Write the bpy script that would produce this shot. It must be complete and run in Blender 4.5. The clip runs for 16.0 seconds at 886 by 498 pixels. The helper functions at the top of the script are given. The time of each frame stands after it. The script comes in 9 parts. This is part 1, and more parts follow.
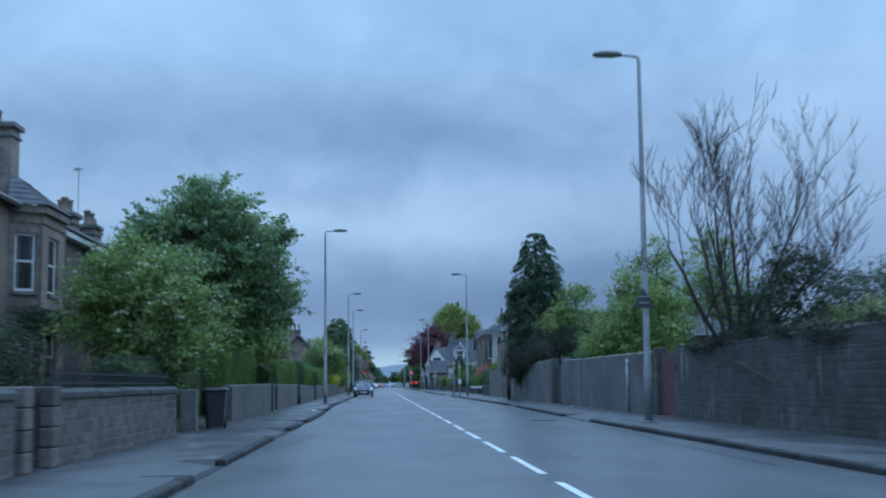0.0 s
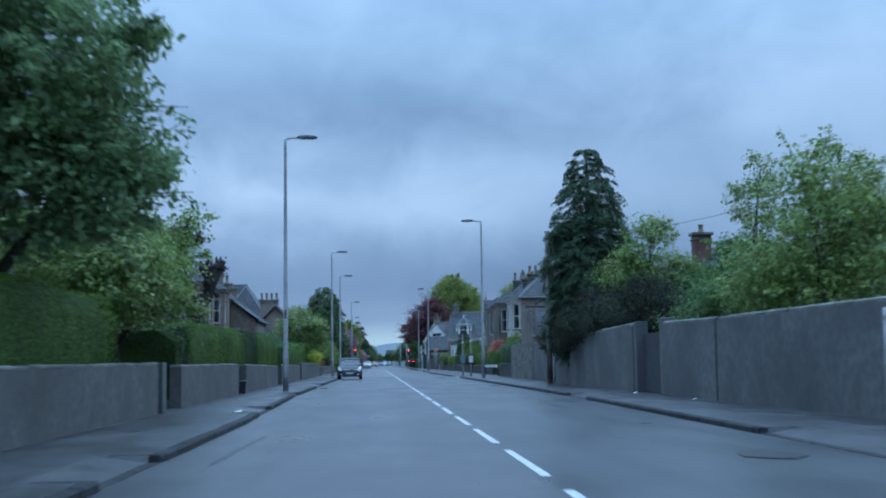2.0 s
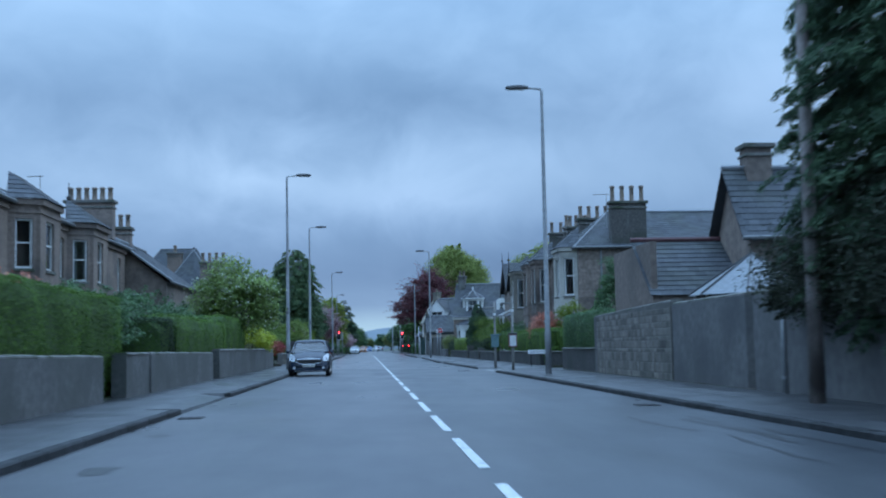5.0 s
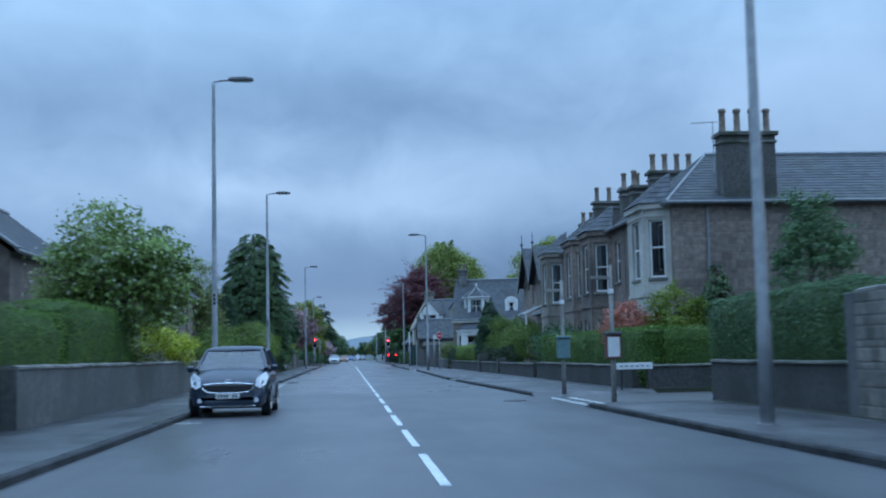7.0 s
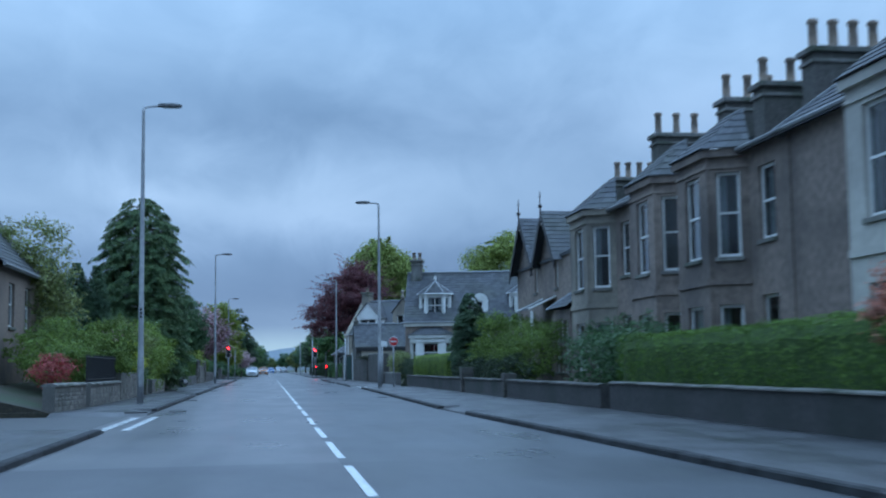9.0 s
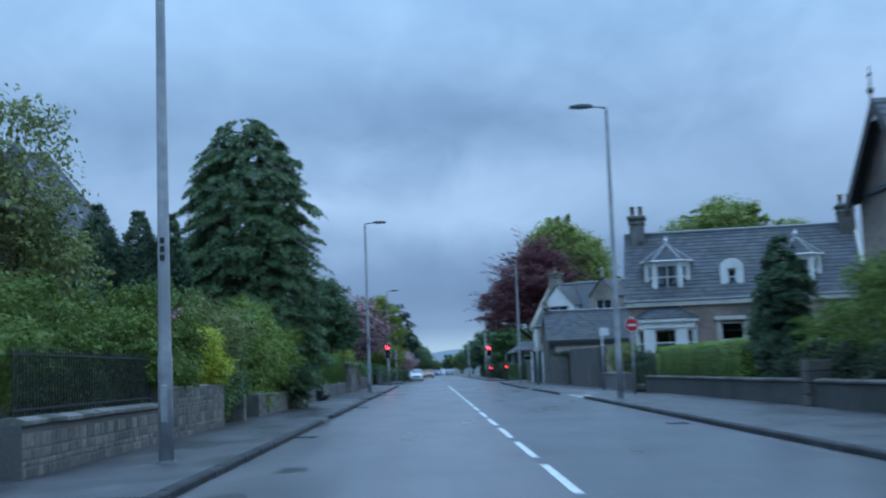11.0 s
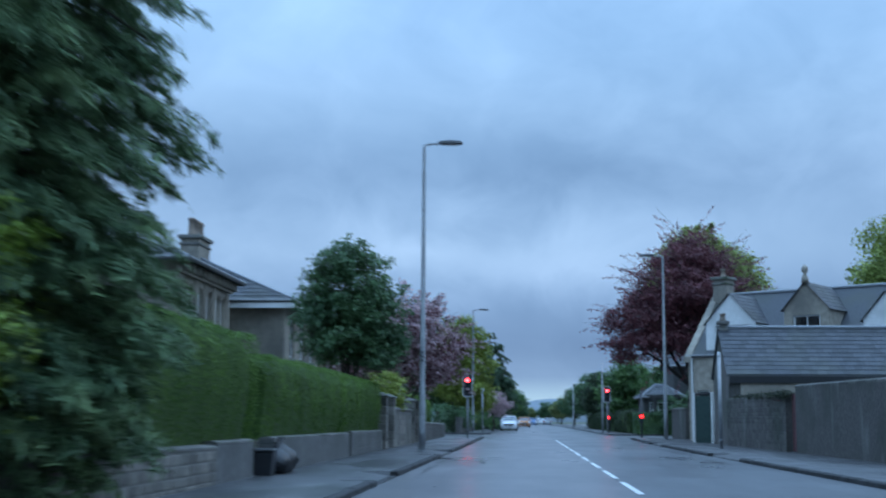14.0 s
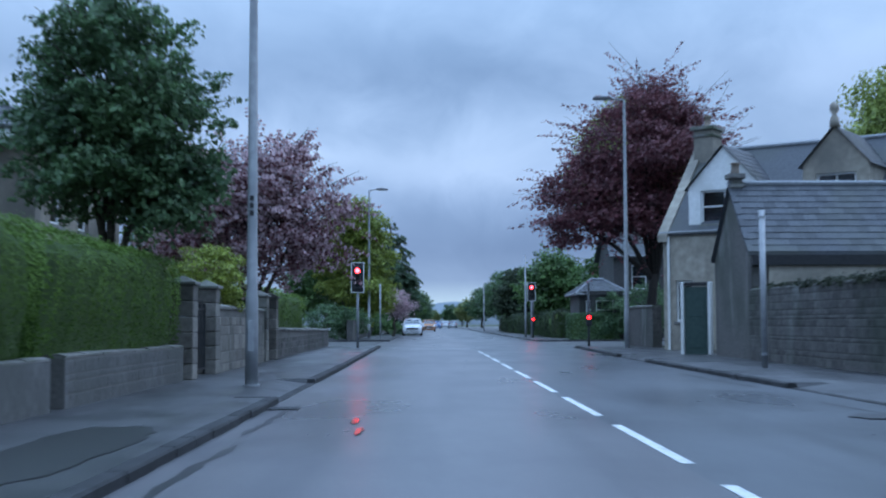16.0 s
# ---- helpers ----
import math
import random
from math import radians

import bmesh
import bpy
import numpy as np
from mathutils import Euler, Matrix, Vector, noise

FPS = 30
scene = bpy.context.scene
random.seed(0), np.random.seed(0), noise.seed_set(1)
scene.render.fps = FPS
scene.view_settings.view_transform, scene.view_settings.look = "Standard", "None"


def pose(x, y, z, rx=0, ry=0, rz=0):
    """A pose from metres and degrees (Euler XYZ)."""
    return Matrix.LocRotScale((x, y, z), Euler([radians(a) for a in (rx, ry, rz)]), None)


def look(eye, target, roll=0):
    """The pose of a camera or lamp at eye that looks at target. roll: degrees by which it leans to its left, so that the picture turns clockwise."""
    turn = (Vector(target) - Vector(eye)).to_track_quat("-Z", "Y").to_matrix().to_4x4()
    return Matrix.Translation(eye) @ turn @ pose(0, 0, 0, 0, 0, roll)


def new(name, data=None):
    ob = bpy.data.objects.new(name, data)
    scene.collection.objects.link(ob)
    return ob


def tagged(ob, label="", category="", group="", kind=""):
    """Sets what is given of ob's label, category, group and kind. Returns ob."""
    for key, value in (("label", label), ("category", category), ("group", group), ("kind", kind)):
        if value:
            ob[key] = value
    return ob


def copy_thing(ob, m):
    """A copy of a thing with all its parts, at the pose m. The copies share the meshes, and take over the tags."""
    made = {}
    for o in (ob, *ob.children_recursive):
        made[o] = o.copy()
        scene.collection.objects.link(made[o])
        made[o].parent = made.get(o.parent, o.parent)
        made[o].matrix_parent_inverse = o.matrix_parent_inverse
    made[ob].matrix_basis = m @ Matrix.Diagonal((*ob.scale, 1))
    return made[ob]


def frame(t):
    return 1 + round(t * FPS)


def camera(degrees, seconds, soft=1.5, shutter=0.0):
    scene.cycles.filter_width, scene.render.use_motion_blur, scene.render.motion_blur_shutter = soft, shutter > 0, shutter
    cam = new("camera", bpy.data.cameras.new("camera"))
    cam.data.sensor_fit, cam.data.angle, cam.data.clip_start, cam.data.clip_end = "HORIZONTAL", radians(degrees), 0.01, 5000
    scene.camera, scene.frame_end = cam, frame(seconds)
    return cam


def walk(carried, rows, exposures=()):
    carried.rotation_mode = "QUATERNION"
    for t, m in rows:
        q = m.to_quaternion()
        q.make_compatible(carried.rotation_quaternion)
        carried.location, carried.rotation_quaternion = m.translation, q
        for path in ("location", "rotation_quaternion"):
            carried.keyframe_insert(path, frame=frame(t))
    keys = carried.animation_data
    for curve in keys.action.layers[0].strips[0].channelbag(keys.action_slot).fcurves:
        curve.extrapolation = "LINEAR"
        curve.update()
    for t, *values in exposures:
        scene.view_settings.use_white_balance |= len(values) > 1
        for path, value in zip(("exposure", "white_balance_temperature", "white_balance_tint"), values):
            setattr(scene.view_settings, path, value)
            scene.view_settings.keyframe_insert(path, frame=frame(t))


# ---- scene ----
cam = camera(40.1, 16.0, 2.0, 0.5)
PATH = [
    (0, (-0.008, 0.739, 1.231), (0.099, 2.724, 1.451), -0.6),
    (0.5, (0.079, 6.951, 1.295), (0.188, 8.938, 1.492), -0.6),
    (1, (0.115, 13.05, 1.314), (0.224, 15.039, 1.498), -0.5),
    (1.5, (0.131, 19.056, 1.229), (0.244, 21.044, 1.409), -0.8),
    (2, (0.387, 24.948, 1.223), (0.502, 26.936, 1.408), -0.8),
    (2.5, (0.56, 30.951, 1.251), (0.677, 32.939, 1.44), -1.1),
    (3, (0.598, 37.234, 1.2), (0.716, 39.222, 1.387), -1.2),
    (3.5, (0.636, 43.636, 1.227), (0.76, 45.624, 1.409), -1.4),
    (4, (0.75, 49.907, 1.243), (0.882, 51.895, 1.428), -0.7),
    (4.5, (0.893, 56.037, 1.217), (1.026, 58.025, 1.391), -0.8),
    (5, (1.054, 62.145, 1.188), (1.183, 64.134, 1.348), -1.1),
    (7.3, (1.24, 91.574, 1.303), (1.414, 93.558, 1.483), -1.3),
    (7.5, (1.242, 94.096, 1.307), (1.448, 96.076, 1.498), -1.1),
    (8, (1.268, 100.647, 1.281), (1.55, 102.616, 1.499), -0.7),
    (8.2, (1.258, 103.23, 1.289), (1.554, 105.196, 1.503), -0.6),
    (10.3, (0.851, 129.952, 1.274), (1.025, 131.937, 1.45), -1.5),
    (10.5, (0.814, 132.514, 1.271), (0.95, 134.501, 1.451), -1.6),
    (11, (0.706, 138.885, 1.315), (0.734, 140.875, 1.514), -2.1),
    (11.5, (0.659, 145.074, 1.251), (0.559, 147.058, 1.479), -1.9),
    (12, (0.542, 151.035, 1.234), (0.352, 153.012, 1.469), -1.2),
    (12.5, (0.449, 156.731, 1.233), (0.21, 158.703, 1.469), -0.3),
    (13, (0.459, 162.371, 1.238), (0.209, 164.337, 1.506), -0.2),
    (13.5, (0.379, 167.827, 1.191), (0.155, 169.794, 1.477), 0.3),
    (14, (0.333, 173.22, 1.169), (0.202, 175.196, 1.447), 0.3),
    (14.5, (0.262, 178.378, 1.188), (0.226, 180.365, 1.411), -0.3),
    (15, (0.171, 183.321, 1.193), (0.186, 185.313, 1.372), 0.2),
    (15.5, (0.088, 188.134, 1.216), (0.126, 190.129, 1.363), 0.4),
    (16, (-0.008, 192.917, 1.201), (0.021, 194.913, 1.322), -0.2),
]
walk(cam, [(t, look(eye, target, roll)) for t, eye, target, roll in PATH], exposures=[(0, 0.13, 6500, 10), (1.5, 0.2, 6500, 10), (3, 0.17, 6500, 10), (4.5, 0.21, 6500, 10), (8, 0.17, 6500, 10), (11.0, 0.15, 6500, 10), (12.0, 0.2, 6500, 10), (12.5, 0.22, 6500, 10), (13.2, 0.25, 6500, 10), (14.0, 0.23, 6480, 10), (14.5, 0.05, 6450, 9), (15.2, 0.1, 6450, 11), (15.6, 0.22, 6520, 12), (16, 0.34, 6750, 17)])

# ---------- world, sun ----------
world = bpy.data.worlds.new("overcast_dusk")
scene.world = world
world.use_nodes = True
wn, wl = world.node_tree.nodes, world.node_tree.links
wn.clear()


def wnode(kind, **vals):
    n = wn.new(kind)
    for k, v in vals.items():
        n.inputs[k.replace("_", " ")].default_value = v
    return n


SUN_EL, SUN_AZ = 32.0, 60.0
sky = wn.new("ShaderNodeTexSky")
sky.sky_type = "NISHITA"
sky.sun_disc = False
sky.sun_elevation, sky.sun_rotation = radians(SUN_EL), radians(SUN_AZ)
coord = wn.new("ShaderNodeTexCoord")
sep = wn.new("ShaderNodeSeparateXYZ")
wl.new(coord.outputs["Generated"], sep.inputs[0])
# cloud deck: flatten the direction so that clouds bunch up towards the horizon
squash = wn.new("ShaderNodeMapping")
squash.inputs["Scale"].default_value = (1.0, 1.0, 1.35)
squash.inputs["Location"].default_value = (0.35, 0.1, 0.42)
wl.new(coord.outputs["Generated"], squash.inputs[0])
big = wnode("ShaderNodeTexNoise", Scale=4.4, Detail=5.0, Roughness=0.46, Distortion=0.35)
fine = wnode("ShaderNodeTexNoise", Scale=13.0, Detail=5.0, Roughness=0.55, Distortion=0.5)
for n in (big, fine):
    wl.new(squash.outputs[0], n.inputs["Vector"])


def wmath(op, a, b, c=None):
    n = wn.new("ShaderNodeMath")
    n.operation = op
    for k, v in enumerate((a, b, c)):
        if v is None:
            continue
        if isinstance(v, (int, float)):
            n.inputs[k].default_value = v
        else:
            wl.new(v, n.inputs[k])
    return n.outputs[0]


# the direction, frayed by the fine noise, in which each broad cloud form has its place
fray = wn.new("ShaderNodeVectorMath"); fray.operation = "MULTIPLY_ADD"
fray.inputs[1].default_value = (0.16, 0.16, 0.075)
wl.new(fine.outputs["Color"], fray.inputs[0])
shift = wn.new("ShaderNodeVectorMath"); shift.operation = "SUBTRACT"
shift.inputs[1].default_value = (0.08, 0.08, 0.0375)
wl.new(coord.outputs["Generated"], shift.inputs[0])
wl.new(shift.outputs[0], fray.inputs[2])
tone = wmath("MULTIPLY_ADD", big.outputs["Fac"], 0.72, 0.45)
tone = wmath("MULTIPLY_ADD", fine.outputs["Fac"], 0.34, tone)
# pale breaks and darker bellies of the cloud deck: place, size, gain
for x, z, rx, rz, gain in ((-0.09, 0.142, 0.36, 0.08, 0.5), (0.06, 0.127, 0.3, 0.05, 0.28), (0.33, 0.2, 0.32, 0.11, 0.36), (0.06, 0.21, 0.5, 0.08, -0.19), (-0.3, 0.2, 0.25, 0.06, -0.1), (0.09, 0.075, 0.28, 0.06, -0.14)):
    place = wn.new("ShaderNodeMapping")
    place.inputs["Scale"].default_value = (1 / rx, 0.5, 1 / rz)
    place.inputs["Location"].default_value = (-x / rx, -0.5, -z / rz)
    wl.new(fray.outputs[0], place.inputs[0])
    ball = wn.new("ShaderNodeTexGradient")
    ball.gradient_type = "QUADRATIC_SPHERE"
    wl.new(place.outputs[0], ball.inputs[0])
    tone = wmath("MULTIPLY_ADD", wmath("POWER", ball.outputs["Fac"], 0.75), gain, tone)
# elevation: pale strip on the horizon, dark band over it, lighter overhead
elev = wn.new("ShaderNodeValToRGB")
er = elev.color_ramp
er.elements[0].position, er.elements[0].color = 0.0, (0.33, 0.52, 0.66, 1)
er.elements[1].position, er.elements[1].color = 1.0, (1.1, 1.85, 2.95, 1)
for p, c in ((0.017, (0.327, 0.517, 0.702)), (0.034, (0.179, 0.305, 0.513)), (0.06, (0.156, 0.273, 0.480)), (0.095, (0.185, 0.319, 0.544)), (0.135, (0.219, 0.371, 0.604)), (0.2, (0.230, 0.392, 0.642)), (0.245, (0.279, 0.474, 0.757)), (0.3, (0.317, 0.550, 0.883)), (0.45, (0.416, 0.718, 1.152))):
    e = er.elements.new(p)
    e.color = (*c, 1)
wl.new(sep.outputs["Z"], elev.inputs[0])
# thick cloud is bluer, thin cloud whiter
tint = wn.new("ShaderNodeCombineXYZ")
for k, power in enumerate((1.25, 1.0, 0.8)):
    wl.new(wmath("POWER", tone, power), tint.inputs[k])
prod = wn.new("ShaderNodeVectorMath"); prod.operation = "MULTIPLY"
wl.new(elev.outputs[0], prod.inputs[0]); wl.new(tint.outputs[0], prod.inputs[1])
skyb = wnode("ShaderNodeBackground", Strength=0.004)
wl.new(sky.outputs[0], skyb.inputs["Color"])
cloudb = wnode("ShaderNodeBackground", Strength=0.95)
wl.new(prod.outputs[0], cloudb.inputs["Color"])
add = wn.new("ShaderNodeAddShader")
wl.new(skyb.outputs[0], add.inputs[0]); wl.new(cloudb.outputs[0], add.inputs[1])
outw = wn.new("ShaderNodeOutputWorld")
wl.new(add.outputs[0], outw.inputs[0])

sun = new("sun", bpy.data.lights.new("sun", "SUN"))
sun.data.energy, sun.data.angle, sun.data.color = 0.4, radians(40), (0.66, 0.83, 1.0)
sun.matrix_world = look((60 * math.sin(radians(SUN_AZ)), 60 * math.cos(radians(SUN_AZ)), 60 * math.tan(radians(SUN_EL))), (0, 0, 0))

# ---------- materials ----------
def material(name, c1, c2, scale=3.0, rough=0.8, bump=0.2, metal=0.0, c3=None, big=0.35, cut=(0.45, 0.7), island=0.0, wet=None, spec=0.5, bscale=None, thin=0.0, bdist=0.02, streak=None):
    """Two colours mixed by fine noise, c3 in larger stains; wet: a second roughness in patches; island: brightness change piece by piece."""
    m = bpy.data.materials.new(name)
    m.use_nodes = True
    n, l = m.node_tree.nodes, m.node_tree.links
    p = n["Principled BSDF"]
    geo = n.new("ShaderNodeNewGeometry")
    def tex(s, detail=6.0):
        t = n.new("ShaderNodeTexNoise")
        t.inputs["Scale"].default_value, t.inputs["Detail"].default_value = s, detail
        l.new(geo.outputs["Position"], t.inputs["Vector"])
        return t
    def ramped(src, a, b, ca, cb):
        r = n.new("ShaderNodeValToRGB")
        r.color_ramp.elements[0].position, r.color_ramp.elements[1].position = a, b
        r.color_ramp.elements[0].color, r.color_ramp.elements[1].color = (*ca, 1), (*cb, 1)
        l.new(src, r.inputs[0])
        return r
    def mixed(fac, a, b, blend="MIX"):
        x = n.new("ShaderNodeMix")
        x.data_type, x.blend_type = "RGBA", blend
        if isinstance(fac, float):
            x.inputs[0].default_value = fac
        else:
            l.new(fac, x.inputs[0])
        for s, v in ((6, a), (7, b)):
            if isinstance(v, tuple):
                x.inputs[s].default_value = (*v, 1)
            else:
                l.new(v, x.inputs[s])
        return x.outputs[2]
    t1 = tex(scale)
    col = ramped(t1.outputs["Fac"], 0.3, 0.7, c1, c2).outputs[0]
    t2 = tex(scale * big * 0.3, 4.0)
    if c3 is not None:
        f = ramped(t2.outputs["Fac"], cut[0], cut[1], (0, 0, 0), (1, 1, 1)).outputs[0]
        col = mixed(f, col, c3)
    if streak:
        colour, stretch, lo, hi = streak
        mp = n.new("ShaderNodeMapping")
        mp.inputs["Scale"].default_value = stretch
        l.new(geo.outputs["Position"], mp.inputs[0])
        ts = n.new("ShaderNodeTexNoise")
        ts.inputs["Scale"].default_value, ts.inputs["Detail"].default_value = 1.0, 5.0
        l.new(mp.outputs[0], ts.inputs["Vector"])
        col = mixed(ramped(ts.outputs["Fac"], lo, hi, (0, 0, 0), (1, 1, 1)).outputs[0], col, colour)
    if island:
        oi = n.new("ShaderNodeObjectInfo")
        s = n.new("ShaderNodeMath"); s.operation = "ADD"
        l.new(geo.outputs["Random Per Island"], s.inputs[0]); l.new(oi.outputs["Random"], s.inputs[1])
        fr = n.new("ShaderNodeMath"); fr.operation = "FRACT"
        l.new(s.outputs[0], fr.inputs[0])
        lo, hi = 1 - island, 1 + island
        col = mixed(1.0, col, ramped(fr.outputs[0], 0.0, 1.0, (lo, lo, lo), (hi, hi, hi)).outputs[0], "MULTIPLY")
    l.new(col, p.inputs["Base Color"])
    p.inputs["Metallic"].default_value = metal
    p.inputs["Specular IOR Level"].default_value = spec
    if wet is None:
        p.inputs["Roughness"].default_value = rough
    else:
        t3 = tex(wet[1], 5.0)
        along = n.new("ShaderNodeMapping")
        along.inputs["Scale"].default_value = (1.0, 0.3, 1.0)
        l.new(geo.outputs["Position"], along.inputs[0]); l.new(along.outputs[0], t3.inputs["Vector"])
        r = n.new("ShaderNodeMapRange")
        r.inputs[1].default_value, r.inputs[2].default_value = wet[2], wet[3]
        r.inputs[3].default_value, r.inputs[4].default_value = rough, wet[0]
        l.new(t3.outputs["Fac"], r.inputs[0]); l.new(r.outputs[0], p.inputs["Roughness"])
    if bump:
        b = n.new("ShaderNodeBump")
        b.inputs["Strength"].default_value, b.inputs["Distance"].default_value = bump, bdist
        tb = t1 if bscale is None else tex(bscale)
        l.new(tb.outputs["Fac"], b.inputs["Height"]); l.new(b.outputs[0], p.inputs["Normal"])
    if thin:
        p.inputs["Subsurface Weight"].default_value = 0.0
        tr = n.new("ShaderNodeBsdfTranslucent")
        l.new(col, tr.inputs["Color"])
        ms = n.new("ShaderNodeMixShader"); ms.inputs[0].default_value = thin
        l.new(p.outputs[0], ms.inputs[1]); l.new(tr.outputs[0], ms.inputs[2])
        l.new(ms.outputs[0], n["Material Output"].inputs[0])
    return m


def leafy(name, dark, light, tip=None, thin=0.42, spec=0.4, scale=0.9, vary=0.4):
    """Foliage: every leaf has its own shade between dark and light, in drifts through the crown."""
    m = material(name, dark, light, scale, 0.46, 0.0, c3=tip, big=2.2, cut=(0.5, 0.72), island=vary, thin=thin, spec=spec)
    return m


def glow(name, colour, strength):
    m = bpy.data.materials.new(name)
    m.use_nodes = True
    p = m.node_tree.nodes["Principled BSDF"]
    p.inputs["Base Color"].default_value = (*colour, 1)
    p.inputs["Emission Color"].default_value = (*colour, 1)
    p.inputs["Emission Strength"].default_value = strength
    return m


def glazed(name, tint=(0.75, 0.82, 0.86), rough=0.03):
    m = bpy.data.materials.new(name)
    m.use_nodes = True
    p = m.node_tree.nodes["Principled BSDF"]
    p.inputs["Base Color"].default_value = (*tint, 1)
    p.inputs["Roughness"].default_value = rough
    p.inputs["Transmission Weight"].default_value = 1.0
    p.inputs["IOR"].default_value = 1.45
    return m


ASPHALT = material("wet_asphalt", (0.05, 0.054, 0.061), (0.082, 0.087, 0.095), 60.0, 0.4, 0.25, c3=(0.054, 0.058, 0.065), big=0.02, cut=(0.46, 0.6), wet=(0.27, 0.5, 0.36, 0.68), bdist=0.003, streak=((0.046, 0.05, 0.056), (1.4, 0.07, 1.0), 0.5, 0.7))
ASPHALT_PALE = material("worn_pale_asphalt", (0.064, 0.063, 0.069), (0.102, 0.1, 0.107), 60.0, 0.42, 0.25, c3=(0.066, 0.066, 0.073), big=0.02, cut=(0.48, 0.62), wet=(0.27, 0.5, 0.36, 0.68), bdist=0.003, streak=((0.058, 0.058, 0.065), (1.2, 0.06, 1.0), 0.52, 0.72))
ASPHALT_PINK = material("worn_pinkish_asphalt", (0.0952, 0.0907, 0.0952), (0.151, 0.143, 0.148), 60.0, 0.38, 0.25, c3=(0.0963, 0.093, 0.0997), big=0.02, cut=(0.48, 0.62), wet=(0.26, 0.5, 0.36, 0.68), bdist=0.003, streak=((0.0829, 0.0806, 0.0874), (1.2, 0.06, 1.0), 0.52, 0.72))
ASPHALT_NEW = material("wet_bluish_asphalt", (0.0627, 0.0672, 0.075), (0.103, 0.109, 0.118), 60.0, 0.38, 0.25, c3=(0.0672, 0.0717, 0.0795), big=0.02, cut=(0.46, 0.6), wet=(0.26, 0.5, 0.36, 0.68), bdist=0.003, streak=((0.0582, 0.0627, 0.0694), (1.4, 0.07, 1.0), 0.5, 0.7))
ASPHALT_SIDE = material("side_street_asphalt", (0.045, 0.045, 0.047), (0.08, 0.08, 0.08), 50.0, 0.5, 0.25, bdist=0.004)
PATCH = material("dark_bitumen_patch", (0.02, 0.02, 0.022), (0.035, 0.035, 0.036), 40.0, 0.35, 0.2, bdist=0.004)
PAVING = material("worn_pavement_asphalt", (0.044, 0.044, 0.047), (0.077, 0.077, 0.08), 35.0, 0.52, 0.3, c3=(0.034, 0.035, 0.037), big=0.07, cut=(0.48, 0.62), wet=(0.32, 0.9, 0.42, 0.6), bdist=0.005, streak=((0.1, 0.1, 0.1), (1.2, 0.35, 1.0), 0.56, 0.72))
WATER = material("standing_water", (0.06, 0.06, 0.062), (0.08, 0.08, 0.082), 20.0, 0.17, 0.05, bdist=0.002)
KERB = material("granite_kerb", (0.028, 0.029, 0.031), (0.06, 0.061, 0.063), 30.0, 0.7, 0.3, c3=(0.02, 0.021, 0.022), big=0.3, island=0.25, bdist=0.006, spec=0.2)
PAINT_LINE = material("worn_road_paint", (0.45, 0.46, 0.46), (0.75, 0.76, 0.75), 14.0, 0.5, 0.1, c3=(0.3, 0.31, 0.31), big=0.8, cut=(0.6, 0.75), bdist=0.003)
GROUND = material("rough_grass", (0.03, 0.05, 0.02), (0.06, 0.085, 0.035), 8.0, 0.9, 0.5, c3=(0.08, 0.07, 0.045), big=0.05)
SOIL = material("garden_soil", (0.03, 0.026, 0.02), (0.06, 0.05, 0.035), 12.0, 0.9, 0.5, c3=(0.03, 0.05, 0.02), big=0.1)
SANDSTONE = material("grey_brown_sandstone", (0.165, 0.128, 0.108), (0.3, 0.235, 0.197), 5.0, 0.85, 0.5, c3=(0.09, 0.075, 0.068), big=0.2, island=0.2)
SANDSTONE_PINK = material("pink_grey_sandstone", (0.19, 0.14, 0.115), (0.30, 0.23, 0.19), 9.0, 0.85, 0.35, c3=(0.12, 0.10, 0.09), big=0.2, island=0.2)
ASHLAR_PALE = material("pale_buff_ashlar", (0.24, 0.21, 0.17), (0.38, 0.335, 0.27), 4.0, 0.8, 0.35, c3=(0.15, 0.135, 0.115), big=0.3, island=0.1)
PAINTED_STONE = material("cream_painted_stone", (0.42, 0.4, 0.35), (0.54, 0.515, 0.46), 6.0, 0.6, 0.12, c3=(0.3, 0.28, 0.25), big=0.25)
RENDERED = material("grey_cement_render", (0.1, 0.098, 0.097), (0.17, 0.166, 0.163), 5.0, 0.9, 0.6, c3=(0.085, 0.085, 0.087), big=0.3, cut=(0.42, 0.66), streak=((0.07, 0.072, 0.07), (0.35, 0.35, 0.3), 0.5, 0.75))
RENDER_PALE = material("pale_cement_render", (0.075, 0.074, 0.072), (0.15, 0.146, 0.142), 7.0, 0.9, 0.6, c3=(0.075, 0.076, 0.07), big=0.3, cut=(0.45, 0.68), streak=((0.08, 0.082, 0.073), (0.6, 0.6, 0.2), 0.45, 0.8))
RUBBLE = material("dark_rubble_stone", (0.06, 0.056, 0.053), (0.125, 0.115, 0.105), 10.0, 0.9, 0.5, c3=(0.05, 0.055, 0.043), big=0.2, island=0.3, streak=((0.26, 0.26, 0.25), (1.1, 1.1, 0.3), 0.6, 0.85))
RUBBLE_PALE = material("weathered_buff_rubble", (0.12, 0.108, 0.095), (0.21, 0.19, 0.165), 10.0, 0.9, 0.5, c3=(0.1, 0.1, 0.085), big=0.15, island=0.4)
RUBBLE_STREAKED = material("dark_rubble_with_lime_streaks", (0.045, 0.044, 0.044), (0.095, 0.09, 0.086), 10.0, 0.9, 0.6, c3=(0.04, 0.045, 0.038), big=0.2, island=0.25, streak=((0.2, 0.2, 0.195), (1.9, 1.9, 0.5), 0.6, 0.76))
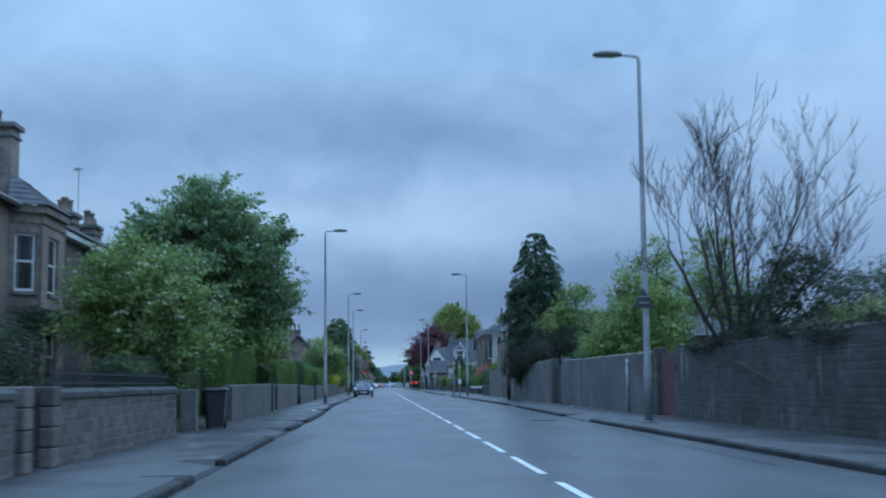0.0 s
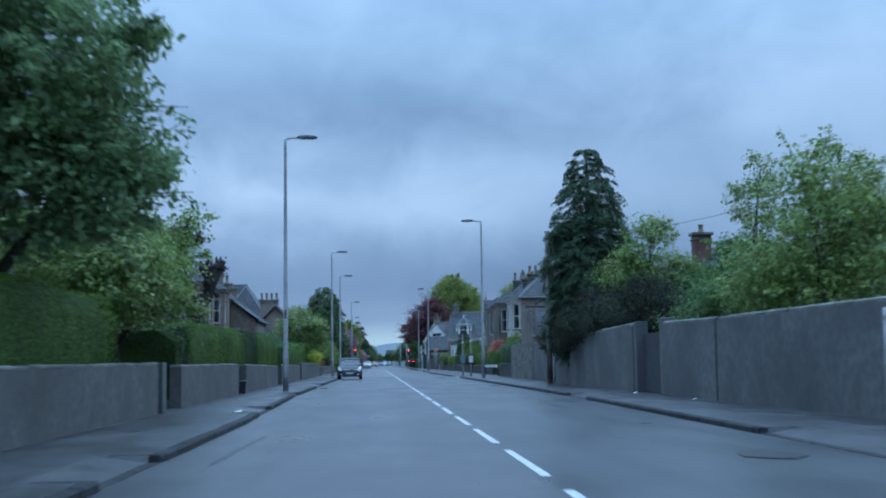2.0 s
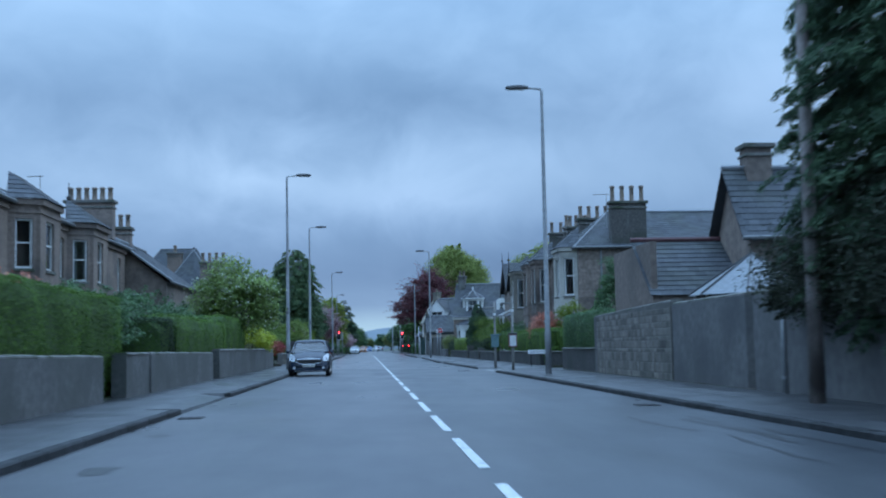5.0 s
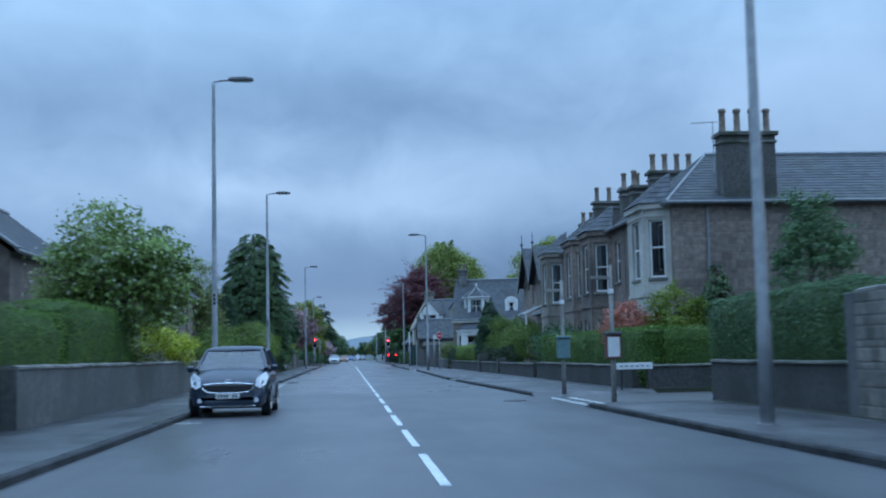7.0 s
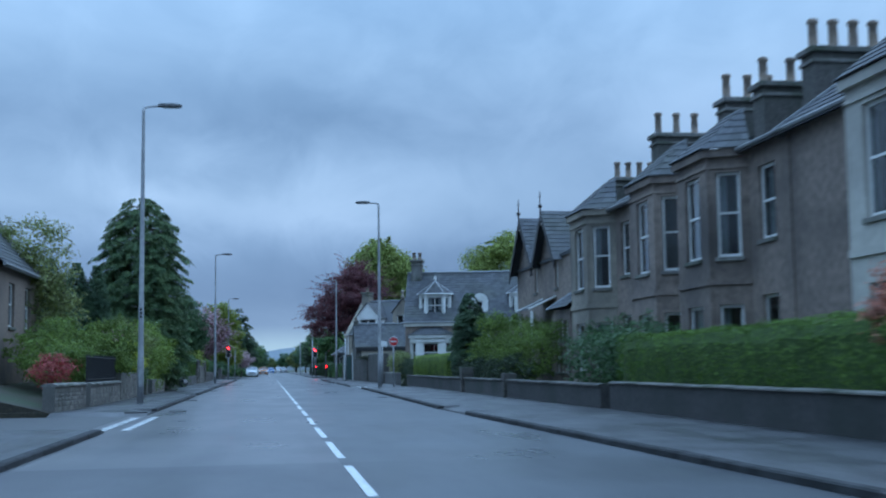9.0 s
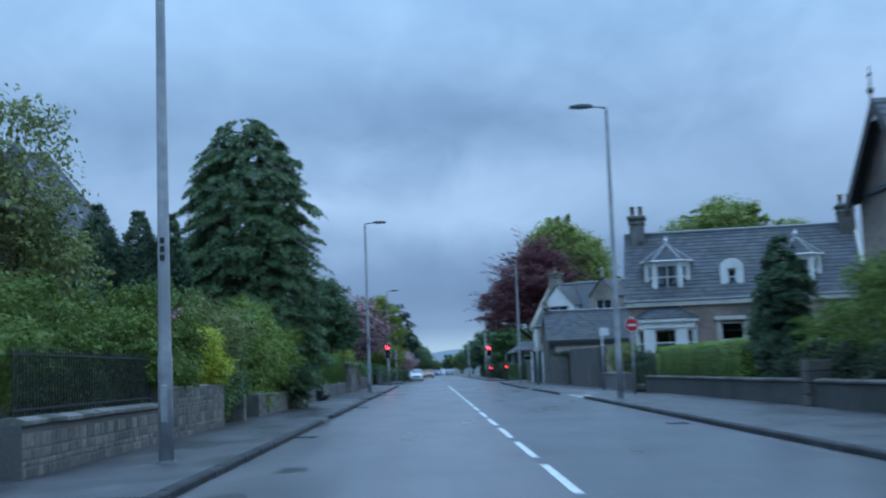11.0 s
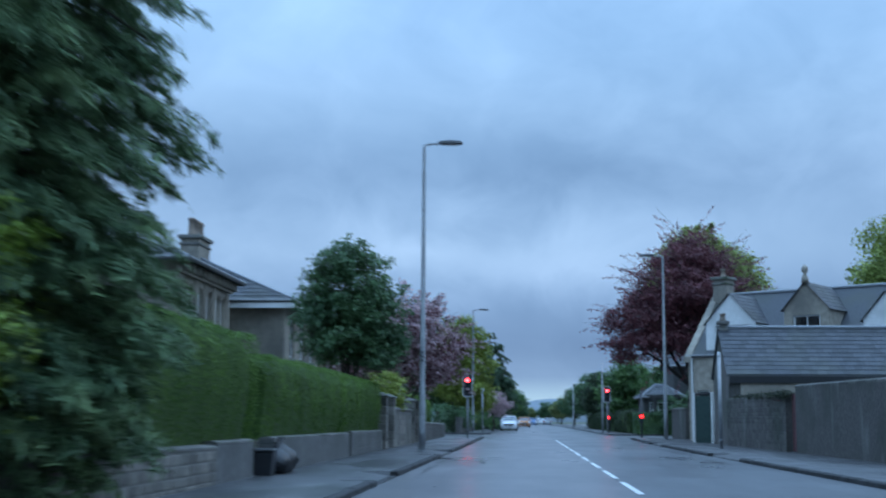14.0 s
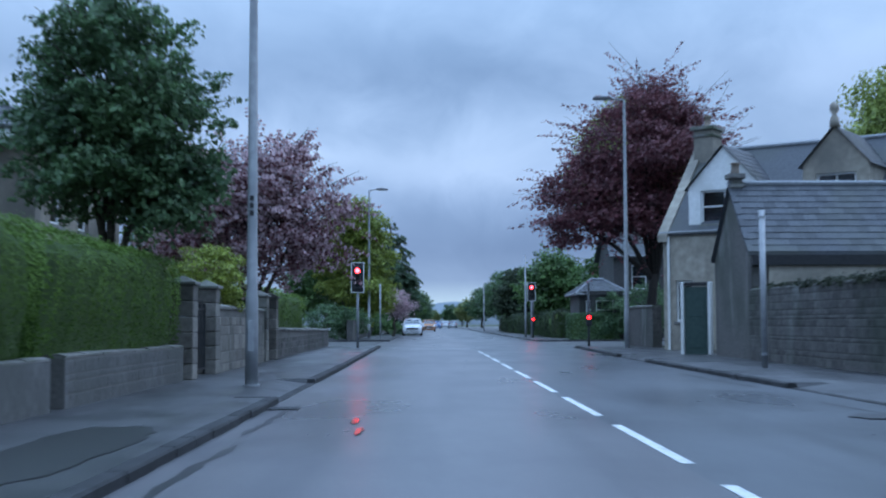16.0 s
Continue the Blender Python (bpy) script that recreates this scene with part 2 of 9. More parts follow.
BRICK_RED = material("weathered_red_brick", (0.16, 0.075, 0.06), (0.25, 0.12, 0.1), 9.0, 0.9, 0.4, c3=(0.1, 0.06, 0.055), big=0.3)
RUBBLE_DARK = material("blackened_garden_stone", (0.04, 0.039, 0.039), (0.085, 0.081, 0.078), 9.0, 0.9, 0.6, c3=(0.035, 0.04, 0.034), big=0.2, island=0.25)
RUBBLE_BROWN = material("brown_grey_garden_rubble", (0.085, 0.073, 0.066), (0.15, 0.128, 0.114), 10.0, 0.9, 0.5, c3=(0.06, 0.055, 0.05), big=0.15, island=0.3)
MORTAR = material("lime_mortar", (0.105, 0.098, 0.09), (0.16, 0.15, 0.137), 20.0, 0.95, 0.4, c3=(0.08, 0.08, 0.07), big=0.1)
COPING = material("mossy_coping_stone", (0.13, 0.125, 0.12), (0.23, 0.22, 0.2), 12.0, 0.85, 0.4, c3=(0.06, 0.075, 0.045), big=0.3, island=0.2)
SLATE = material("blue_grey_slate", (0.05, 0.054, 0.062), (0.088, 0.094, 0.105), 14.0, 0.62, 0.25, c3=(0.07, 0.075, 0.07), big=0.12, island=0.26, spec=0.35)
LEAD = material("lead_flashing", (0.18, 0.19, 0.205), (0.27, 0.285, 0.3), 10.0, 0.5, 0.1)
WHITE_PAINT = material("white_gloss_paint", (0.68, 0.68, 0.66), (0.8, 0.8, 0.78), 8.0, 0.4, 0.05, c3=(0.6, 0.6, 0.57), big=0.4)
DARK_PAINT = material("black_painted_timber", (0.012, 0.012, 0.013), (0.025, 0.025, 0.027), 10.0, 0.5, 0.1)
GREEN_PAINT = material("dark_green_door_paint", (0.02, 0.05, 0.045), (0.035, 0.07, 0.06), 8.0, 0.5, 0.1)
TWIG = material("dark_bare_twigs", (0.022, 0.018, 0.016), (0.045, 0.037, 0.032), 14.0, 0.95, 0.3)
RED_PAINT = material("faded_red_timber", (0.085, 0.035, 0.038), (0.13, 0.05, 0.05), 8.0, 0.6, 0.2)
GATE_GREY = material("dark_weathered_boards", (0.03, 0.031, 0.034), (0.055, 0.056, 0.06), 8.0, 0.7, 0.3)
GUTTER_GREY = material("dull_grey_gutter_paint", (0.16, 0.165, 0.17), (0.24, 0.245, 0.25), 8.0, 0.5, 0.05)
POT_CLAY = material("buff_chimney_clay", (0.2, 0.15, 0.115), (0.32, 0.25, 0.195), 12.0, 0.85, 0.2, c3=(0.12, 0.1, 0.085), big=0.5)
GALV = material("galvanised_lamp_steel", (0.30, 0.31, 0.32), (0.42, 0.43, 0.44), 6.0, 0.55, 0.05, metal=0.35, c3=(0.25, 0.26, 0.27), big=0.4)
HEAD_GREY = material("dark_lantern_casing", (0.05, 0.052, 0.056), (0.08, 0.082, 0.086), 10.0, 0.45, 0.05)
LENS_GREY = material("lantern_lens", (0.22, 0.24, 0.26), (0.3, 0.32, 0.34), 10.0, 0.25, 0.0)
IRON = material("black_cast_iron", (0.012, 0.012, 0.014), (0.03, 0.03, 0.032), 15.0, 0.5, 0.2)
BARK = material("tree_bark", (0.045, 0.036, 0.028), (0.10, 0.082, 0.065), 14.0, 0.95, 0.6, c3=(0.05, 0.06, 0.035), big=0.3)
BIN_PLASTIC = material("dark_grey_bin_plastic", (0.022, 0.024, 0.027), (0.035, 0.037, 0.04), 20.0, 0.4, 0.05)
TIMBER_POLE = material("weathered_pole_timber", (0.24, 0.2, 0.185), (0.36, 0.31, 0.29), 10.0, 0.85, 0.4, c3=(0.1, 0.08, 0.07), big=0.4)
GLASS = glazed("window_glass", (0.5, 0.56, 0.6))
CAR_GLASS = glazed("tinted_car_glass", (0.3, 0.4, 0.44))
CAR_GLASS.node_tree.nodes["Principled BSDF"].inputs["IOR"].default_value = 1.85
CURTAIN = material("pale_net_curtain", (0.45, 0.45, 0.44), (0.6, 0.6, 0.58), 18.0, 0.9, 0.2)
# dimness of the rooms behind the windows is painted into this colour
DIM_ROOM = material("plaster_darkened_as_dim_room", (0.05, 0.048, 0.045), (0.08, 0.076, 0.07), 4.0, 0.9, 0.0)
RED_LAMP = glow("red_signal_lens", (1.0, 0.014, 0.018), 45.0)
RED_LAMP_SMALL = glow("small_red_pedestrian_lens", (1.0, 0.014, 0.018), 9.0)
DARK_LENS = material("unlit_signal_lens", (0.015, 0.017, 0.015), (0.03, 0.03, 0.028), 8.0, 0.2, 0.0)

LEAF_MID = leafy("mid_green_leaves", (0.0585, 0.13, 0.0442), (0.124, 0.227, 0.0715), (0.15, 0.247, 0.0845))
LEAF_DARK = leafy("deep_green_leaves", (0.055, 0.12, 0.055), (0.125, 0.215, 0.095))
LEAF_SYC = leafy("sycamore_green_leaves", (0.122, 0.205, 0.098), (0.26, 0.385, 0.18), (0.23, 0.33, 0.15), thin=0.55)
LEAF_LIGHT = leafy("fresh_light_green_leaves", (0.144, 0.224, 0.0633), (0.27, 0.362, 0.109), (0.333, 0.408, 0.155))
LEAF_HAWTHORN = leafy("hawthorn_leaves", (0.155, 0.24, 0.075), (0.3, 0.39, 0.14), (0.34, 0.41, 0.18), spec=0.08)
LEAF_SPRING = leafy("yellow_green_spring_leaves", (0.132, 0.187, 0.0242), (0.231, 0.286, 0.044))
LEAF_LIME = leafy("pale_lime_spring_leaves", (0.19, 0.245, 0.045), (0.31, 0.36, 0.075))
LEAF_BEECH = leafy("soft_olive_spring_leaves", (0.21, 0.266, 0.077), (0.35, 0.406, 0.126), spec=0.1)
LEAF_SHADE = leafy("shaded_olive_green_leaves", (0.095, 0.15, 0.038), (0.19, 0.265, 0.065), spec=0.15)
LEAF_GOLD = leafy("golden_shrub_leaves", (0.3, 0.35, 0.03), (0.52, 0.55, 0.06), thin=0.3)
LEAF_PURPLE = leafy("copper_purple_leaves", (0.11, 0.04, 0.05), (0.25, 0.09, 0.1))
LEAF_PLUM = leafy("dark_plum_buds", (0.04, 0.022, 0.032), (0.08, 0.045, 0.06))
LEAF_OLIVE = leafy("olive_brown_leaves", (0.14, 0.18, 0.06), (0.28, 0.31, 0.11))
LEAF_HEDGE = leafy("clipped_hedge_leaves", (0.072, 0.138, 0.028), (0.15, 0.25, 0.055), (0.1, 0.165, 0.038), thin=0.24, vary=0.2, spec=0.1)
LEAF_LAUREL = leafy("glossy_yellowish_green_leaves", (0.115, 0.185, 0.03), (0.25, 0.345, 0.06), (0.2, 0.28, 0.05), thin=0.25)
LEAF_CONIFER = leafy("dark_conifer_sprays", (0.06, 0.11, 0.06), (0.165, 0.25, 0.12), (0.17, 0.24, 0.105), thin=0.22, spec=0.1, scale=2.2)
LEAF_YEW = leafy("blackish_conifer_sprays", (0.0483, 0.092, 0.0575), (0.115, 0.19, 0.103), thin=0.35, spec=0.25)
LEAF_IVY = leafy("dull_ivy_leaves", (0.039, 0.058, 0.038), (0.08, 0.105, 0.062), spec=0.1)
LEAF_BROWN = leafy("dull_brownish_leaves", (0.034, 0.041, 0.029), (0.066, 0.074, 0.05), thin=0.3, spec=0.08)
PETAL_PINK = leafy("dusty_pink_blossom", (0.42, 0.27, 0.29), (0.66, 0.49, 0.5))
PETAL_CORAL = leafy("coral_azalea_blossom", (0.42, 0.13, 0.09), (0.62, 0.29, 0.21))
PETAL_MAGENTA = leafy("magenta_rhododendron_petals", (0.5, 0.12, 0.36), (0.7, 0.24, 0.52))
PETAL_RED = leafy("deep_red_blossom", (0.3, 0.05, 0.05), (0.5, 0.12, 0.1))
PETAL_WHITE = leafy("creamy_white_blossom", (0.4, 0.42, 0.33), (0.6, 0.62, 0.52))
# twigs inside hedges, their colour darkened for the shade between leaves
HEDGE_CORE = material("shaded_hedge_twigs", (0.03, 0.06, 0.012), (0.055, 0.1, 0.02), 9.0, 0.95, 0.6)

# ---------- builders ----------
CORNERS = [(sx, sy, sz) for sx in (-1, 1) for sy in (-1, 1) for sz in (-1, 1)]


class Geo:
    """Collects the faces of one mesh; M places what is added."""

    def __init__(self, M=None):
        self.v, self.f, self.M = [], [], M or Matrix()

    def add(self, verts, faces):
        k = len(self.v)
        M = self.M
        self.v += [tuple(M @ Vector(p)) for p in verts]
        self.f += [tuple(k + i for i in f) for f in faces]
        return self

    def box(self, x0, x1, y0, y1, z0, z1, c=0.0):
        x0, x1, y0, y1, z0, z1 = min(x0, x1), max(x0, x1), min(y0, y1), max(y0, y1), min(z0, z1), max(z0, z1)
        if not c:
            v = [(x, y, z) for x in (x0, x1) for y in (y0, y1) for z in (z0, z1)]
            return self.add(v, [(0, 1, 3, 2), (4, 6, 7, 5), (0, 4, 5, 1), (2, 3, 7, 6), (0, 2, 6, 4), (1, 5, 7, 3)])
        h = Vector(((x1 - x0) / 2, (y1 - y0) / 2, (z1 - z0) / 2))
        m = Vector(((x1 + x0) / 2, (y1 + y0) / 2, (z1 + z0) / 2))
        c = min(c, 0.45 * min(h) * 2)
        v = []
        for s in CORNERS:
            for a in range(3):
                v.append(tuple(m[i] + s[i] * (h[i] - (0 if i == a else c)) for i in range(3)))
        at = {s: 3 * i for i, s in enumerate(CORNERS)}
        f = []
        for a in range(3):
            b, d = (a + 1) % 3, (a + 2) % 3
            for s in (-1, 1):
                def co(p, q):
                    t = [0, 0, 0]; t[a], t[b], t[d] = s, p, q
                    return at[tuple(t)] + a
                f.append((co(-1, -1), co(1, -1), co(1, 1), co(-1, 1)) if s > 0 else (co(-1, -1), co(-1, 1), co(1, 1), co(1, -1)))
            for p in (-1, 1):
                for q in (-1, 1):
                    def ce(s, w):
                        t = [0, 0, 0]; t[a], t[b], t[d] = s, p, q
                        return at[tuple(t)] + w
                    q4 = (ce(-1, b), ce(1, b), ce(1, d), ce(-1, d))
                    f.append(q4 if p * q < 0 else q4[::-1])
        for s in CORNERS:
            k = at[s]
            f.append((k, k + 1, k + 2) if s[0] * s[1] * s[2] > 0 else (k, k + 2, k + 1))
        return self.add(v, f)

    def prism(self, poly, z0, z1):
        n = len(poly)
        v = [(x, y, z0) for x, y in poly] + [(x, y, z1) for x, y in poly]
        f = [tuple(range(n))[::-1], tuple(range(n, 2 * n))] + [(i, (i + 1) % n, n + (i + 1) % n, n + i) for i in range(n)]
        return self.add(v, f)

    def tube(self, pts, radii, n=8, cap=True):
        pts = [Vector(p) for p in pts]
        v, f = [], []
        for i, p in enumerate(pts):
            d = (pts[min(i + 1, len(pts) - 1)] - pts[max(i - 1, 0)]).normalized()
            a = d.orthogonal().normalized() if abs(d.z) < 0.95 else (Vector((1, 0, 0)) - d * d.x).normalized()
            b = d.cross(a)
            r = radii[i] if hasattr(radii, "__len__") else radii
            v += [tuple(p + r * (math.cos(t) * a + math.sin(t) * b)) for t in (2 * math.pi * k / n for k in range(n))]
        for i in range(len(pts) - 1):
            f += [(i * n + k, i * n + (k + 1) % n, (i + 1) * n + (k + 1) % n, (i + 1) * n + k) for k in range(n)]
        if cap:
            f += [tuple(range(n))[::-1], tuple(range((len(pts) - 1) * n, len(pts) * n))]
        return self.add(v, f)

    def loft(self, rings, cap=True):
        n = len(rings[0])
        v = [p for r in rings for p in r]
        f = [(i * n + k, i * n + (k + 1) % n, (i + 1) * n + (k + 1) % n, (i + 1) * n + k) for i in range(len(rings) - 1) for k in range(n)]
        if cap:
            f += [tuple(range(n))[::-1], tuple(range((len(rings) - 1) * n, len(rings) * n))]
        return self.add(v, f)

    def mesh(self, name, smooth=False):
        me = bpy.data.meshes.new(name)
        me.from_pydata(self.v, [], self.f)
        if smooth:
            me.shade_smooth()
        return me


def part(name, geo, mat, parent=None, label="", smooth=False, kind=""):
    """One mesh object under a thing or a part (or on its own)."""
    me = geo.mesh(name, smooth) if isinstance(geo, Geo) else geo
    if name.startswith("wall_") or name.endswith(("bay_window", "dormer")):
        bm = bmesh.new()
        bm.from_mesh(me)
        bmesh.ops.remove_doubles(bm, verts=bm.verts, dist=0.0005)
        bm.to_mesh(me)
        bm.free()
    if mat and not me.materials:
        me.materials.append(mat)
    ob = new(name, me)
    ob.parent = parent
    return tagged(ob, label, kind=kind)


def thing(name, M, label, category, group="", kind=""):
    ob = new(name)
    ob.empty_display_size = 0.3
    ob.matrix_basis = M
    return tagged(ob, label, category, group, kind)


def solo(name, geo, mat, label, category, group="", kind="", smooth=False):
    return tagged(part(name, geo, mat, None, "", smooth), label, category, group, kind)


# ---------- foliage ----------
def leaf_cards(name, P, N, size, aspect, mat, rng, parent, label="", droop=0.0, jitter=0.45):
    """Many small bent leaves at the points P, facing about N, as one mesh."""
    n = len(P)
    N = N + rng.normal(0, jitter, (n, 3))
    N /= np.linalg.norm(N, axis=1)[:, None] + 1e-9
    A = np.cross(N, rng.normal(0, 1, (n, 3)))
    if droop:
        A = A * (1 - droop) + np.array([0, 0, -1.0]) * droop + N * 0.25 * droop
    A /= np.linalg.norm(A, axis=1)[:, None] + 1e-9
    B = np.cross(N, A)
    B /= np.linalg.norm(B, axis=1)[:, None] + 1e-9
    s = (size * rng.uniform(0.6, 1.3, n))[:, None]
    w = s * aspect
    V = np.empty((n, 4, 3))
    V[:, 0] = P - A * s * 0.5
    V[:, 1] = P + B * w * 0.5 + N * s * 0.1
    V[:, 2] = P + A * s * 0.5
    V[:, 3] = P - B * w * 0.5 + N * s * 0.1
    me = bpy.data.meshes.new(name)
    me.vertices.add(4 * n)
    me.vertices.foreach_set("co", V.reshape(-1).astype(np.float32))
    me.loops.add(4 * n)
    me.loops.foreach_set("vertex_index", np.arange(4 * n, dtype=np.int32))
    me.polygons.add(n)
    me.polygons.foreach_set("loop_start", np.arange(0, 4 * n, 4, dtype=np.int32))
    me.update(calc_edges=True)
    me.materials.append(mat)
    ob = new(name, me)
    ob.parent = parent
    return tagged(ob, label)


def noise3(P, f, seed):
    """Cheap smooth noise in about -1..1 for an array of points."""
    r = np.random.RandomState(seed)
    out = np.zeros(len(P))
    for k in range(5):
        d = r.normal(0, 1, 3)
        out += np.sin(P @ (d * f * (1 + 0.35 * k)) + r.uniform(0, 6.28))
    return out / 3.2


def crown_points(lobes, n, rng, seed, clump=14, spread=0.28, inner=0.55, gaps=0.15, sats=5):
    """Leaf points in clumps in the outer part of several lobes (x, y, z, rx, ry, rz)."""
    lob = np.array(lobes, float)
    # small side lobes break up the outline
    d = rng.normal(0, 1, (len(lob) * sats, 3))
    d /= np.linalg.norm(d, axis=1)[:, None]
    own = np.repeat(lob, sats, 0)
    small = np.c_[own[:, :3] + d * own[:, 3:] * rng.uniform(0.8, 1.08, (len(own), 1)), own[:, 3:] * rng.uniform(0.2, 0.42, (len(own), 1)) * np.array([1.25, 1.25, 0.7])]
    lob = np.vstack([lob * np.array([1, 1, 1, 0.93, 0.93, 0.93]), small]) if sats else lob
    vol = (lob[:, 3] * lob[:, 4] + lob[:, 4] * lob[:, 5] + lob[:, 3] * lob[:, 5])
    m = n // clump
    idx = rng.choice(len(lob), m, p=vol / vol.sum())
    d = rng.normal(0, 1, (m, 3))
    d /= np.linalg.norm(d, axis=1)[:, None]
    r = inner + (1.0 - inner) * rng.uniform(0, 1, m) ** 0.6
    r *= 1 + 0.16 * noise3(d * 2.2 + idx[:, None], 1.7, seed)
    C = lob[idx, :3] + d * lob[idx, 3:] * r[:, None]
    keep = noise3(C, 1.9, seed + 5) > -1 + gaps * 2.2 - 0.4
    C, d = C[keep], d[keep]
    off = np.clip(rng.normal(0, spread, (len(C) * clump, 3)), -1.6 * spread, 1.6 * spread) * np.array([1, 1, 0.62])
    P = np.repeat(C, clump, 0) + off
    N = np.repeat(d, clump, 0) * 0.45 + off / (np.linalg.norm(off, axis=1)[:, None] + 1e-6) * 0.55 + np.array([0, 0, 0.5])
    return P, N, C


def frond_points(lobes, count, length, rise, rng, leaves=26, spread=0.13):
    """Leafy shoots that stick out of the lobes and break up the outline."""
    lob = np.array(lobes, float)
    w = lob[:, 3] * lob[:, 5] + lob[:, 4] * lob[:, 5]
    idx = rng.choice(len(lob), count, p=w / w.sum())
    d = rng.normal(0, 1, (count, 3))
    d[:, 2] = d[:, 2] * 0.8 + 0.15
    d /= np.linalg.norm(d, axis=1)[:, None]
    a = lob[idx, :3] + d * lob[idx, 3:] * 0.86
    go = d * np.array([1, 1, 0.6]) + rng.normal(0, 0.22, (count, 3))
    go[:, 2] += rise
    go /= np.linalg.norm(go, axis=1)[:, None]
    L = length * rng.uniform(0.55, 1.25, count)
    u = np.tile(np.linspace(0.05, 1, leaves), count)[:, None]
    a2, g2, L2 = np.repeat(a, leaves, 0), np.repeat(go, leaves, 0), np.repeat(L, leaves)[:, None]
    P = a2 + g2 * u * L2 - np.array([0, 0, 1.0]) * (u ** 2) * L2 * 0.25
    P = P + rng.normal(0, 1, P.shape) * spread * (1.15 - 0.8 * u) * np.array([1, 1, 0.55])
    return P, g2 * 0.3 + np.array([0, 0, 0.8]), a, a + go * L[:, None] * 0.9


def limbs(geo, base, top, lobes, r0, rng, twigs=26):
    """A tapered trunk, a limb to each lobe and thinner branches out of it."""
    base, top = Vector(base), Vector(top)
    bend = [base.lerp(top, t) + Vector((rng.uniform(-0.12, 0.12), rng.uniform(-0.12, 0.12), 0)) * (t > 0 and t < 1) for t in (0, 0.25, 0.5, 0.75, 1)]
    geo.tube([base + Vector((0, 0, -0.15)), base + Vector((0, 0, 0.12))] + bend[1:], [r0 * 1.5, r0 * 1.15, r0 * 0.95, r0 * 0.85, r0 * 0.75, r0 * 0.62], 10)
    for L in lobes:
        c = Vector(L[:3])
        a = base.lerp(top, rng.uniform(0.6, 1.0))
        mid = a.lerp(c, 0.5) + Vector((rng.uniform(-0.3, 0.3), rng.uniform(-0.3, 0.3), rng.uniform(0, 0.4)))
        geo.tube([a, mid, c], [r0 * 0.5, r0 * 0.33, r0 * 0.18], 7)
        for _ in range(max(3, twigs // len(lobes))):
            d = Vector(rng.normal(0, 1, 3)).normalized()
            e = c + Vector((d.x * L[3], d.y * L[4], d.z * L[5])) * 0.85
            s = mid.lerp(c, rng.uniform(0.2, 1.0))
            geo.tube([s, s.lerp(e, 0.5) + Vector((0, 0, 0.15)), e], [r0 * 0.16, r0 * 0.1, r0 * 0.04], 5)


def tree(name, x, y, lobes, label, mat, n=14000, leaf=0.2, r0=0.22, fork=2.2, seed=1, aspect=0.62, inner=0.5, gaps=0.18, clump=14, spread=0.28, extra=None, category="tree", twigs=26, z=0.1, limbs_to=10, sats=5, bark=None, fronds=None):
    """A broadleaved tree: lobes are given relative to its foot."""
    rng = np.random.RandomState(seed)
    t = thing(name, pose(x, y, z), label, category)
    g = Geo()
    limbs(g, (0, 0, 0), (rng.uniform(-0.2, 0.2), rng.uniform(-0.2, 0.2), fork), lobes[:limbs_to], r0, rng, twigs)
    P, N, C = crown_points(lobes, n, rng, seed, clump, spread, inner, gaps, sats)
    size = float(np.mean([L[3] for L in lobes]))
    count, length, rise = fronds or (int(22 * len(lobes)), 0.5 * size, 0.25)
    fp, fn, a, b = frond_points(lobes, count, length, rise, rng, max(12, int(0.3 * n / count)), 0.55 * leaf + 0.05)
    P, N = np.vstack([P, fp]), np.vstack([N, fn])
    for p, q in (list(zip(a, b))[::3] if r0 > 0.1 else ()):
        g.tube([Vector(p), Vector(q)], [0.018, 0.006], 4, cap=False)
    part("trunk", g, bark or BARK, t, smooth=True)
    leaf_cards("crown", P, N, leaf, aspect, mat, rng, t)
    if extra:
        emat, en, esize, elabel = extra
        i = rng.choice(len(P), en)
        D = P[i] - P.mean(0)
        D /= np.linalg.norm(D, axis=1)[:, None] + 1e-9
        leaf_cards("blossom", P[i] + D * 0.12, D, esize, 0.9, emat, rng, t, elabel)
    return t


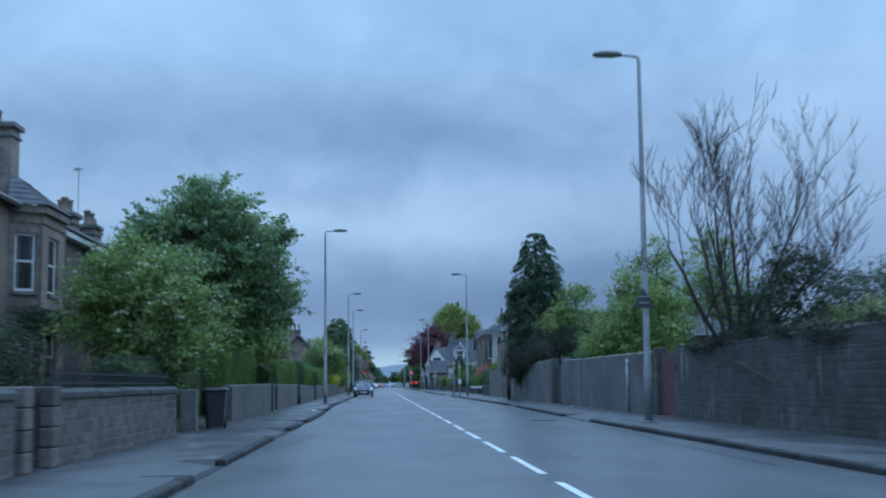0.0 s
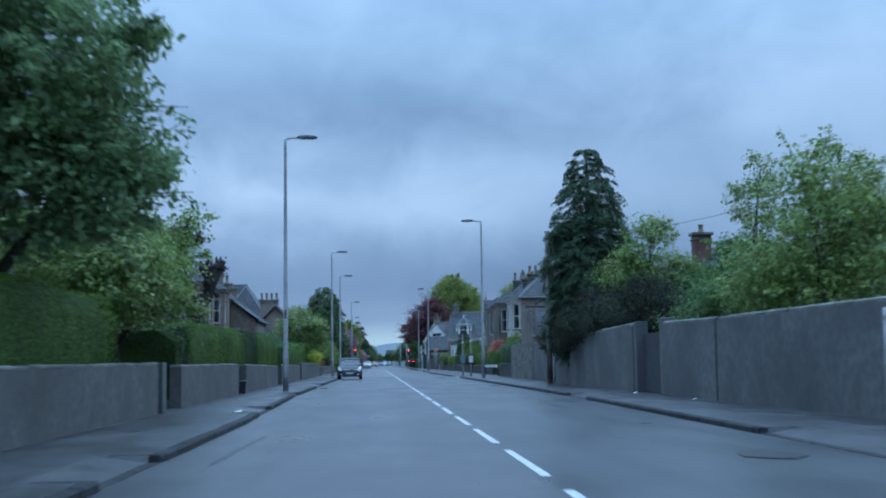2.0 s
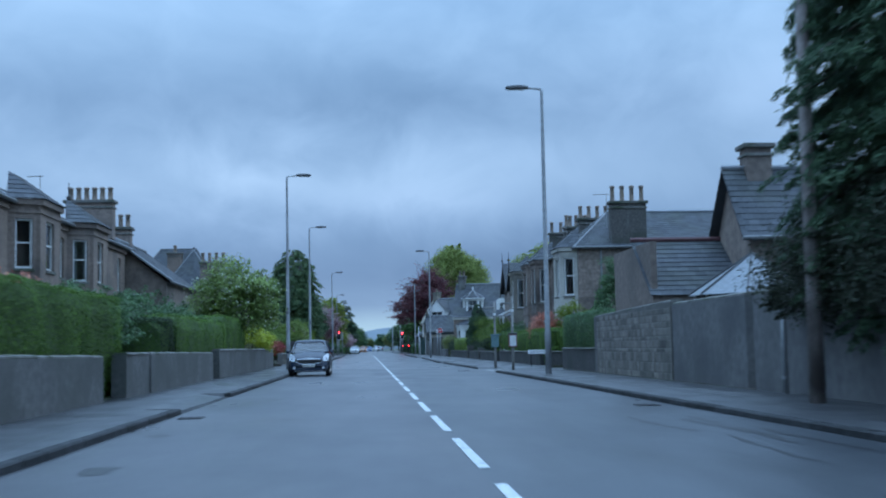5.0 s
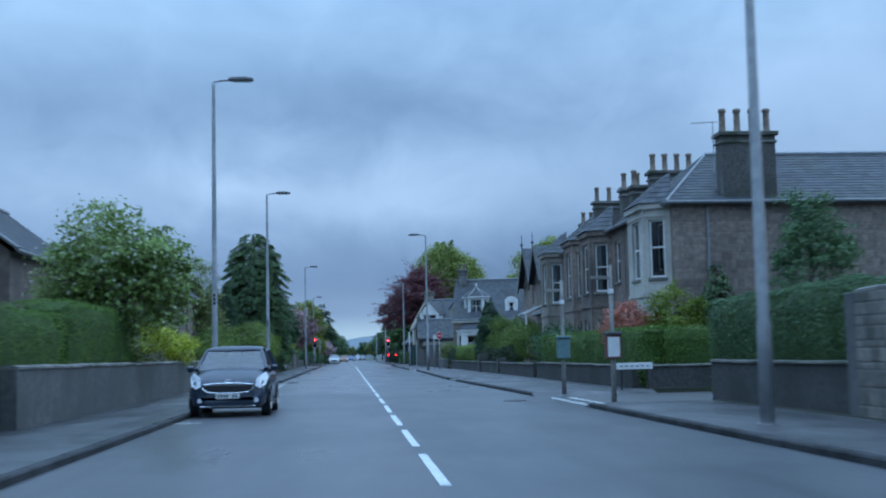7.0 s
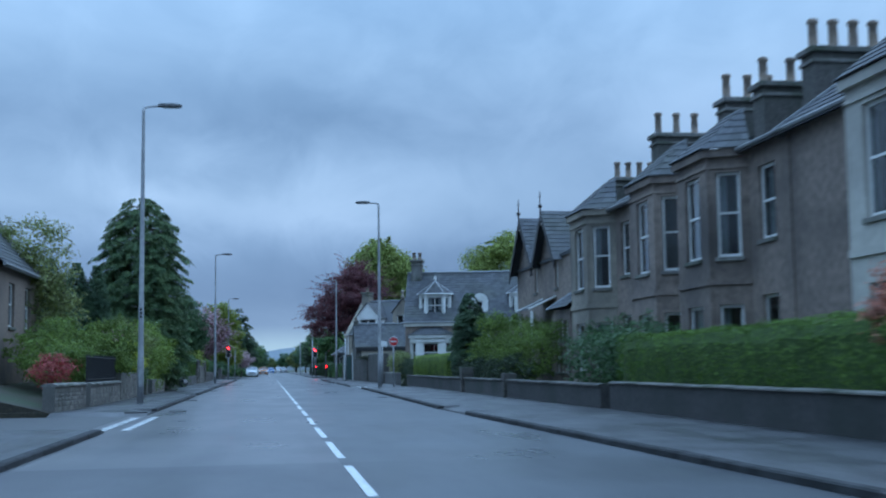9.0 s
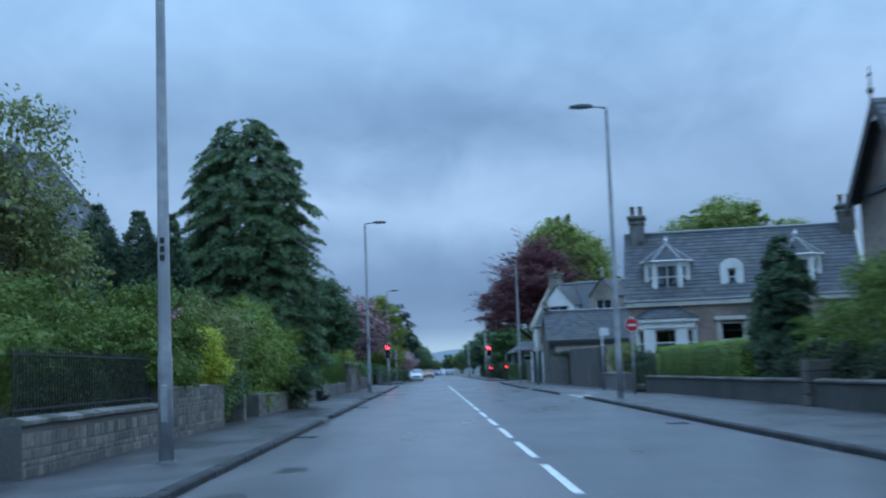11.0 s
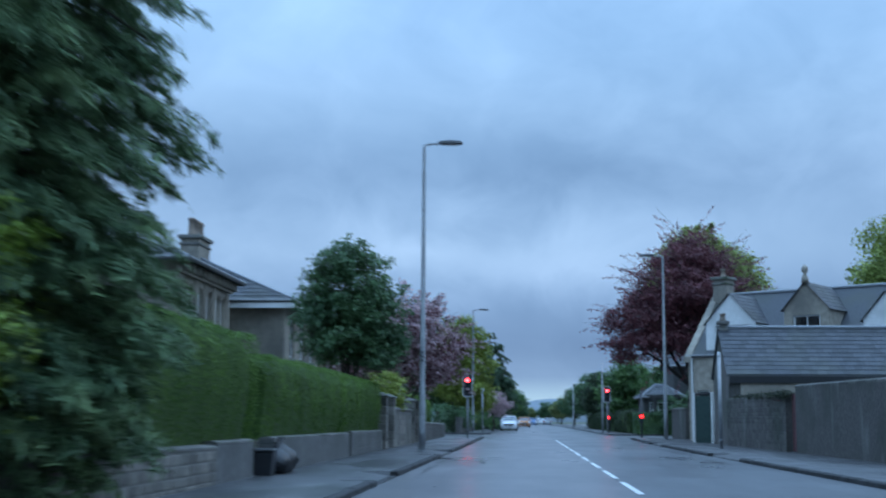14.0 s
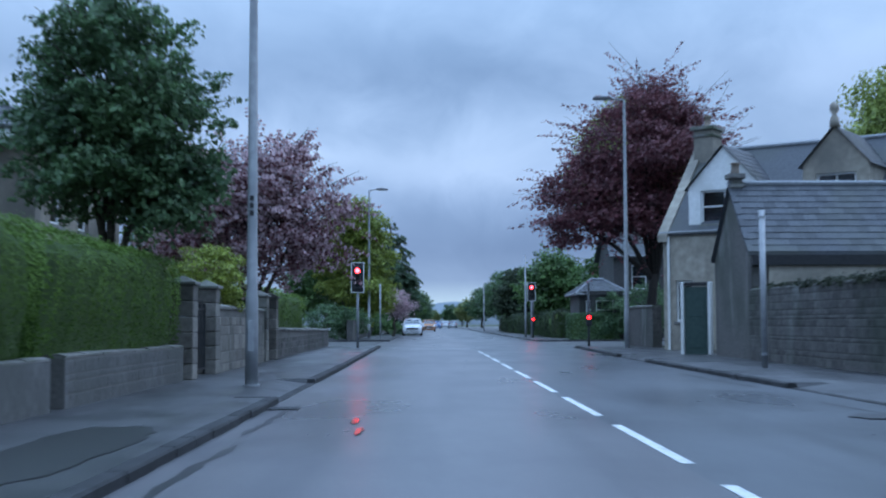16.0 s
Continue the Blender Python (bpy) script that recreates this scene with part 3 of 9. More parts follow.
def conifer(name, x, y, profile, label, mat=None, n=16000, spray=0.34, r0=0.25, seed=1, tiers=16, lean=(0, 0), category="conifer tree", z=0.1, aspect=0.3, rag=0.2, boughs=160, loose=0.3, hang=1.0, fan=(44, 1.0)):
    """profile: (height, radius) pairs; drooping sprays hang in uneven tiers."""
    rng = np.random.RandomState(seed)
    t = thing(name, pose(x, y, z), label, category)
    H = profile[-1][0]
    hs, rs = np.array([p[0] for p in profile]), np.array([p[1] for p in profile])
    g = Geo()
    g.tube([(0, 0, -0.15), (0, 0, H * 0.3), (lean[0] * 0.5, lean[1] * 0.5, H * 0.7), (lean[0], lean[1], H * 0.97)], [r0 * 1.4, r0, r0 * 0.6, r0 * 0.12], 9)
    # main boughs, gathered into uneven tiers
    area = np.interp(np.linspace(hs[0], H, 200), hs, rs) + 0.12
    k = boughs
    bh = rng.choice(np.linspace(hs[0], H, 200), k, p=area / area.sum())
    ba = rng.uniform(0, 2 * np.pi, k)
    step = H / tiers
    sector = (ba / (2 * np.pi) * 9 + 0.35 * np.sin(bh * 2.1 + seed)).astype(int)
    level = np.round(bh / step + 0.5 * rng.uniform(0, 1, 12)[sector]) - 0.5 * rng.uniform(0, 1, 12)[sector]
    bh = np.clip(level * step + rng.normal(0, loose * step, k), hs[0], H * 0.99)
    bR = np.interp(bh, hs, rs) * (1 + rag * noise3(np.c_[np.cos(ba) * 2.5, np.sin(ba) * 2.5, bh * 1.3], 1.5, seed)) * rng.uniform(0.86, 1.1, k)
    lx, ly = lean[0] * bh / H, lean[1] * bh / H
    for i in range(0, k, max(3, k // 110)):
        c, s_, R = math.cos(ba[i]), math.sin(ba[i]), bR[i]
        g.tube([(lx[i], ly[i], bh[i]), (lx[i] + 0.5 * R * c, ly[i] + 0.5 * R * s_, bh[i] - 0.02 * R), (lx[i] + 0.9 * R * c, ly[i] + 0.9 * R * s_, bh[i] - 0.26 * R)], [0.045, 0.03, 0.01], 5, cap=False)
    part("trunk", g, BARK, t, smooth=True)
    # flat fans of sprays along each bough, arched over and hanging at their rims
    c, wide = fan
    m = n // c
    idx = rng.choice(k, m, p=(bR + 0.25) / (bR + 0.25).sum())
    s = rng.uniform(0, 1, m) ** 0.45
    a, R = ba[idx], bR[idx]
    turn = a + rng.normal(0, 0.45, m)
    out, side = np.c_[np.cos(a), np.sin(a), np.zeros(m)], np.c_[-np.sin(a), np.cos(a), np.zeros(m)]
    o2, s2 = np.c_[np.cos(turn), np.sin(turn), np.zeros(m)], np.c_[-np.sin(turn), np.cos(turn), np.zeros(m)]
    w = (0.1 + 0.2 * R) * (1.15 - 0.75 * s)
    C = np.c_[lx[idx], ly[idx], bh[idx] - 0.3 * R * s ** 2] + out * (0.18 + 0.76 * s)[:, None] * R[:, None] + side * (rng.uniform(-1, 1, m) * w)[:, None]
    L = np.repeat(wide * np.clip(0.16 + 0.16 * R, 0.12, 0.56) * rng.uniform(0.7, 1.2, m), c)[:, None]
    u, v = rng.uniform(0, 1, (m * c, 1)), rng.uniform(-1, 1, (m * c, 1))
    o2, s2 = np.repeat(o2, c, 0), np.repeat(s2, c, 0)
    v = v * (1 - 0.55 * u)
    P = np.repeat(C, c, 0) + o2 * u * L + s2 * v * 0.45 * L - np.array([0, 0, hang]) * (0.75 * u ** 2 + 0.3 * v ** 2) * L + rng.normal(0, 0.02, (m * c, 3))
    N = o2 * (0.2 + 0.6 * u) + s2 * v * 0.5 + np.array([0, 0, 0.9])
    leaf_cards("crown", P, N, spray, aspect, mat or LEAF_CONIFER, rng, t, droop=0.3)
    return t


def hedge(name, x0, x1, y0, y1, z0, z1, label, mat=None, seed=1, dens=190, leaf=0.075, rough=0.06, round_=0.16, core=None, group=""):
    """A clipped hedge: a twiggy core with rounded shoulders under a coat of small leaves."""
    rng = np.random.RandomState(seed)
    t = thing(name, pose((x0 + x1) / 2, (y0 + y1) / 2, z0), label, "hedge", group)
    hx, hy, h = (x1 - x0) / 2, (y1 - y0) / 2, z1 - z0
    g = Geo()
    rings = []
    sec = [(-0.86, 0), (-1, 0.5), (-1, 0.86), (-0.72, 1), (0, 1), (0.72, 1), (1, 0.86), (1, 0.5), (0.86, 0)]
    ny = max(2, int(2 * hy / 0.6))
    for j in range(ny + 1):
        yy = -hy + 2 * hy * j / ny
        s = 0.9 if j in (0, ny) else 1.0
        rings.append([(sx * (hx - 0.07) * s + rng.uniform(-rough, rough) * 0.6, yy * 0.985, max(0.0, sz * (h - 0.07) * (1 - (1 - s) * 0.5) + (rng.uniform(-rough, rough) if sz else 0))) for sx, sz in sec])
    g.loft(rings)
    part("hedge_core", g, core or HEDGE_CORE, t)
    faces = [("x-", 2 * hy * h), ("x+", 2 * hy * h), ("top", 4 * hx * hy), ("y-", 2 * hx * h), ("y+", 2 * hx * h)]
    Ps, Ns = [], []
    for k, ar in faces:
        m = max(8, int(ar * dens * 1.7))
        u, v = rng.uniform(-1, 1, m), rng.uniform(0, 1, m)
        if k[0] == "x":
            s = -1 if k[1] == "-" else 1
            inset = round_ * np.clip((v - 0.78) / 0.22, 0, 1) ** 2 + 0.13 * np.clip(1 - v / 0.5, 0, 1) ** 1.5
            P = np.c_[np.full(m, s * hx) - s * inset, u * hy, v * h]
            N = np.c_[np.full(m, float(s)), np.zeros(m), 2.1 * v - 1.2]
        elif k[0] == "y":
            s = -1 if k[1] == "-" else 1
            P = np.c_[u * hx, np.full(m, s * hy), v * h]
            N = np.tile([0, s, 0.3], (m, 1))
        else:
            P = np.c_[u * hx, rng.uniform(-1, 1, m) * hy, h - round_ * 0.6 * np.abs(u) ** 4]
            N = np.tile([0, 0, 1.0], (m, 1))
        Ps.append(P); Ns.append(N)
    P, N = np.vstack(Ps).astype(float), np.vstack(Ns).astype(float)
    P += N * (noise3(P, 1.1, seed) * rough * 1.1)[:, None] + rng.normal(0, 0.025, P.shape)
    leaf_cards("leaves", P, N, leaf, 0.6, mat or LEAF_HEDGE, rng, t, jitter=0.32)
    return t


def bush(name, x, y, lobes, label, mat, n=5000, leaf=0.11, seed=1, extra=None, z=0.1, category="shrub", gaps=0.1, inner=0.6, spread=0.16):
    return tree(name, x, y, lobes, label, mat, n, leaf, 0.06, 0.5, seed, 0.6, inner, gaps, 12, spread, extra, category, 14, z)

# ---------- ground, road, pavements ----------
ground = solo("ground", Geo().add([(-2500, -300, -0.06), (2500, -300, -0.06), (2500, 3500, -0.06), (-2500, 3500, -0.06)], [(0, 1, 2, 3)]), GROUND, "rough grass and garden ground reaching the horizon", "ground", kind="structure")

LKERB = [(-40, -2.35), (30, -2.35), (50, -2.25), (70, -2.55), (88, -2.45), (110, -2.3), (139, -2.2)]
LKERB2 = [(149, -2.2), (200, -2.25), (226, -2.15), (252, -2.2)]
RKERB = [(-40, 6.35), (40, 6.45), (66, 6.95), (95, 6.85), (115.5, 6.75)]
RKERB2 = [(124, 6.7), (150, 6.25), (182, 6.7), (187, 6.75)]
RKERB3 = [(195, 6.6), (215, 6.45), (232, 6.5), (249, 6.9)]


def kerb_x(line, y):
    return float(np.interp(y, [p[0] for p in line], [p[1] for p in line]))


for nm, a, b, west, east in (("near", -40, 130, ASPHALT_PALE, ASPHALT), ("far", 130, 510, ASPHALT_PINK, ASPHALT_NEW)):
    lane_w, lane_e = Geo(), Geo()
    for y0 in range(a, b, 10):
        y1 = y0 + 10
        lane_w.add([(-2.7, y0, 0), (2.1, y0, 0.02), (2.1, y1, 0.02), (-2.7, y1, 0)], [(0, 1, 2, 3)])
        lane_e.add([(2.1, y0, 0.02), (7.5, y0, 0), (7.5, y1, 0), (2.1, y1, 0.02)], [(0, 1, 2, 3)])
    solo("road_west_lane_" + nm, lane_w, west, "wet worn asphalt lane of the main road", "road", kind="structure")
    solo("road_east_lane_" + nm, lane_e, east, "wet dark asphalt lane of the main road", "road", kind="structure")
side = Geo()
side.add([(-30, 139.2, 0.0), (-2.6, 139.2, 0.0), (-2.6, 148.8, 0.0), (-30, 148.8, 0.0)], [(0, 1, 2, 3)])
side.add([(6.5, 115.6, 0.0), (40, 117.6, 0.0), (40, 123.4, 0.0), (6.5, 124.2, 0.0)], [(0, 1, 2, 3)])
side.add([(6.5, 187.0, 0.0), (40, 181.0, 0.0), (40, 187.5, 0.0), (6.5, 195.2, 0.0)], [(0, 1, 2, 3)])
side.add([(-60, 252.6, 0.0), (-2.6, 252.6, 0.0), (-2.6, 270.6, 0.0), (-60, 270.6, 0.0)], [(0, 1, 2, 3)])
side.add([(7.0, 249.4, 0.0), (60, 251.4, 0.0), (60, 268.6, 0.0), (7.0, 268.6, 0.0)], [(0, 1, 2, 3)])
side.M = Matrix.Translation((0, 0, -0.012))
side_street = solo("side_street", side, ASPHALT_SIDE, "asphalt side streets joining the main road", "road", kind="structure")


def pavement(name, line, back, lows, label):
    """A raised footway between a kerb line and the garden walls; lows: driveways where kerb and footway dip."""
    g = Geo()
    y0, y1 = line[0][0], line[-1][0]
    rng = random.Random(len(label))

    def height(y):
        for a, b in lows:
            if a <= y <= b:
                return 0.1 - 0.085 * min(1.0, min(y - a, b - y) / 0.05)
        return 0.1

    cuts = {y0, y1} | {c for a, b in lows for c in (a, a + 0.05, b - 0.05, b)}
    ys = sorted(cuts | {y0 + 0.9 * i for i in range(1, int((y1 - y0) / 0.9)) if all(abs(y0 + 0.9 * i - c) > 0.2 for c in cuts)})
    sgn = 1 if back(y0) > kerb_x(line, y0) else -1
    p = solo(name, g, PAVING, label, "pavement", kind="structure")
    for a, b in zip(ys, ys[1:]):
        xa, xb = kerb_x(line, a), kerb_x(line, b)
        ha, hb = height(a), height(b)
        ia, ib = xa + sgn * 0.16, xb + sgn * 0.16
        ma, mb = xa + sgn * 0.8, xb + sgn * 0.8
        g.add([(ia, a, ha), (ma, a, 0.1), (mb, b, 0.1), (ib, b, hb)], [(0, 1, 2, 3) if sgn > 0 else (3, 2, 1, 0)])
        g.add([(ma, a, 0.1), (back(a), a, 0.11), (back(b), b, 0.11), (mb, b, 0.1)], [(0, 1, 2, 3) if sgn > 0 else (3, 2, 1, 0)])
        if b - a < 0.1:
            continue
        j, e, f = rng.uniform(-0.008, 0.008), 0.008, sgn * 0.02
        ha, hb = (max(ha, hb), max(ha, hb)) if max(ha, hb) > 0.05 and ha != hb else (ha, hb)
        h = rng.uniform(0.0, 0.008)
        k = Geo().add([(xa + j, a + e, -0.08), (xa + j, a + e, ha - 0.02), (xa + j + f, a + e, ha + h), (ia, a + e, ha + h), (xb + j, b - e, -0.08), (xb + j, b - e, hb - 0.02), (xb + j + f, b - e, hb + h), (ib, b - e, hb + h)],
                      [(0, 4, 5, 1), (1, 5, 6, 2), (2, 6, 7, 3), (0, 1, 2, 3), (4, 7, 6, 5)])
        part("kerbstone", k, KERB, p)
    for y, d in ((y0, -1), (y1, 1)):
        x = kerb_x(line, y)
        q = [(x, y, 0.1), (back(y), y, 0.11), (back(y), y + d * 0.7, -0.02), (x, y + d * 0.7, -0.02)]
        g.add(q, [(0, 1, 2, 3) if sgn * d > 0 else (3, 2, 1, 0)])
        g.add([q[0], q[3], (x, y, -0.05)], [(0, 1, 2)])
    for a, b in lows:
        for y, d in ((a, -1), (b, 1)):
            x = kerb_x(line, y)
            part("kerbstone", Geo().box(x + sgn * 0.02, x + sgn * 0.66, y, y + d * 0.13, -0.05, 0.107, 0.012), KERB, p)
    me = g.mesh(name)
    me.materials.append(PAVING)
    p.data = me
    return p


pavement("pavement_west", LKERB, lambda y: -4.9, [(16.5, 19.7), (28.4, 33.4), (37.2, 40.6), (54.0, 58.0), (70.0, 73.0), (85.6, 93.6)], "worn asphalt footway with dropped kerbs")
pavement("pavement_west_far", LKERB2, lambda y: -4.9, [(149.0, 151.8), (172, 175.5), (194.8, 198.5), (211.2, 217.0)], "worn asphalt footway along stone garden walls")
pavement("pavement_east", RKERB, lambda y: 9.5 if y < 75 else 10.2, [(38.0, 44.3), (62.2, 66.5)], "asphalt footway below a high garden wall")
pavement("pavement_east_middle", RKERB2, lambda y: 10.4, [(145.5, 150)], "asphalt footway along low garden walls")
pavement("pavement_east_far", RKERB3, lambda y: 10.0, [(209.0, 214.6), (229.0, 234.7)], "asphalt footway beside a high boundary wall")
g = Geo()
g.box(-30, -2.3, 271, 520, -0.1, 0.1).box(6.9, 40, 269, 520, -0.1, 0.1)
solo("pavement_beyond_junction", g, PAVING, "distant asphalt footways beyond the junction", "pavement", kind="structure")

# gardens behind the walls
g = Geo()
g.box(-60, -4.95, -40, 138.8, -0.05, 0.12).box(-60, -4.95, 149.2, 252, -0.05, 0.12)
g.box(9.6, 60, -40, 115.2, -0.05, 0.115).box(10.45, 60, 124.6, 180.5, -0.05, 0.12).box(10.05, 60, 196, 249, -0.05, 0.12)
solo("garden_ground", g, SOIL, "planted garden beds and lawn behind the walls", "ground", kind="structure")

# centre line: long dashes
lines = thing("road_marking", pose(0, 0, 0.024), "worn white dashed centre line", "road marking", kind="structure")
dash = Geo().box(-0.055, 0.055, -1.9, 1.9, -0.002, 0.003).mesh("dash")
dash.materials.append(PAINT_LINE)
y = -7.0
while y < 246:
    o = part("dash", dash, None, lines)
    o.location = (2.17, y, 0)
    y += 5.17
dash2 = Geo().box(-0.1, 0.1, -0.29, 0.29, -0.002, 0.003).mesh("give_way_dash")
dash2.materials.append(PAINT_LINE)


def give_way(x, y0, y1, rows, label, turn=0.0):
    t = thing("give_way_line", pose(x, y0, 0.012, 0, 0, turn), label, "road marking", kind="structure")
    n = int((y1 - y0) / 0.92)
    for r in range(rows):
        for i in range(n):
            o = part("dash", dash2, None, t)
            o.location = (r * 0.5, 0.5 + 0.92 * i, 0)


give_way(6.95, 116.2, 122.6, 2, "double row of short white give-way dashes")
give_way(-2.35, 140.0, 147.8, 2, "double row of short white give-way dashes")
give_way(6.95, 188.2, 194.6, 2, "double row of short white give-way dashes")
g = Geo().box(-2.0, 2.0, 247.5, 247.75, 0.014, 0.026)
solo("stop_line", g, PAINT_LINE, "white stop line at the traffic lights", "road marking", kind="structure")

solo("bay_mark", Geo().box(-2.3, -1.75, 112.9, 113.0, 0.004, 0.01), PAINT_LINE, "short worn white parking mark beside the kerb", "road marking", kind="structure")

# repairs and drain covers in the road
rng = random.Random(4)
for (x, y, w, l) in ((5.3, 40, 0.9, 0.7), (5.7, 120.5, 0.6, 0.5), (-1.6, 152, 0.6, 0.9), (5.6, 208, 0.7, 0.5)):
    g = Geo()
    pts = [(x + w * 0.5 * math.cos(a) * rng.uniform(0.75, 1.1), y + l * math.sin(a) * rng.uniform(0.75, 1.1)) for a in (2 * math.pi * i / 14 for i in range(14))]
    g.prism(pts, 0.0, 0.024)
    solo("road_patch", g, PATCH, "dark irregular bitumen repair in the road", "road patch", "road repairs", kind="structure")
cover = thing("drain_cover", pose(-2.05, 84.0, 0.0), "cast-iron gully grating beside the kerb", "drain cover", "gully gratings")
g = Geo().box(-0.22, 0.22, -0.25, 0.25, -0.02, 0.016)
part("frame", g, IRON, cover)
for i in range(5):
    part("bar", Geo().box(-0.2, 0.2, -0.2 + i * 0.09, -0.16 + i * 0.09, 0.016, 0.024, 0.004), IRON, cover)
for x, y in ((-1.95, 186.0), (6.35, 85.0), (5.95, 165.0), (-1.95, 165.0), (-2.0, 210.0)):
    copy_thing(cover, pose(x, y, 0.0))


# cracked and crumbling surface along the gutters
def crack(x, y, length, wander, seed, width=0.035):
    """A meandering dark crack of uneven width, mostly along the road."""
    r = random.Random(seed)
    g, n = Geo(), max(6, int(length / 0.3))
    px, pts = x, []
    for i in range(n + 1):
        px += r.uniform(-wander, wander)
        pts.append((px, y + length * i / n, width * r.uniform(0.35, 1.3) * (0.3 if i in (0, n) else 1)))
    crown = lambda q: 0.0042 * (q + 2.7) if q < 2.1 else 0.0037 * (7.5 - q)
    v = [(a + k * w, b, crown(a) + 0.004) for a, b, w in pts for k in (-1, 1)]
    g.add(v, [(2 * i, 2 * i + 1, 2 * i + 3, 2 * i + 2) for i in range(n)])
    solo("road_crack", g, PATCH, "dark crumbling crack in the asphalt", "road crack", "road cracks", kind="structure")


r = random.Random(31)
for i in range(16):
    crack(r.uniform(5.2, 6.4), r.uniform(55, 80), r.uniform(1.5, 5.0), 0.05, 300 + i, r.uniform(0.03, 0.1))
for i, (x, y, l, w) in enumerate(((-1.62, 74.2, 0.9, 0.16), (-1.87, 79.3, 0.7, 0.14), (-2.1, 169.8, 3.5, 0.12), (-2.2, 176.5, 2.2, 0.1), (-1.3, 155.6, 1.0, 0.2), (5.9, 118.0, 4.0, 0.09), (6.0, 30.0, 8.0, 0.05), (5.7, 18.0, 9.0, 0.04), (-1.8, 26.0, 7.0, 0.05), (-1.9, 200.0, 5.0, 0.06), (-2.0, 206.0, 4.0, 0.05), (5.8, 206.0, 5.0, 0.07), (6.0, 215.0, 6.0, 0.05), (-1.6, 40.0, 6.0, 0.05))):
    crack(x, y, l, 0.04, 340 + i, w)


# small puddles in the worn wheel track
def puddle(x, y, rx, ry, seed):
    r = random.Random(seed)
    n = 16
    rim = [(x + rx * (1 + r.uniform(-0.3, 0.3)) * math.cos(2 * math.pi * k / n), y + ry * (1 + r.uniform(-0.3, 0.3)) * math.sin(2 * math.pi * k / n), 0.0125 + 0.0042 * (x + 2.7)) for k in range(n)]
    solo("puddle", Geo().add(rim, [tuple(range(n))]), WATER, "shallow puddle on wet asphalt", "puddle", "puddles")


for i, (x, y, rx, ry) in enumerate(((-0.86, 207.7, 0.045, 0.45), (-0.74, 206.3, 0.045, 0.5))):
    puddle(x, y, rx, ry, i)

# a fresh dark strip in the west footway
r = random.Random(5)
n = 40
rim = []
for k in range(n):
    a = 2 * math.pi * k / n
    x = -3.2 + 0.5 * math.copysign(abs(math.cos(a)) ** 0.7, math.cos(a)) + r.uniform(-0.06, 0.06)
    y = 203.5 + 2.6 * math.copysign(abs(math.sin(a)) ** 0.7, math.sin(a)) + r.uniform(-0.2, 0.2)
    rim.append((x, y, 0.114 - 0.0035 * (x + 4.6)))
solo("pavement_patch", Geo().add(rim, [tuple(range(n))]), PATCH, "dark worn asphalt patch in a footway", "patch", kind="structure")

# ---------- walls and houses ----------
def stone_mesh(seed, w, h, d=0.032):
    """A squared rubble stone with a chipped, uneven face, face towards -y."""
    r = random.Random(seed)
    j = lambda s: r.uniform(-s, s)
    g = Geo()
    b = 0.03
    ring0 = [(-w / 2, 0, 0), (w / 2, 0, 0), (w / 2, 0, h), (-w / 2, 0, h)]
    ring1 = [(-w / 2 + j(0.012), -d * 0.6, 0.004), (w / 2 + j(0.012), -d * 0.6, 0.004), (w / 2 + j(0.012), -d * 0.6, h - 0.004), (-w / 2 + j(0.012), -d * 0.6, h - 0.004)]
    ring2 = [(-w / 2 + b + j(0.015), -d + j(d * 0.35), b), (w / 2 - b + j(0.015), -d + j(d * 0.35), b), (w / 2 - b + j(0.015), -d + j(d * 0.35), h - b), (-w / 2 + b + j(0.015), -d + j(d * 0.35), h - b)]
    g.loft([ring0, ring1, ring2])
    return g.mesh("stone")


STONES = {}


def stone_face(parent, M, length, height, mat, course=0.22, seed=1, limit=290, holes=(), proud=0.022):
    """Courses of separate stones on a wall face; M: x along the wall, -y outwards."""
    r = random.Random(seed)
    z, made, rest = 0.0, 0, Geo()
    row = 0
    while z + course * 0.6 < height:
        c = min(course * r.choice((0.5, 0.7, 0.9, 1.0, 1.25)), height - z)
        x = 0.0
        while x < length - 0.05:
            w = min(r.choice((0.14, 0.2, 0.26, 0.34, 0.42, 0.58)) * course / 0.22 * 0.9, length - x)
            if length - x - w < 0.12:
                w = length - x
            cx = x + w / 2
            if not any(a - 0.02 < cx < b + 0.02 and c0 - 0.02 < z + c / 2 < c1 + 0.02 for a, b, c0, c1 in holes):
                key = (round(w, 2), round(c, 2), r.randrange(3), proud)
                if key not in STONES:
                    STONES[key] = stone_mesh(int(key[0] * 7919 + key[1] * 613 + key[2] * 31) % 9999, key[0] - 0.02, key[1] - 0.02, proud)
                me = STONES[key]
                if made < limit:
                    k2 = (key, mat.name)
                    if k2 not in STONES:
                        STONES[k2] = me.copy()
                        STONES[k2].materials.append(mat)
                    o = part("stone", STONES[k2], None, parent)
                    o.matrix_basis = M @ Matrix.Translation((cx, 0, z + 0.01))
                    made += 1
                else:
                    rest.M = M @ Matrix.Translation((cx, 0, z + 0.01))
                    rest.add([tuple(v.co) for v in me.vertices], [tuple(p.vertices) for p in me.polygons])
            x += w
        z += c
        row += 1
    if rest.v:
        part("stonework", rest, mat, parent, kind="stuff")


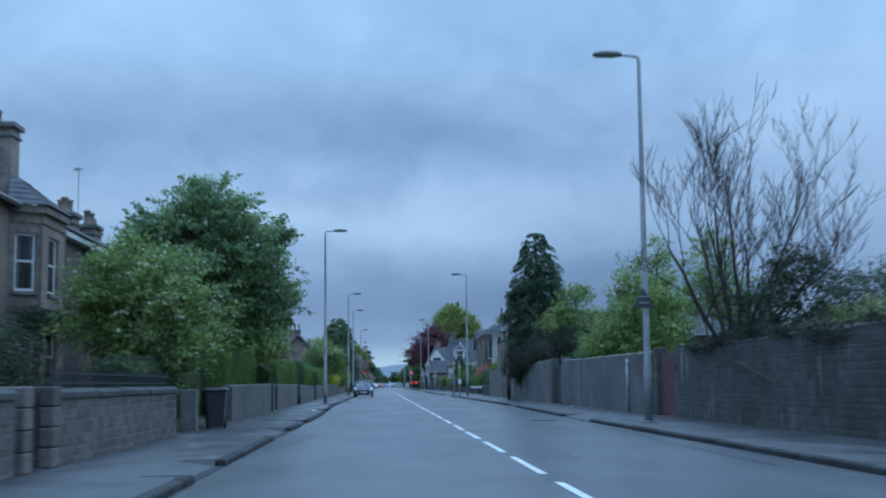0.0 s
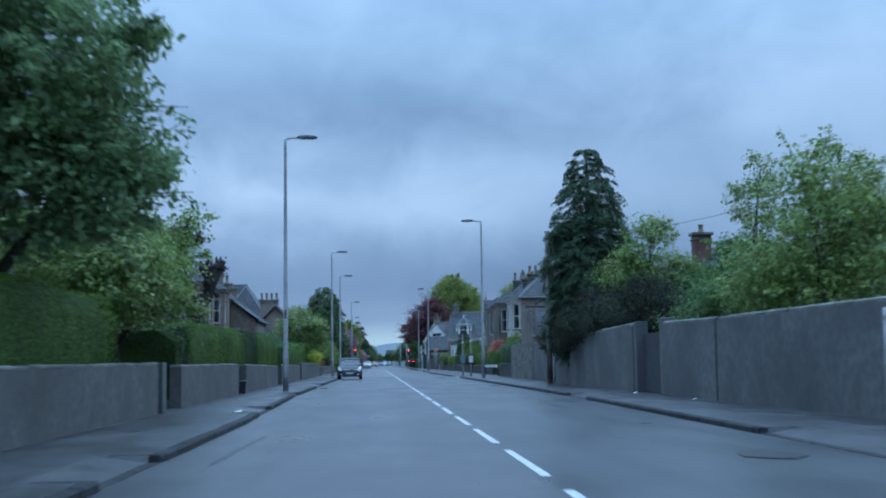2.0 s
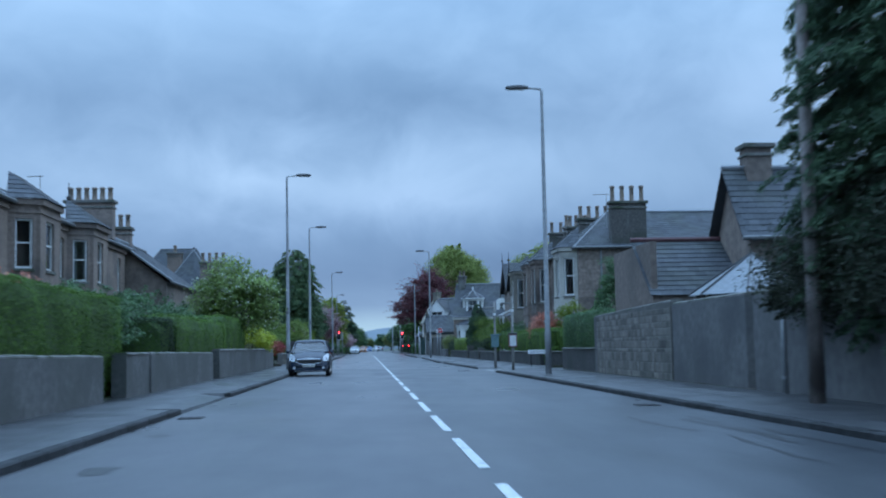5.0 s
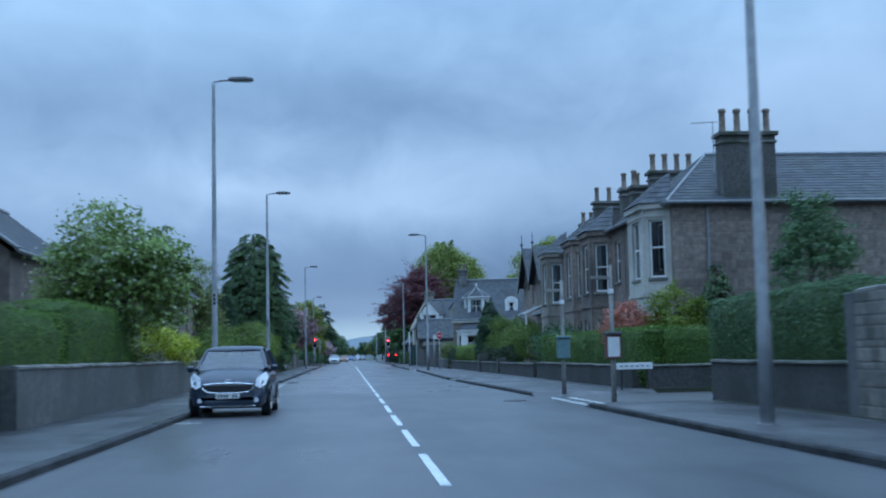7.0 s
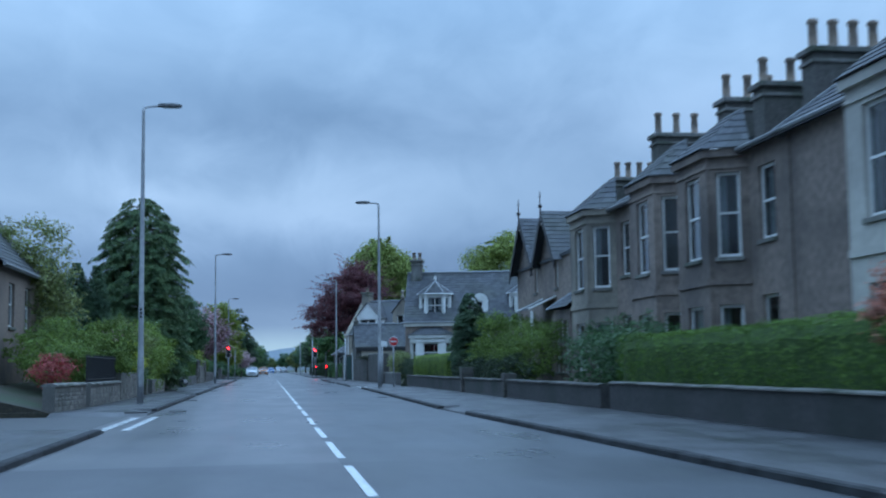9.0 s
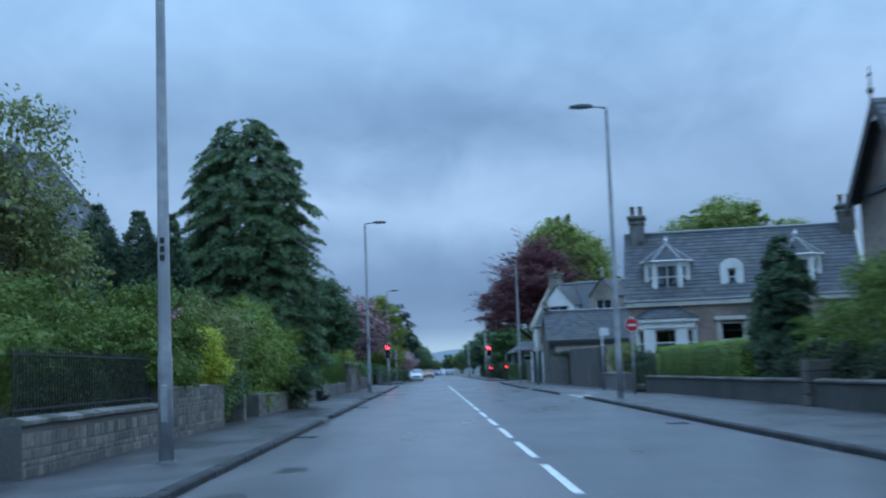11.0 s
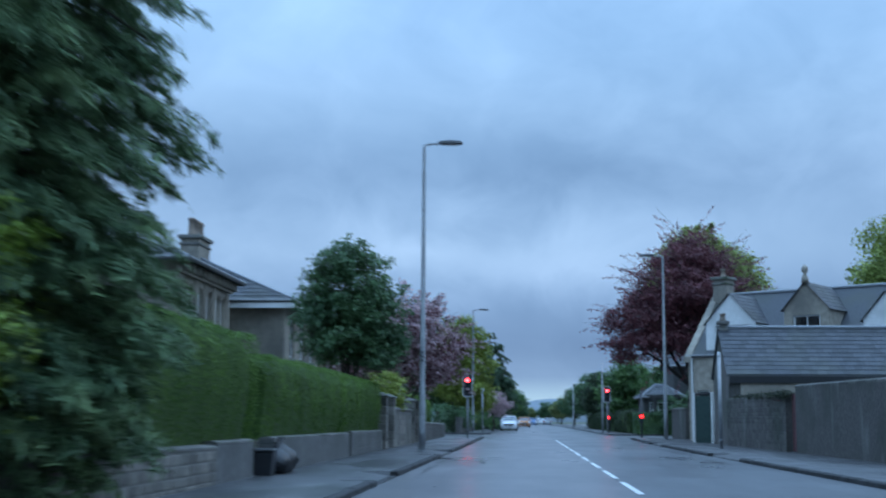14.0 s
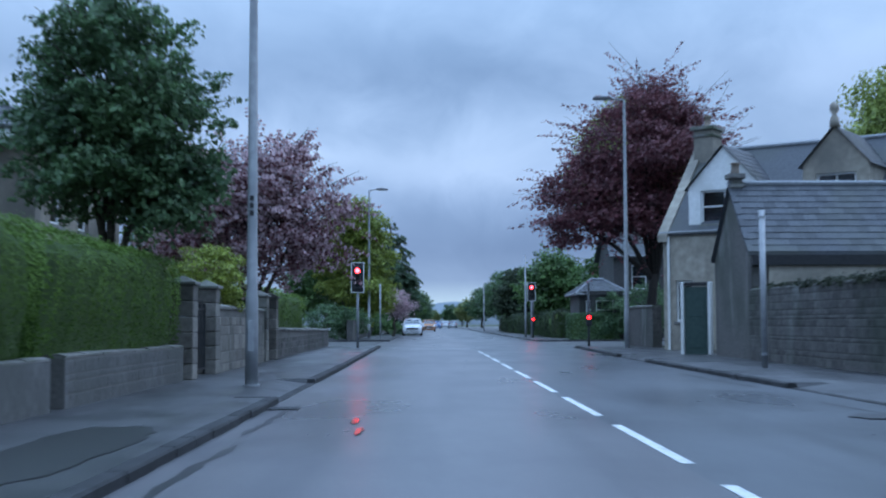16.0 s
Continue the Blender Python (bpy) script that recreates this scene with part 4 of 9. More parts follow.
def garden_wall(name, p0, p1, h0, h1, thick, mat, label, cope=True, cope_mat=None, stones=None, seed=1, both=True, base=0.08, cope_h=0.1, over=0.05, course=0.17, face=1, proud=0.008):
    """A wall from p0 to p1 with stepped or sloping top; x runs along it, its face to the road on -y (face=1)."""
    d = Vector((p1[0] - p0[0], p1[1] - p0[1]))
    L = d.length
    M = pose(p0[0], p0[1], base, 0, 0, math.degrees(math.atan2(d.y, d.x)))
    t = thing(name, M, label, "garden wall", kind="structure")
    g = Geo()
    n = max(1, int(L / 1.5))
    r = random.Random(seed)
    for i in range(n):
        a, b = L * i / n, L * (i + 1) / n
        za, zb = h0 + (h1 - h0) * i / n, h0 + (h1 - h0) * (i + 1) / n
        g.add([(a, -thick / 2, 0), (a, thick / 2, 0), (a, thick / 2, za), (a, -thick / 2, za), (b, -thick / 2, 0), (b, thick / 2, 0), (b, thick / 2, zb), (b, -thick / 2, zb)],
              [(0, 4, 7, 3), (1, 2, 6, 5), (3, 7, 6, 2)] + ([(0, 3, 2, 1)] if i == 0 else []) + ([(4, 5, 6, 7)] if i == n - 1 else []))
    part("wall_body", g, mat, t)
    if cope:
        m = max(1, int(L / 0.85))
        for i in range(m):
            a, b = L * i / m + 0.008, L * (i + 1) / m - 0.008
            z = h0 + (h1 - h0) * (i + 0.5) / m + r.uniform(-0.008, 0.008)
            sl = (h1 - h0) / L
            k = thick / 2 + over + r.uniform(-0.008, 0.008)
            cg = Geo()
            za, zb = z - sl * (b - a) / 2, z + sl * (b - a) / 2
            sec = [(-k, 0), (k, 0), (k, cope_h * 0.55), (k * 0.45, cope_h), (-k * 0.45, cope_h), (-k, cope_h * 0.55)]
            cg.loft([[(a, y, za + zz + 0.002) for y, zz in sec], [(b, y, zb + zz + 0.002) for y, zz in sec]])
            part("coping_stone", cg, cope_mat or COPING, t)
    if stones:
        if face > 0:
            stone_face(t, Matrix.Translation((0, -thick / 2, 0)), L, min(h0, h1), stones, course, seed, proud=proud)
        else:
            stone_face(t, Matrix.Translation((L, thick / 2, 0)) @ pose(0, 0, 0, 0, 0, 180), L, min(h0, h1), stones, course, seed, proud=proud)
    return t


def gate_pier(x, y, h, w, label, mat=None, cap=True, turn=0):
    t = thing("gate_pier", pose(x, y, 0.1, 0, 0, turn), label, "gate pier", "gate piers")
    n = 1 if mat is RENDERED else int(h / 0.28)
    for i in range(n):
        z = h * i / n
        part("block", Geo().box(-w / 2, w / 2, -w / 2, w / 2, z + 0.004, h * (i + 1) / n - 0.004, 0.018), mat or ASHLAR_PALE, t)
    if cap:
        g = Geo().box(-w / 2 - 0.05, w / 2 + 0.05, -w / 2 - 0.05, w / 2 + 0.05, h, h + 0.07, 0.015)
        k = w / 2 + 0.02
        g.add([(-k, -k, h + 0.07), (k, -k, h + 0.07), (k, k, h + 0.07), (-k, k, h + 0.07), (0, 0, h + 0.2)], [(0, 1, 4), (1, 2, 4), (2, 3, 4), (3, 0, 4)])
        part("cap", g, COPING, t)
    return t


def wall_panel(geo, M, L, H, thick, holes, inset=0.0):
    """A wall from x=0..L, outer face y=0, inwards +y, with real openings."""
    keep = geo.M
    geo.M = keep @ M
    xs = sorted({inset, L - inset, *[v for h in holes for v in h[:2]]})
    zs = sorted({0.0, H, *[v for h in holes for v in h[2:4]]})
    for a, b in zip(xs, xs[1:]):
        for c, d in zip(zs, zs[1:]):
            if b - a > 1e-4 and d - c > 1e-4 and not any(h[0] < (a + b) / 2 < h[1] and h[2] < (c + d) / 2 < h[3] for h in holes):
                geo.box(a, b, 0, thick, c, d)
    geo.M = keep


WIN = {}


def lattice(geo, xs, zs, y0, y1):
    """A window frame in one piece: every other column and row of the grid is solid."""
    nx, nz = len(xs), len(zs)
    v = [(x, y, z) for y in (y0, y1) for x in xs for z in zs]
    at = lambda i, k, b: b * nx * nz + i * nz + k
    solid = lambda i, k: 0 <= i < nx - 1 and 0 <= k < nz - 1 and (i % 2 == 0 or k % 2 == 0)
    f = []
    for i in range(nx - 1):
        for k in range(nz - 1):
            if not solid(i, k):
                continue
            f += [(at(i, k, 0), at(i + 1, k, 0), at(i + 1, k + 1, 0), at(i, k + 1, 0)), (at(i, k, 1), at(i, k + 1, 1), at(i + 1, k + 1, 1), at(i + 1, k, 1))]
            for di, dk, p, q in ((-1, 0, (i, k), (i, k + 1)), (1, 0, (i + 1, k + 1), (i + 1, k)), (0, -1, (i + 1, k), (i, k)), (0, 1, (i, k + 1), (i + 1, k + 1))):
                if not solid(i + di, k + dk):
                    f.append((at(*p, 0), at(*q, 0), at(*q, 1), at(*p, 1)))
    geo.add(v, f)


def window(parent, M, w, h, bars=1, curtain=0.0, frame_mat=None, sill=True):
    """A sash window in an opening; M at the opening's lower left corner, outer wall face at y=0."""
    key = ("f", round(w, 2), round(h, 2), bars, (frame_mat or WHITE_PAINT).name)
    if key not in WIN:
        g = Geo()
        f = 0.075
        xs = [0, f] + [w * i / bars + k for i in range(1, bars) for k in (-0.025, 0.025)] + [w - f, w]
        lattice(g, xs, [0, f * 1.2, h * 0.52 - 0.03, h * 0.52 + 0.03, h - f, h], 0.1, 0.17)
        me = g.mesh("window")
        me.materials.append(frame_mat or WHITE_PAINT)
        pg = Geo().box(0.06, w - 0.06, 0.13, 0.138, 0.07, h - 0.06).mesh("pane")
        pg.materials.append(GLASS)
        sg = Geo().box(-0.06, w + 0.06, -0.07, 0.1, -0.11, 0.0, 0.012).mesh("sill")
        sg.materials.append(COPING)
        cg = Geo()
        n = 12
        for s in (0, 1):
            for i in range(n):
                a = 0.08 + (w * 0.26) * i / n + (w * 0.66 if s else 0)
                b = a + w * 0.26 / n
                o = 0.02 * (i % 2)
                cg.add([(a, 0.26 + o, 0.08), (b, 0.28 - o, 0.08), (b, 0.28 - o, h - 0.08), (a, 0.26 + o, h - 0.08)], [(0, 1, 2, 3)])
        cm = cg.mesh("curtain")
        cm.materials.append(CURTAIN)
        WIN[key] = me, pg, sg, cm
    me, pg, sg, cm = WIN[key]
    o = part("window", me, None, parent)
    o.matrix_basis = M
    p = part("pane", pg, None, o)
    p.visible_shadow = False
    if sill:
        part("sill", sg, None, o)
    if curtain:
        part("curtain", cm, None, o)
    return o


def slates(geo, A, B, C, D, course=0.28, width=0.36, seed=1, t=0.018):
    """Slates in courses on a slope: eave A-B, top D-C."""
    A, B, C, D = (Vector(p) for p in (A, B, C, D))
    r = random.Random(seed)
    H = ((D + C) / 2 - (A + B) / 2).length
    n = max(1, int(H / course))
    nrm = (B - A).cross((D + C) - (A + B)).normalized()
    if nrm.z < 0:
        nrm = -nrm
    for i in range(n):
        f0, f1 = i / n, min(1.0, (i + 1.25) / n)
        a0, b0, a1, b1 = A.lerp(D, f0), B.lerp(C, f0), A.lerp(D, f1), B.lerp(C, f1)
        L = (b0 - a0).length
        if L < 0.15:
            continue
        m = max(1, round(L / width))
        off = 0.5 * (i % 2) / m
        cuts = [0.0] + [min(1.0, max(0.0, (k + 1) / m - off)) for k in range(m)] + [1.0]
        for u0, u1 in zip(cuts, cuts[1:]):
            if u1 - u0 < 0.02:
                continue
            e = 0.003 / max(L, 0.5)
            lift = nrm * (t * 1.5 + r.uniform(-0.002, 0.004))
            p = [a0.lerp(b0, u0 + e) + lift, a0.lerp(b0, u1 - e) + lift, a1.lerp(b1, u1 - e) + nrm * 0.004, a1.lerp(b1, u0 + e) + nrm * 0.004]
            q = [p[0] - nrm * t, p[1] - nrm * t]
            geo.add(p + q, [(0, 1, 2, 3), (4, 5, 1, 0)])


POTS = {}


def chimney(parent, M, w, d, h, pots, mat, cope=0.14, pot_h=0.75):
    """A stack w x d x h with a projecting cope and clay pots in a row along x."""
    g = Geo(M)
    g.box(-w / 2, w / 2, -d / 2, d / 2, 0, h)
    s = part("chimney", g, mat, parent)
    g = Geo(M)
    g.box(-w / 2 - 0.06, w / 2 + 0.06, -d / 2 - 0.06, d / 2 + 0.06, h - 0.3, h - 0.2, 0.015)
    g.box(-w / 2 - 0.12, w / 2 + 0.12, -d / 2 - 0.12, d / 2 + 0.12, h - 0.02, h + cope, 0.02)
    part("chimney_cope", g, COPING, s)
    key = round(pot_h, 2)
    if key not in POTS:
        pg = Geo()
        prof = [(0.15, 0), (0.16, 0.06), (0.135, 0.1), (0.12, pot_h * 0.82), (0.155, pot_h * 0.86), (0.155, pot_h * 0.94), (0.125, pot_h), (0.09, pot_h), (0.09, pot_h * 0.8)]
        pg.loft([[(r * math.cos(a), r * math.sin(a), z) for a in (2 * math.pi * k / 10 for k in range(10))] for r, z in prof])
        POTS[key] = pg.mesh("chimney_pot", True)
        POTS[key].materials.append(POT_CLAY)
    for i in range(pots):
        o = part("chimney_pot", POTS[key], None, s)
        o.matrix_basis = M @ Matrix.Translation(((i - (pots - 1) / 2) * (w - 0.35) / max(1, pots - 1), 0, h + cope))
    return s


def bay(parent, M, w, depth, H, floors, mat, roof_h=1.1, cant=0.55, seed=1, band=None, wall_t=0.18):
    """A canted bay on a facade: M at its left end on the wall face (x along, -y outwards); floors: (sill, head) pairs."""
    pts = [(0, 0), (cant, -depth), (w - cant, -depth), (w, 0)]
    g = Geo(M)
    holders = []
    for i, (p, q) in enumerate(zip(pts, pts[1:])):
        d = Vector((q[0] - p[0], q[1] - p[1]))
        L = d.length
        ww = 0.62 if i != 1 else min(1.15, L - 0.5)
        holes = [((L - ww) / 2, (L + ww) / 2, s, e) for s, e in floors]
        F = pose(p[0], p[1], 0, 0, 0, math.degrees(math.atan2(d.y, d.x)))
        wall_panel(g, F, L, H, wall_t, holes)
        holders += [(F @ Matrix.Translation((a, 0, s)), e2 - a, e - s) for a, e2, s, e in holes]
    for x, y in pts[1:3]:
        g.prism([(x - 0.07, y + 0.13), (x - 0.05, y - 0.012), (x + 0.05, y - 0.012), (x + 0.07, y + 0.13)], 0, H)
    b = part("bay_window", g, mat, parent)
    for F, ww, hh in holders:
        window(b, M @ F, ww, hh, 1, curtain=1.0 if seed % 2 else 0.0)
    for z0, z1, o in ((H - 0.05, H + 0.16, 0.14), (H - 0.35, H - 0.27, 0.05), ((floors[0][1] + floors[-1][0]) / 2 - 0.1 if len(floors) > 1 else 0.3, (floors[0][1] + floors[-1][0]) / 2 + 0.06 if len(floors) > 1 else 0.42, 0.06)):
        g = Geo(M).prism([(-o, 0.02), (cant - o * 0.6, -depth - o), (w - cant + o * 0.6, -depth - o), (w + o, 0.02)], z0, z1)
        part("cornice", g, band or mat, b)
    g = Geo(M)
    o, z = 0.2, H + 0.165
    e = [(-o, 0.0, z), (cant - o * 0.6, -depth - o, z), (w - cant + o * 0.6, -depth - o, z), (w + o, 0.0, z)]
    tl, tr = (w * 0.32, 0.35, z + roof_h), (w * 0.68, 0.35, z + roof_h)
    g.add(e + [tl, tr], [(0, 1, 4), (1, 2, 5, 4), (2, 3, 5)])
    slates(g, e[0], e[1], tl, tl, seed=seed); slates(g, e[1], e[2], tr, tl, seed=seed + 1); slates(g, e[2], e[3], tr, tr, seed=seed + 2)
    part("bay_roof", g, SLATE, b)
    return b


def house(name, M, W, D, eave, ridge, label, mat, front=(), left=(), right=(), hip=(True, True), stones=None, gutter=True, over=0.3, ridge_mat=None, seed=1, door=None, quoins=None, cross=False, slate=True, stone_limit=290, hip_run=1.05):
    """A house, front wall on y=0 (facing -y), x along the front. front/left/right: openings (x0, x1, z0, z1[, bars]).
    hip: left and right end; a gable where False. cross=True: the ridge runs front to back."""
    t = thing(name, M, label, "house")
    T = 0.35
    rngh = random.Random(seed)
    sides = [("front", Matrix(), W, front), ("right", pose(W, 0, 0, 0, 0, 90), D, right), ("back", pose(W, D, 0, 0, 0, 180), W, ()), ("left", pose(0, D, 0, 0, 0, -90), D, left)]
    for nm, F, L, holes in sides:
        g = Geo()
        wall_panel(g, F, L, eave, T, [h[:4] for h in holes], T if nm in ("left", "right") else 0.0)
        gable = (cross and nm in ("front", "back")) or (not cross and ((nm == "left" and not hip[0]) or (nm == "right" and not hip[1])))
        if gable:
            g.M = F
            g.add([(0, 0, eave), (L, 0, eave), (L / 2, 0, ridge), (0, T, eave), (L, T, eave), (L / 2, T, ridge)], [(0, 1, 2), (3, 5, 4), (0, 2, 5, 3), (1, 4, 5, 2)])
        w = part("wall_" + nm, g, mat, t)
        for h in holes:
            window(t, F @ Matrix.Translation((h[0], 0, h[2])), h[1] - h[0], h[3] - h[2], h[4] if len(h) > 4 else 1, curtain=rngh.choice((0, 0, 1)))
        if stones and nm in stones:
            stone_face(w, F, L, eave - 0.15, stones[nm], 0.24, seed, stone_limit, [h[:4] for h in holes], 0.007)
    g = Geo()
    o = over
    z = eave - 0.0
    if cross:
        a0, a1, b0, b1 = (-o, -o, z), (-o, D + o, z), (W + o, -o, z), (W + o, D + o, z)
        r0, r1 = (W / 2, -o, ridge), (W / 2, D + o, ridge)
        slopes = [(a1, a0, r0, r1), (b0, b1, r1, r0)]
    else:
        hl = min((ridge - eave) * hip_run, W / 2 - 0.25) if hip[0] else -o
        hr = min((ridge - eave) * hip_run, W / 2 - 0.25) if hip[1] else -o
        a, b, c, d = (-o, -o, z), (W + o, -o, z), (W + o, D + o, z), (-o, D + o, z)
        r0, r1 = (hl, D / 2, ridge), (W - hr, D / 2, ridge)
        slopes = [(a, b, r1, r0), (c, d, r0, r1)]
        if hip[0]:
            slopes.append((d, a, r0, r0))
        if hip[1]:
            slopes.append((b, c, r1, r1))
    for s in slopes:
        lo = [Vector(p) - Vector((0, 0, 0.1)) for p in s]
        g.add([tuple(p) for p in s] + [tuple(p) for p in lo], [(0, 1, 2, 3), (4, 7, 6, 5), (0, 4, 5, 1)])
    rf = part("roof", g, SLATE, t)
    if slate:
        sg = Geo()
        for i, s in enumerate(slopes):
            slates(sg, *s, seed=seed + i)
        part("slate_covering", sg, SLATE, rf, "overlapping blue-grey slates", kind="stuff")
    g = Geo()
    up = Vector((0, 0, 0.05))
    g.tube([Vector(r0) + up, Vector(r1) + up], 0.09, 6)
    if not cross:
        for k, p, q in ((0, slopes[0][0], r0), (0, slopes[1][1], r0), (1, slopes[0][1], r1), (1, slopes[1][0], r1)):
            if hip[k]:
                g.tube([Vector(p) + up * 0.6, Vector(q) + up * 0.6], 0.06, 6)
    part("ridge_cap", g, ridge_mat or LEAD, rf)
    if gutter:
        runs = [(a0, a1), (b0, b1)] if cross else [(a, b)] + [(d, a)] * hip[0] + [(b, c)] * hip[1]
        for p, q in runs:
            part("gutter", Geo().tube([p, q], 0.06, 6), GUTTER_GREY, t)
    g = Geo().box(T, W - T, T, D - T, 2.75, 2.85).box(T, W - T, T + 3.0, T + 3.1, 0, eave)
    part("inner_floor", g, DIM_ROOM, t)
    return t


def finial(parent, x, y, z, h=0.8, mat=None):
    g = Geo()
    g.tube([(x, y, z - 0.1), (x, y, z + h)], [0.04, 0.015], 6)
    g.loft([[(x + r * math.cos(a), y + r * math.sin(a), z + zz) for a in (2 * math.pi * k / 8 for k in range(8))] for r, zz in ((0.03, 0.1), (0.1, 0.18), (0.1, 0.26), (0.03, 0.34))])
    g.box(x - 0.14, x + 0.14, y - 0.015, y + 0.015, z + h * 0.68, z + h * 0.76)
    return part("finial", g, mat or IRON, parent)


def aerial(parent, x, y, z, h=1.6, turn=0):
    g = Geo(pose(x, y, z, 0, 0, turn))
    g.tube([(0, 0, -0.6), (0, 0, h)], 0.02, 5)
    g.tube([(-0.2, 0, h - 0.05), (0.85, 0, h)], 0.014, 5)
    for i in range(8):
        xx = -0.1 + i * 0.12
        g.tube([(xx, -0.16, h - 0.03 + i * 0.006), (xx, 0.16, h - 0.03 + i * 0.006)], 0.007, 4)
    return part("aerial", g, GALV, parent, "thin roof aerial")

# ---------- street furniture ----------
def street_lamp(x, y, arm_to, label, number=True, lean=0.0):
    """Tapered steel column about 10.6 m high with a bracket arm and flat lantern towards the road."""
    t = thing("street_lamp", pose(x, y, 0.1, 0, 0, 0 if arm_to > 0 else 180), label, "street lamp", "road lamps")
    g = Geo()
    g.tube([(0, 0, -0.05), (0, 0, 0.03)], [0.16, 0.16], 14)
    part("base_plate", g, GALV, t)
    g = Geo()
    g.tube([(0, 0, 0), (0, 0, 1.55), (0, 0, 1.62), (0, 0, 10.35), (0.0, 0, 10.5)], [0.115, 0.112, 0.098, 0.055, 0.055], 14)
    part("column", g, GALV, t, smooth=True)
    g = Geo().box(-0.055, 0.055, -0.118, -0.1, 0.6, 1.15, 0.008)
    part("door_cover", g, GALV, t)
    g = Geo()
    g.tube([(0, 0, 10.46), (0.06, 0, 10.52), (0.25, 0, 10.55), (0.62, 0, 10.57)], [0.05, 0.045, 0.04, 0.04], 8)
    part("bracket_arm", g, GALV, t, smooth=True)
    g = Geo()
    sec = lambda x, w, h: [(x, -w, 10.56), (x, -w * 0.8, 10.56 + h), (x, w * 0.8, 10.56 + h), (x, w, 10.56), (x, w * 0.7, 10.53), (x, -w * 0.7, 10.53)]
    g.loft([sec(0.5, 0.06, 0.06), sec(0.62, 0.12, 0.09), sec(0.95, 0.16, 0.1), sec(1.28, 0.12, 0.07), sec(1.34, 0.06, 0.04)])
    head = part("lantern", g, HEAD_GREY, t, "flat dark lantern head", smooth=False)
    part("lens", Geo().box(0.66, 1.24, -0.09, 0.09, 10.505, 10.531, 0.01), LENS_GREY, head)
    if number:
        g = Geo()
        for i in range(3):
            g.box(-0.035, 0.035, -0.104, -0.098, 3.0 + i * 0.13, 3.09 + i * 0.13)
        part("number_plate", g, IRON, t, "black unreadable number bars")
    return t


for x, y in ((-3.25, 75.5), (-3.14, 128.5), (-3.24, 157.1), (-3.07, 214.4), (-4.0, 279.0)):
    street_lamp(x, y, 1, "tall grey steel street lamp beside garden walls")
for x, y in ((7.59, 34.9), (7.68, 106.2), (7.44, 182.3), (8.45, 243.9)):
    street_lamp(x, y, -1, "tall grey steel street lamp with its arm over the road")


def signal(x, y, h, label, low=False, turn=0.0):
    """A traffic signal post: black three-lamp head with white border, red lit; z is the red lamp's height."""
    t = thing("traffic_light", pose(x, y, 0.1, 0, 0, turn), label, "traffic light", "junction signals")
    part("post", Geo().tube([(0, 0.16, -0.05), (0, 0.16, h + 0.3)], [0.057, 0.057], 12), GALV, t, smooth=True)
    g = Geo().box(-0.27, 0.27, 0.0, 0.02, h - 0.95, h + 0.35, 0.03)
    board = part("backing_board", g, DARK_PAINT, t)
    g = Geo()
    for a in ((-0.29, -0.255, h - 0.97, h + 0.37), (0.255, 0.29, h - 0.97, h + 0.37), (-0.255, 0.255, h + 0.335, h + 0.37), (-0.255, 0.255, h - 0.97, h - 0.935)):
        g.box(a[0], a[1], -0.006, 0.022, a[2], a[3])
    part("white_border", g, WHITE_PAINT, board, "white reflective border")
    part("housing", Geo().box(-0.15, 0.15, -0.14, -0.002, h - 0.82, h + 0.2, 0.03), DARK_PAINT, t)
    for i in range(3):
        z = h - 0.31 * i
        g = Geo()
        g.loft([[(r * math.cos(a), yy, z + r * math.sin(a)) for a in (2 * math.pi * k / 16 for k in range(16))] for r, yy in ((0.105, -0.14), (0.1, -0.15), (0.06, -0.165), (0.01, -0.17))])
        part("red_lens" if i == 0 else "lens", g, RED_LAMP if i == 0 else DARK_LENS, t, "lit red signal lens" if i == 0 else "", smooth=True)
        g = Geo()
        ring = lambda r, yy: [(r * math.cos(a), yy, z + r * math.sin(a)) for a in (math.pi * k / 10 for k in range(11))]
        a, b = ring(0.125, -0.13), ring(0.125, -0.3)
        g.add(a + b, [(k, k + 1, 12 + k, 11 + k) for k in range(10)])
        part("hood", g, DARK_PAINT, t)
    return t


signal(-2.99, 246.3, 3.39, "traffic light showing red on a grey post")
signal(7.55, 279.4, 3.58, "traffic light showing red across the junction")


def push_signal(x, y, h, label):
    t = thing("pedestrian_signal", pose(x, y, 0.1), label, "signal", "junction signals")
    part("post", Geo().tube([(0, 0.1, -0.05), (0, 0.1, h + 1.6)], [0.057, 0.057], 12), HEAD_GREY, t, smooth=True)
    part("housing", Geo().box(-0.13, 0.13, -0.1, 0.045, h - 0.4, h + 0.14, 0.02), DARK_PAINT, t)
    g = Geo()
    g.loft([[(r * math.cos(a), yy, h + r * math.sin(a)) for a in (2 * math.pi * k / 14 for k in range(14))] for r, yy in ((0.085, -0.1), (0.06, -0.115), (0.01, -0.12))])
    part("red_lens", g, RED_LAMP_SMALL, t, "lit red pedestrian lens", smooth=True)
    return t


push_signal(7.62, 249.6, 1.32, "pedestrian signal glowing red on a dark post")
push_signal(7.7, 279.9, 1.3, "pedestrian signal glowing red beside the far junction post")

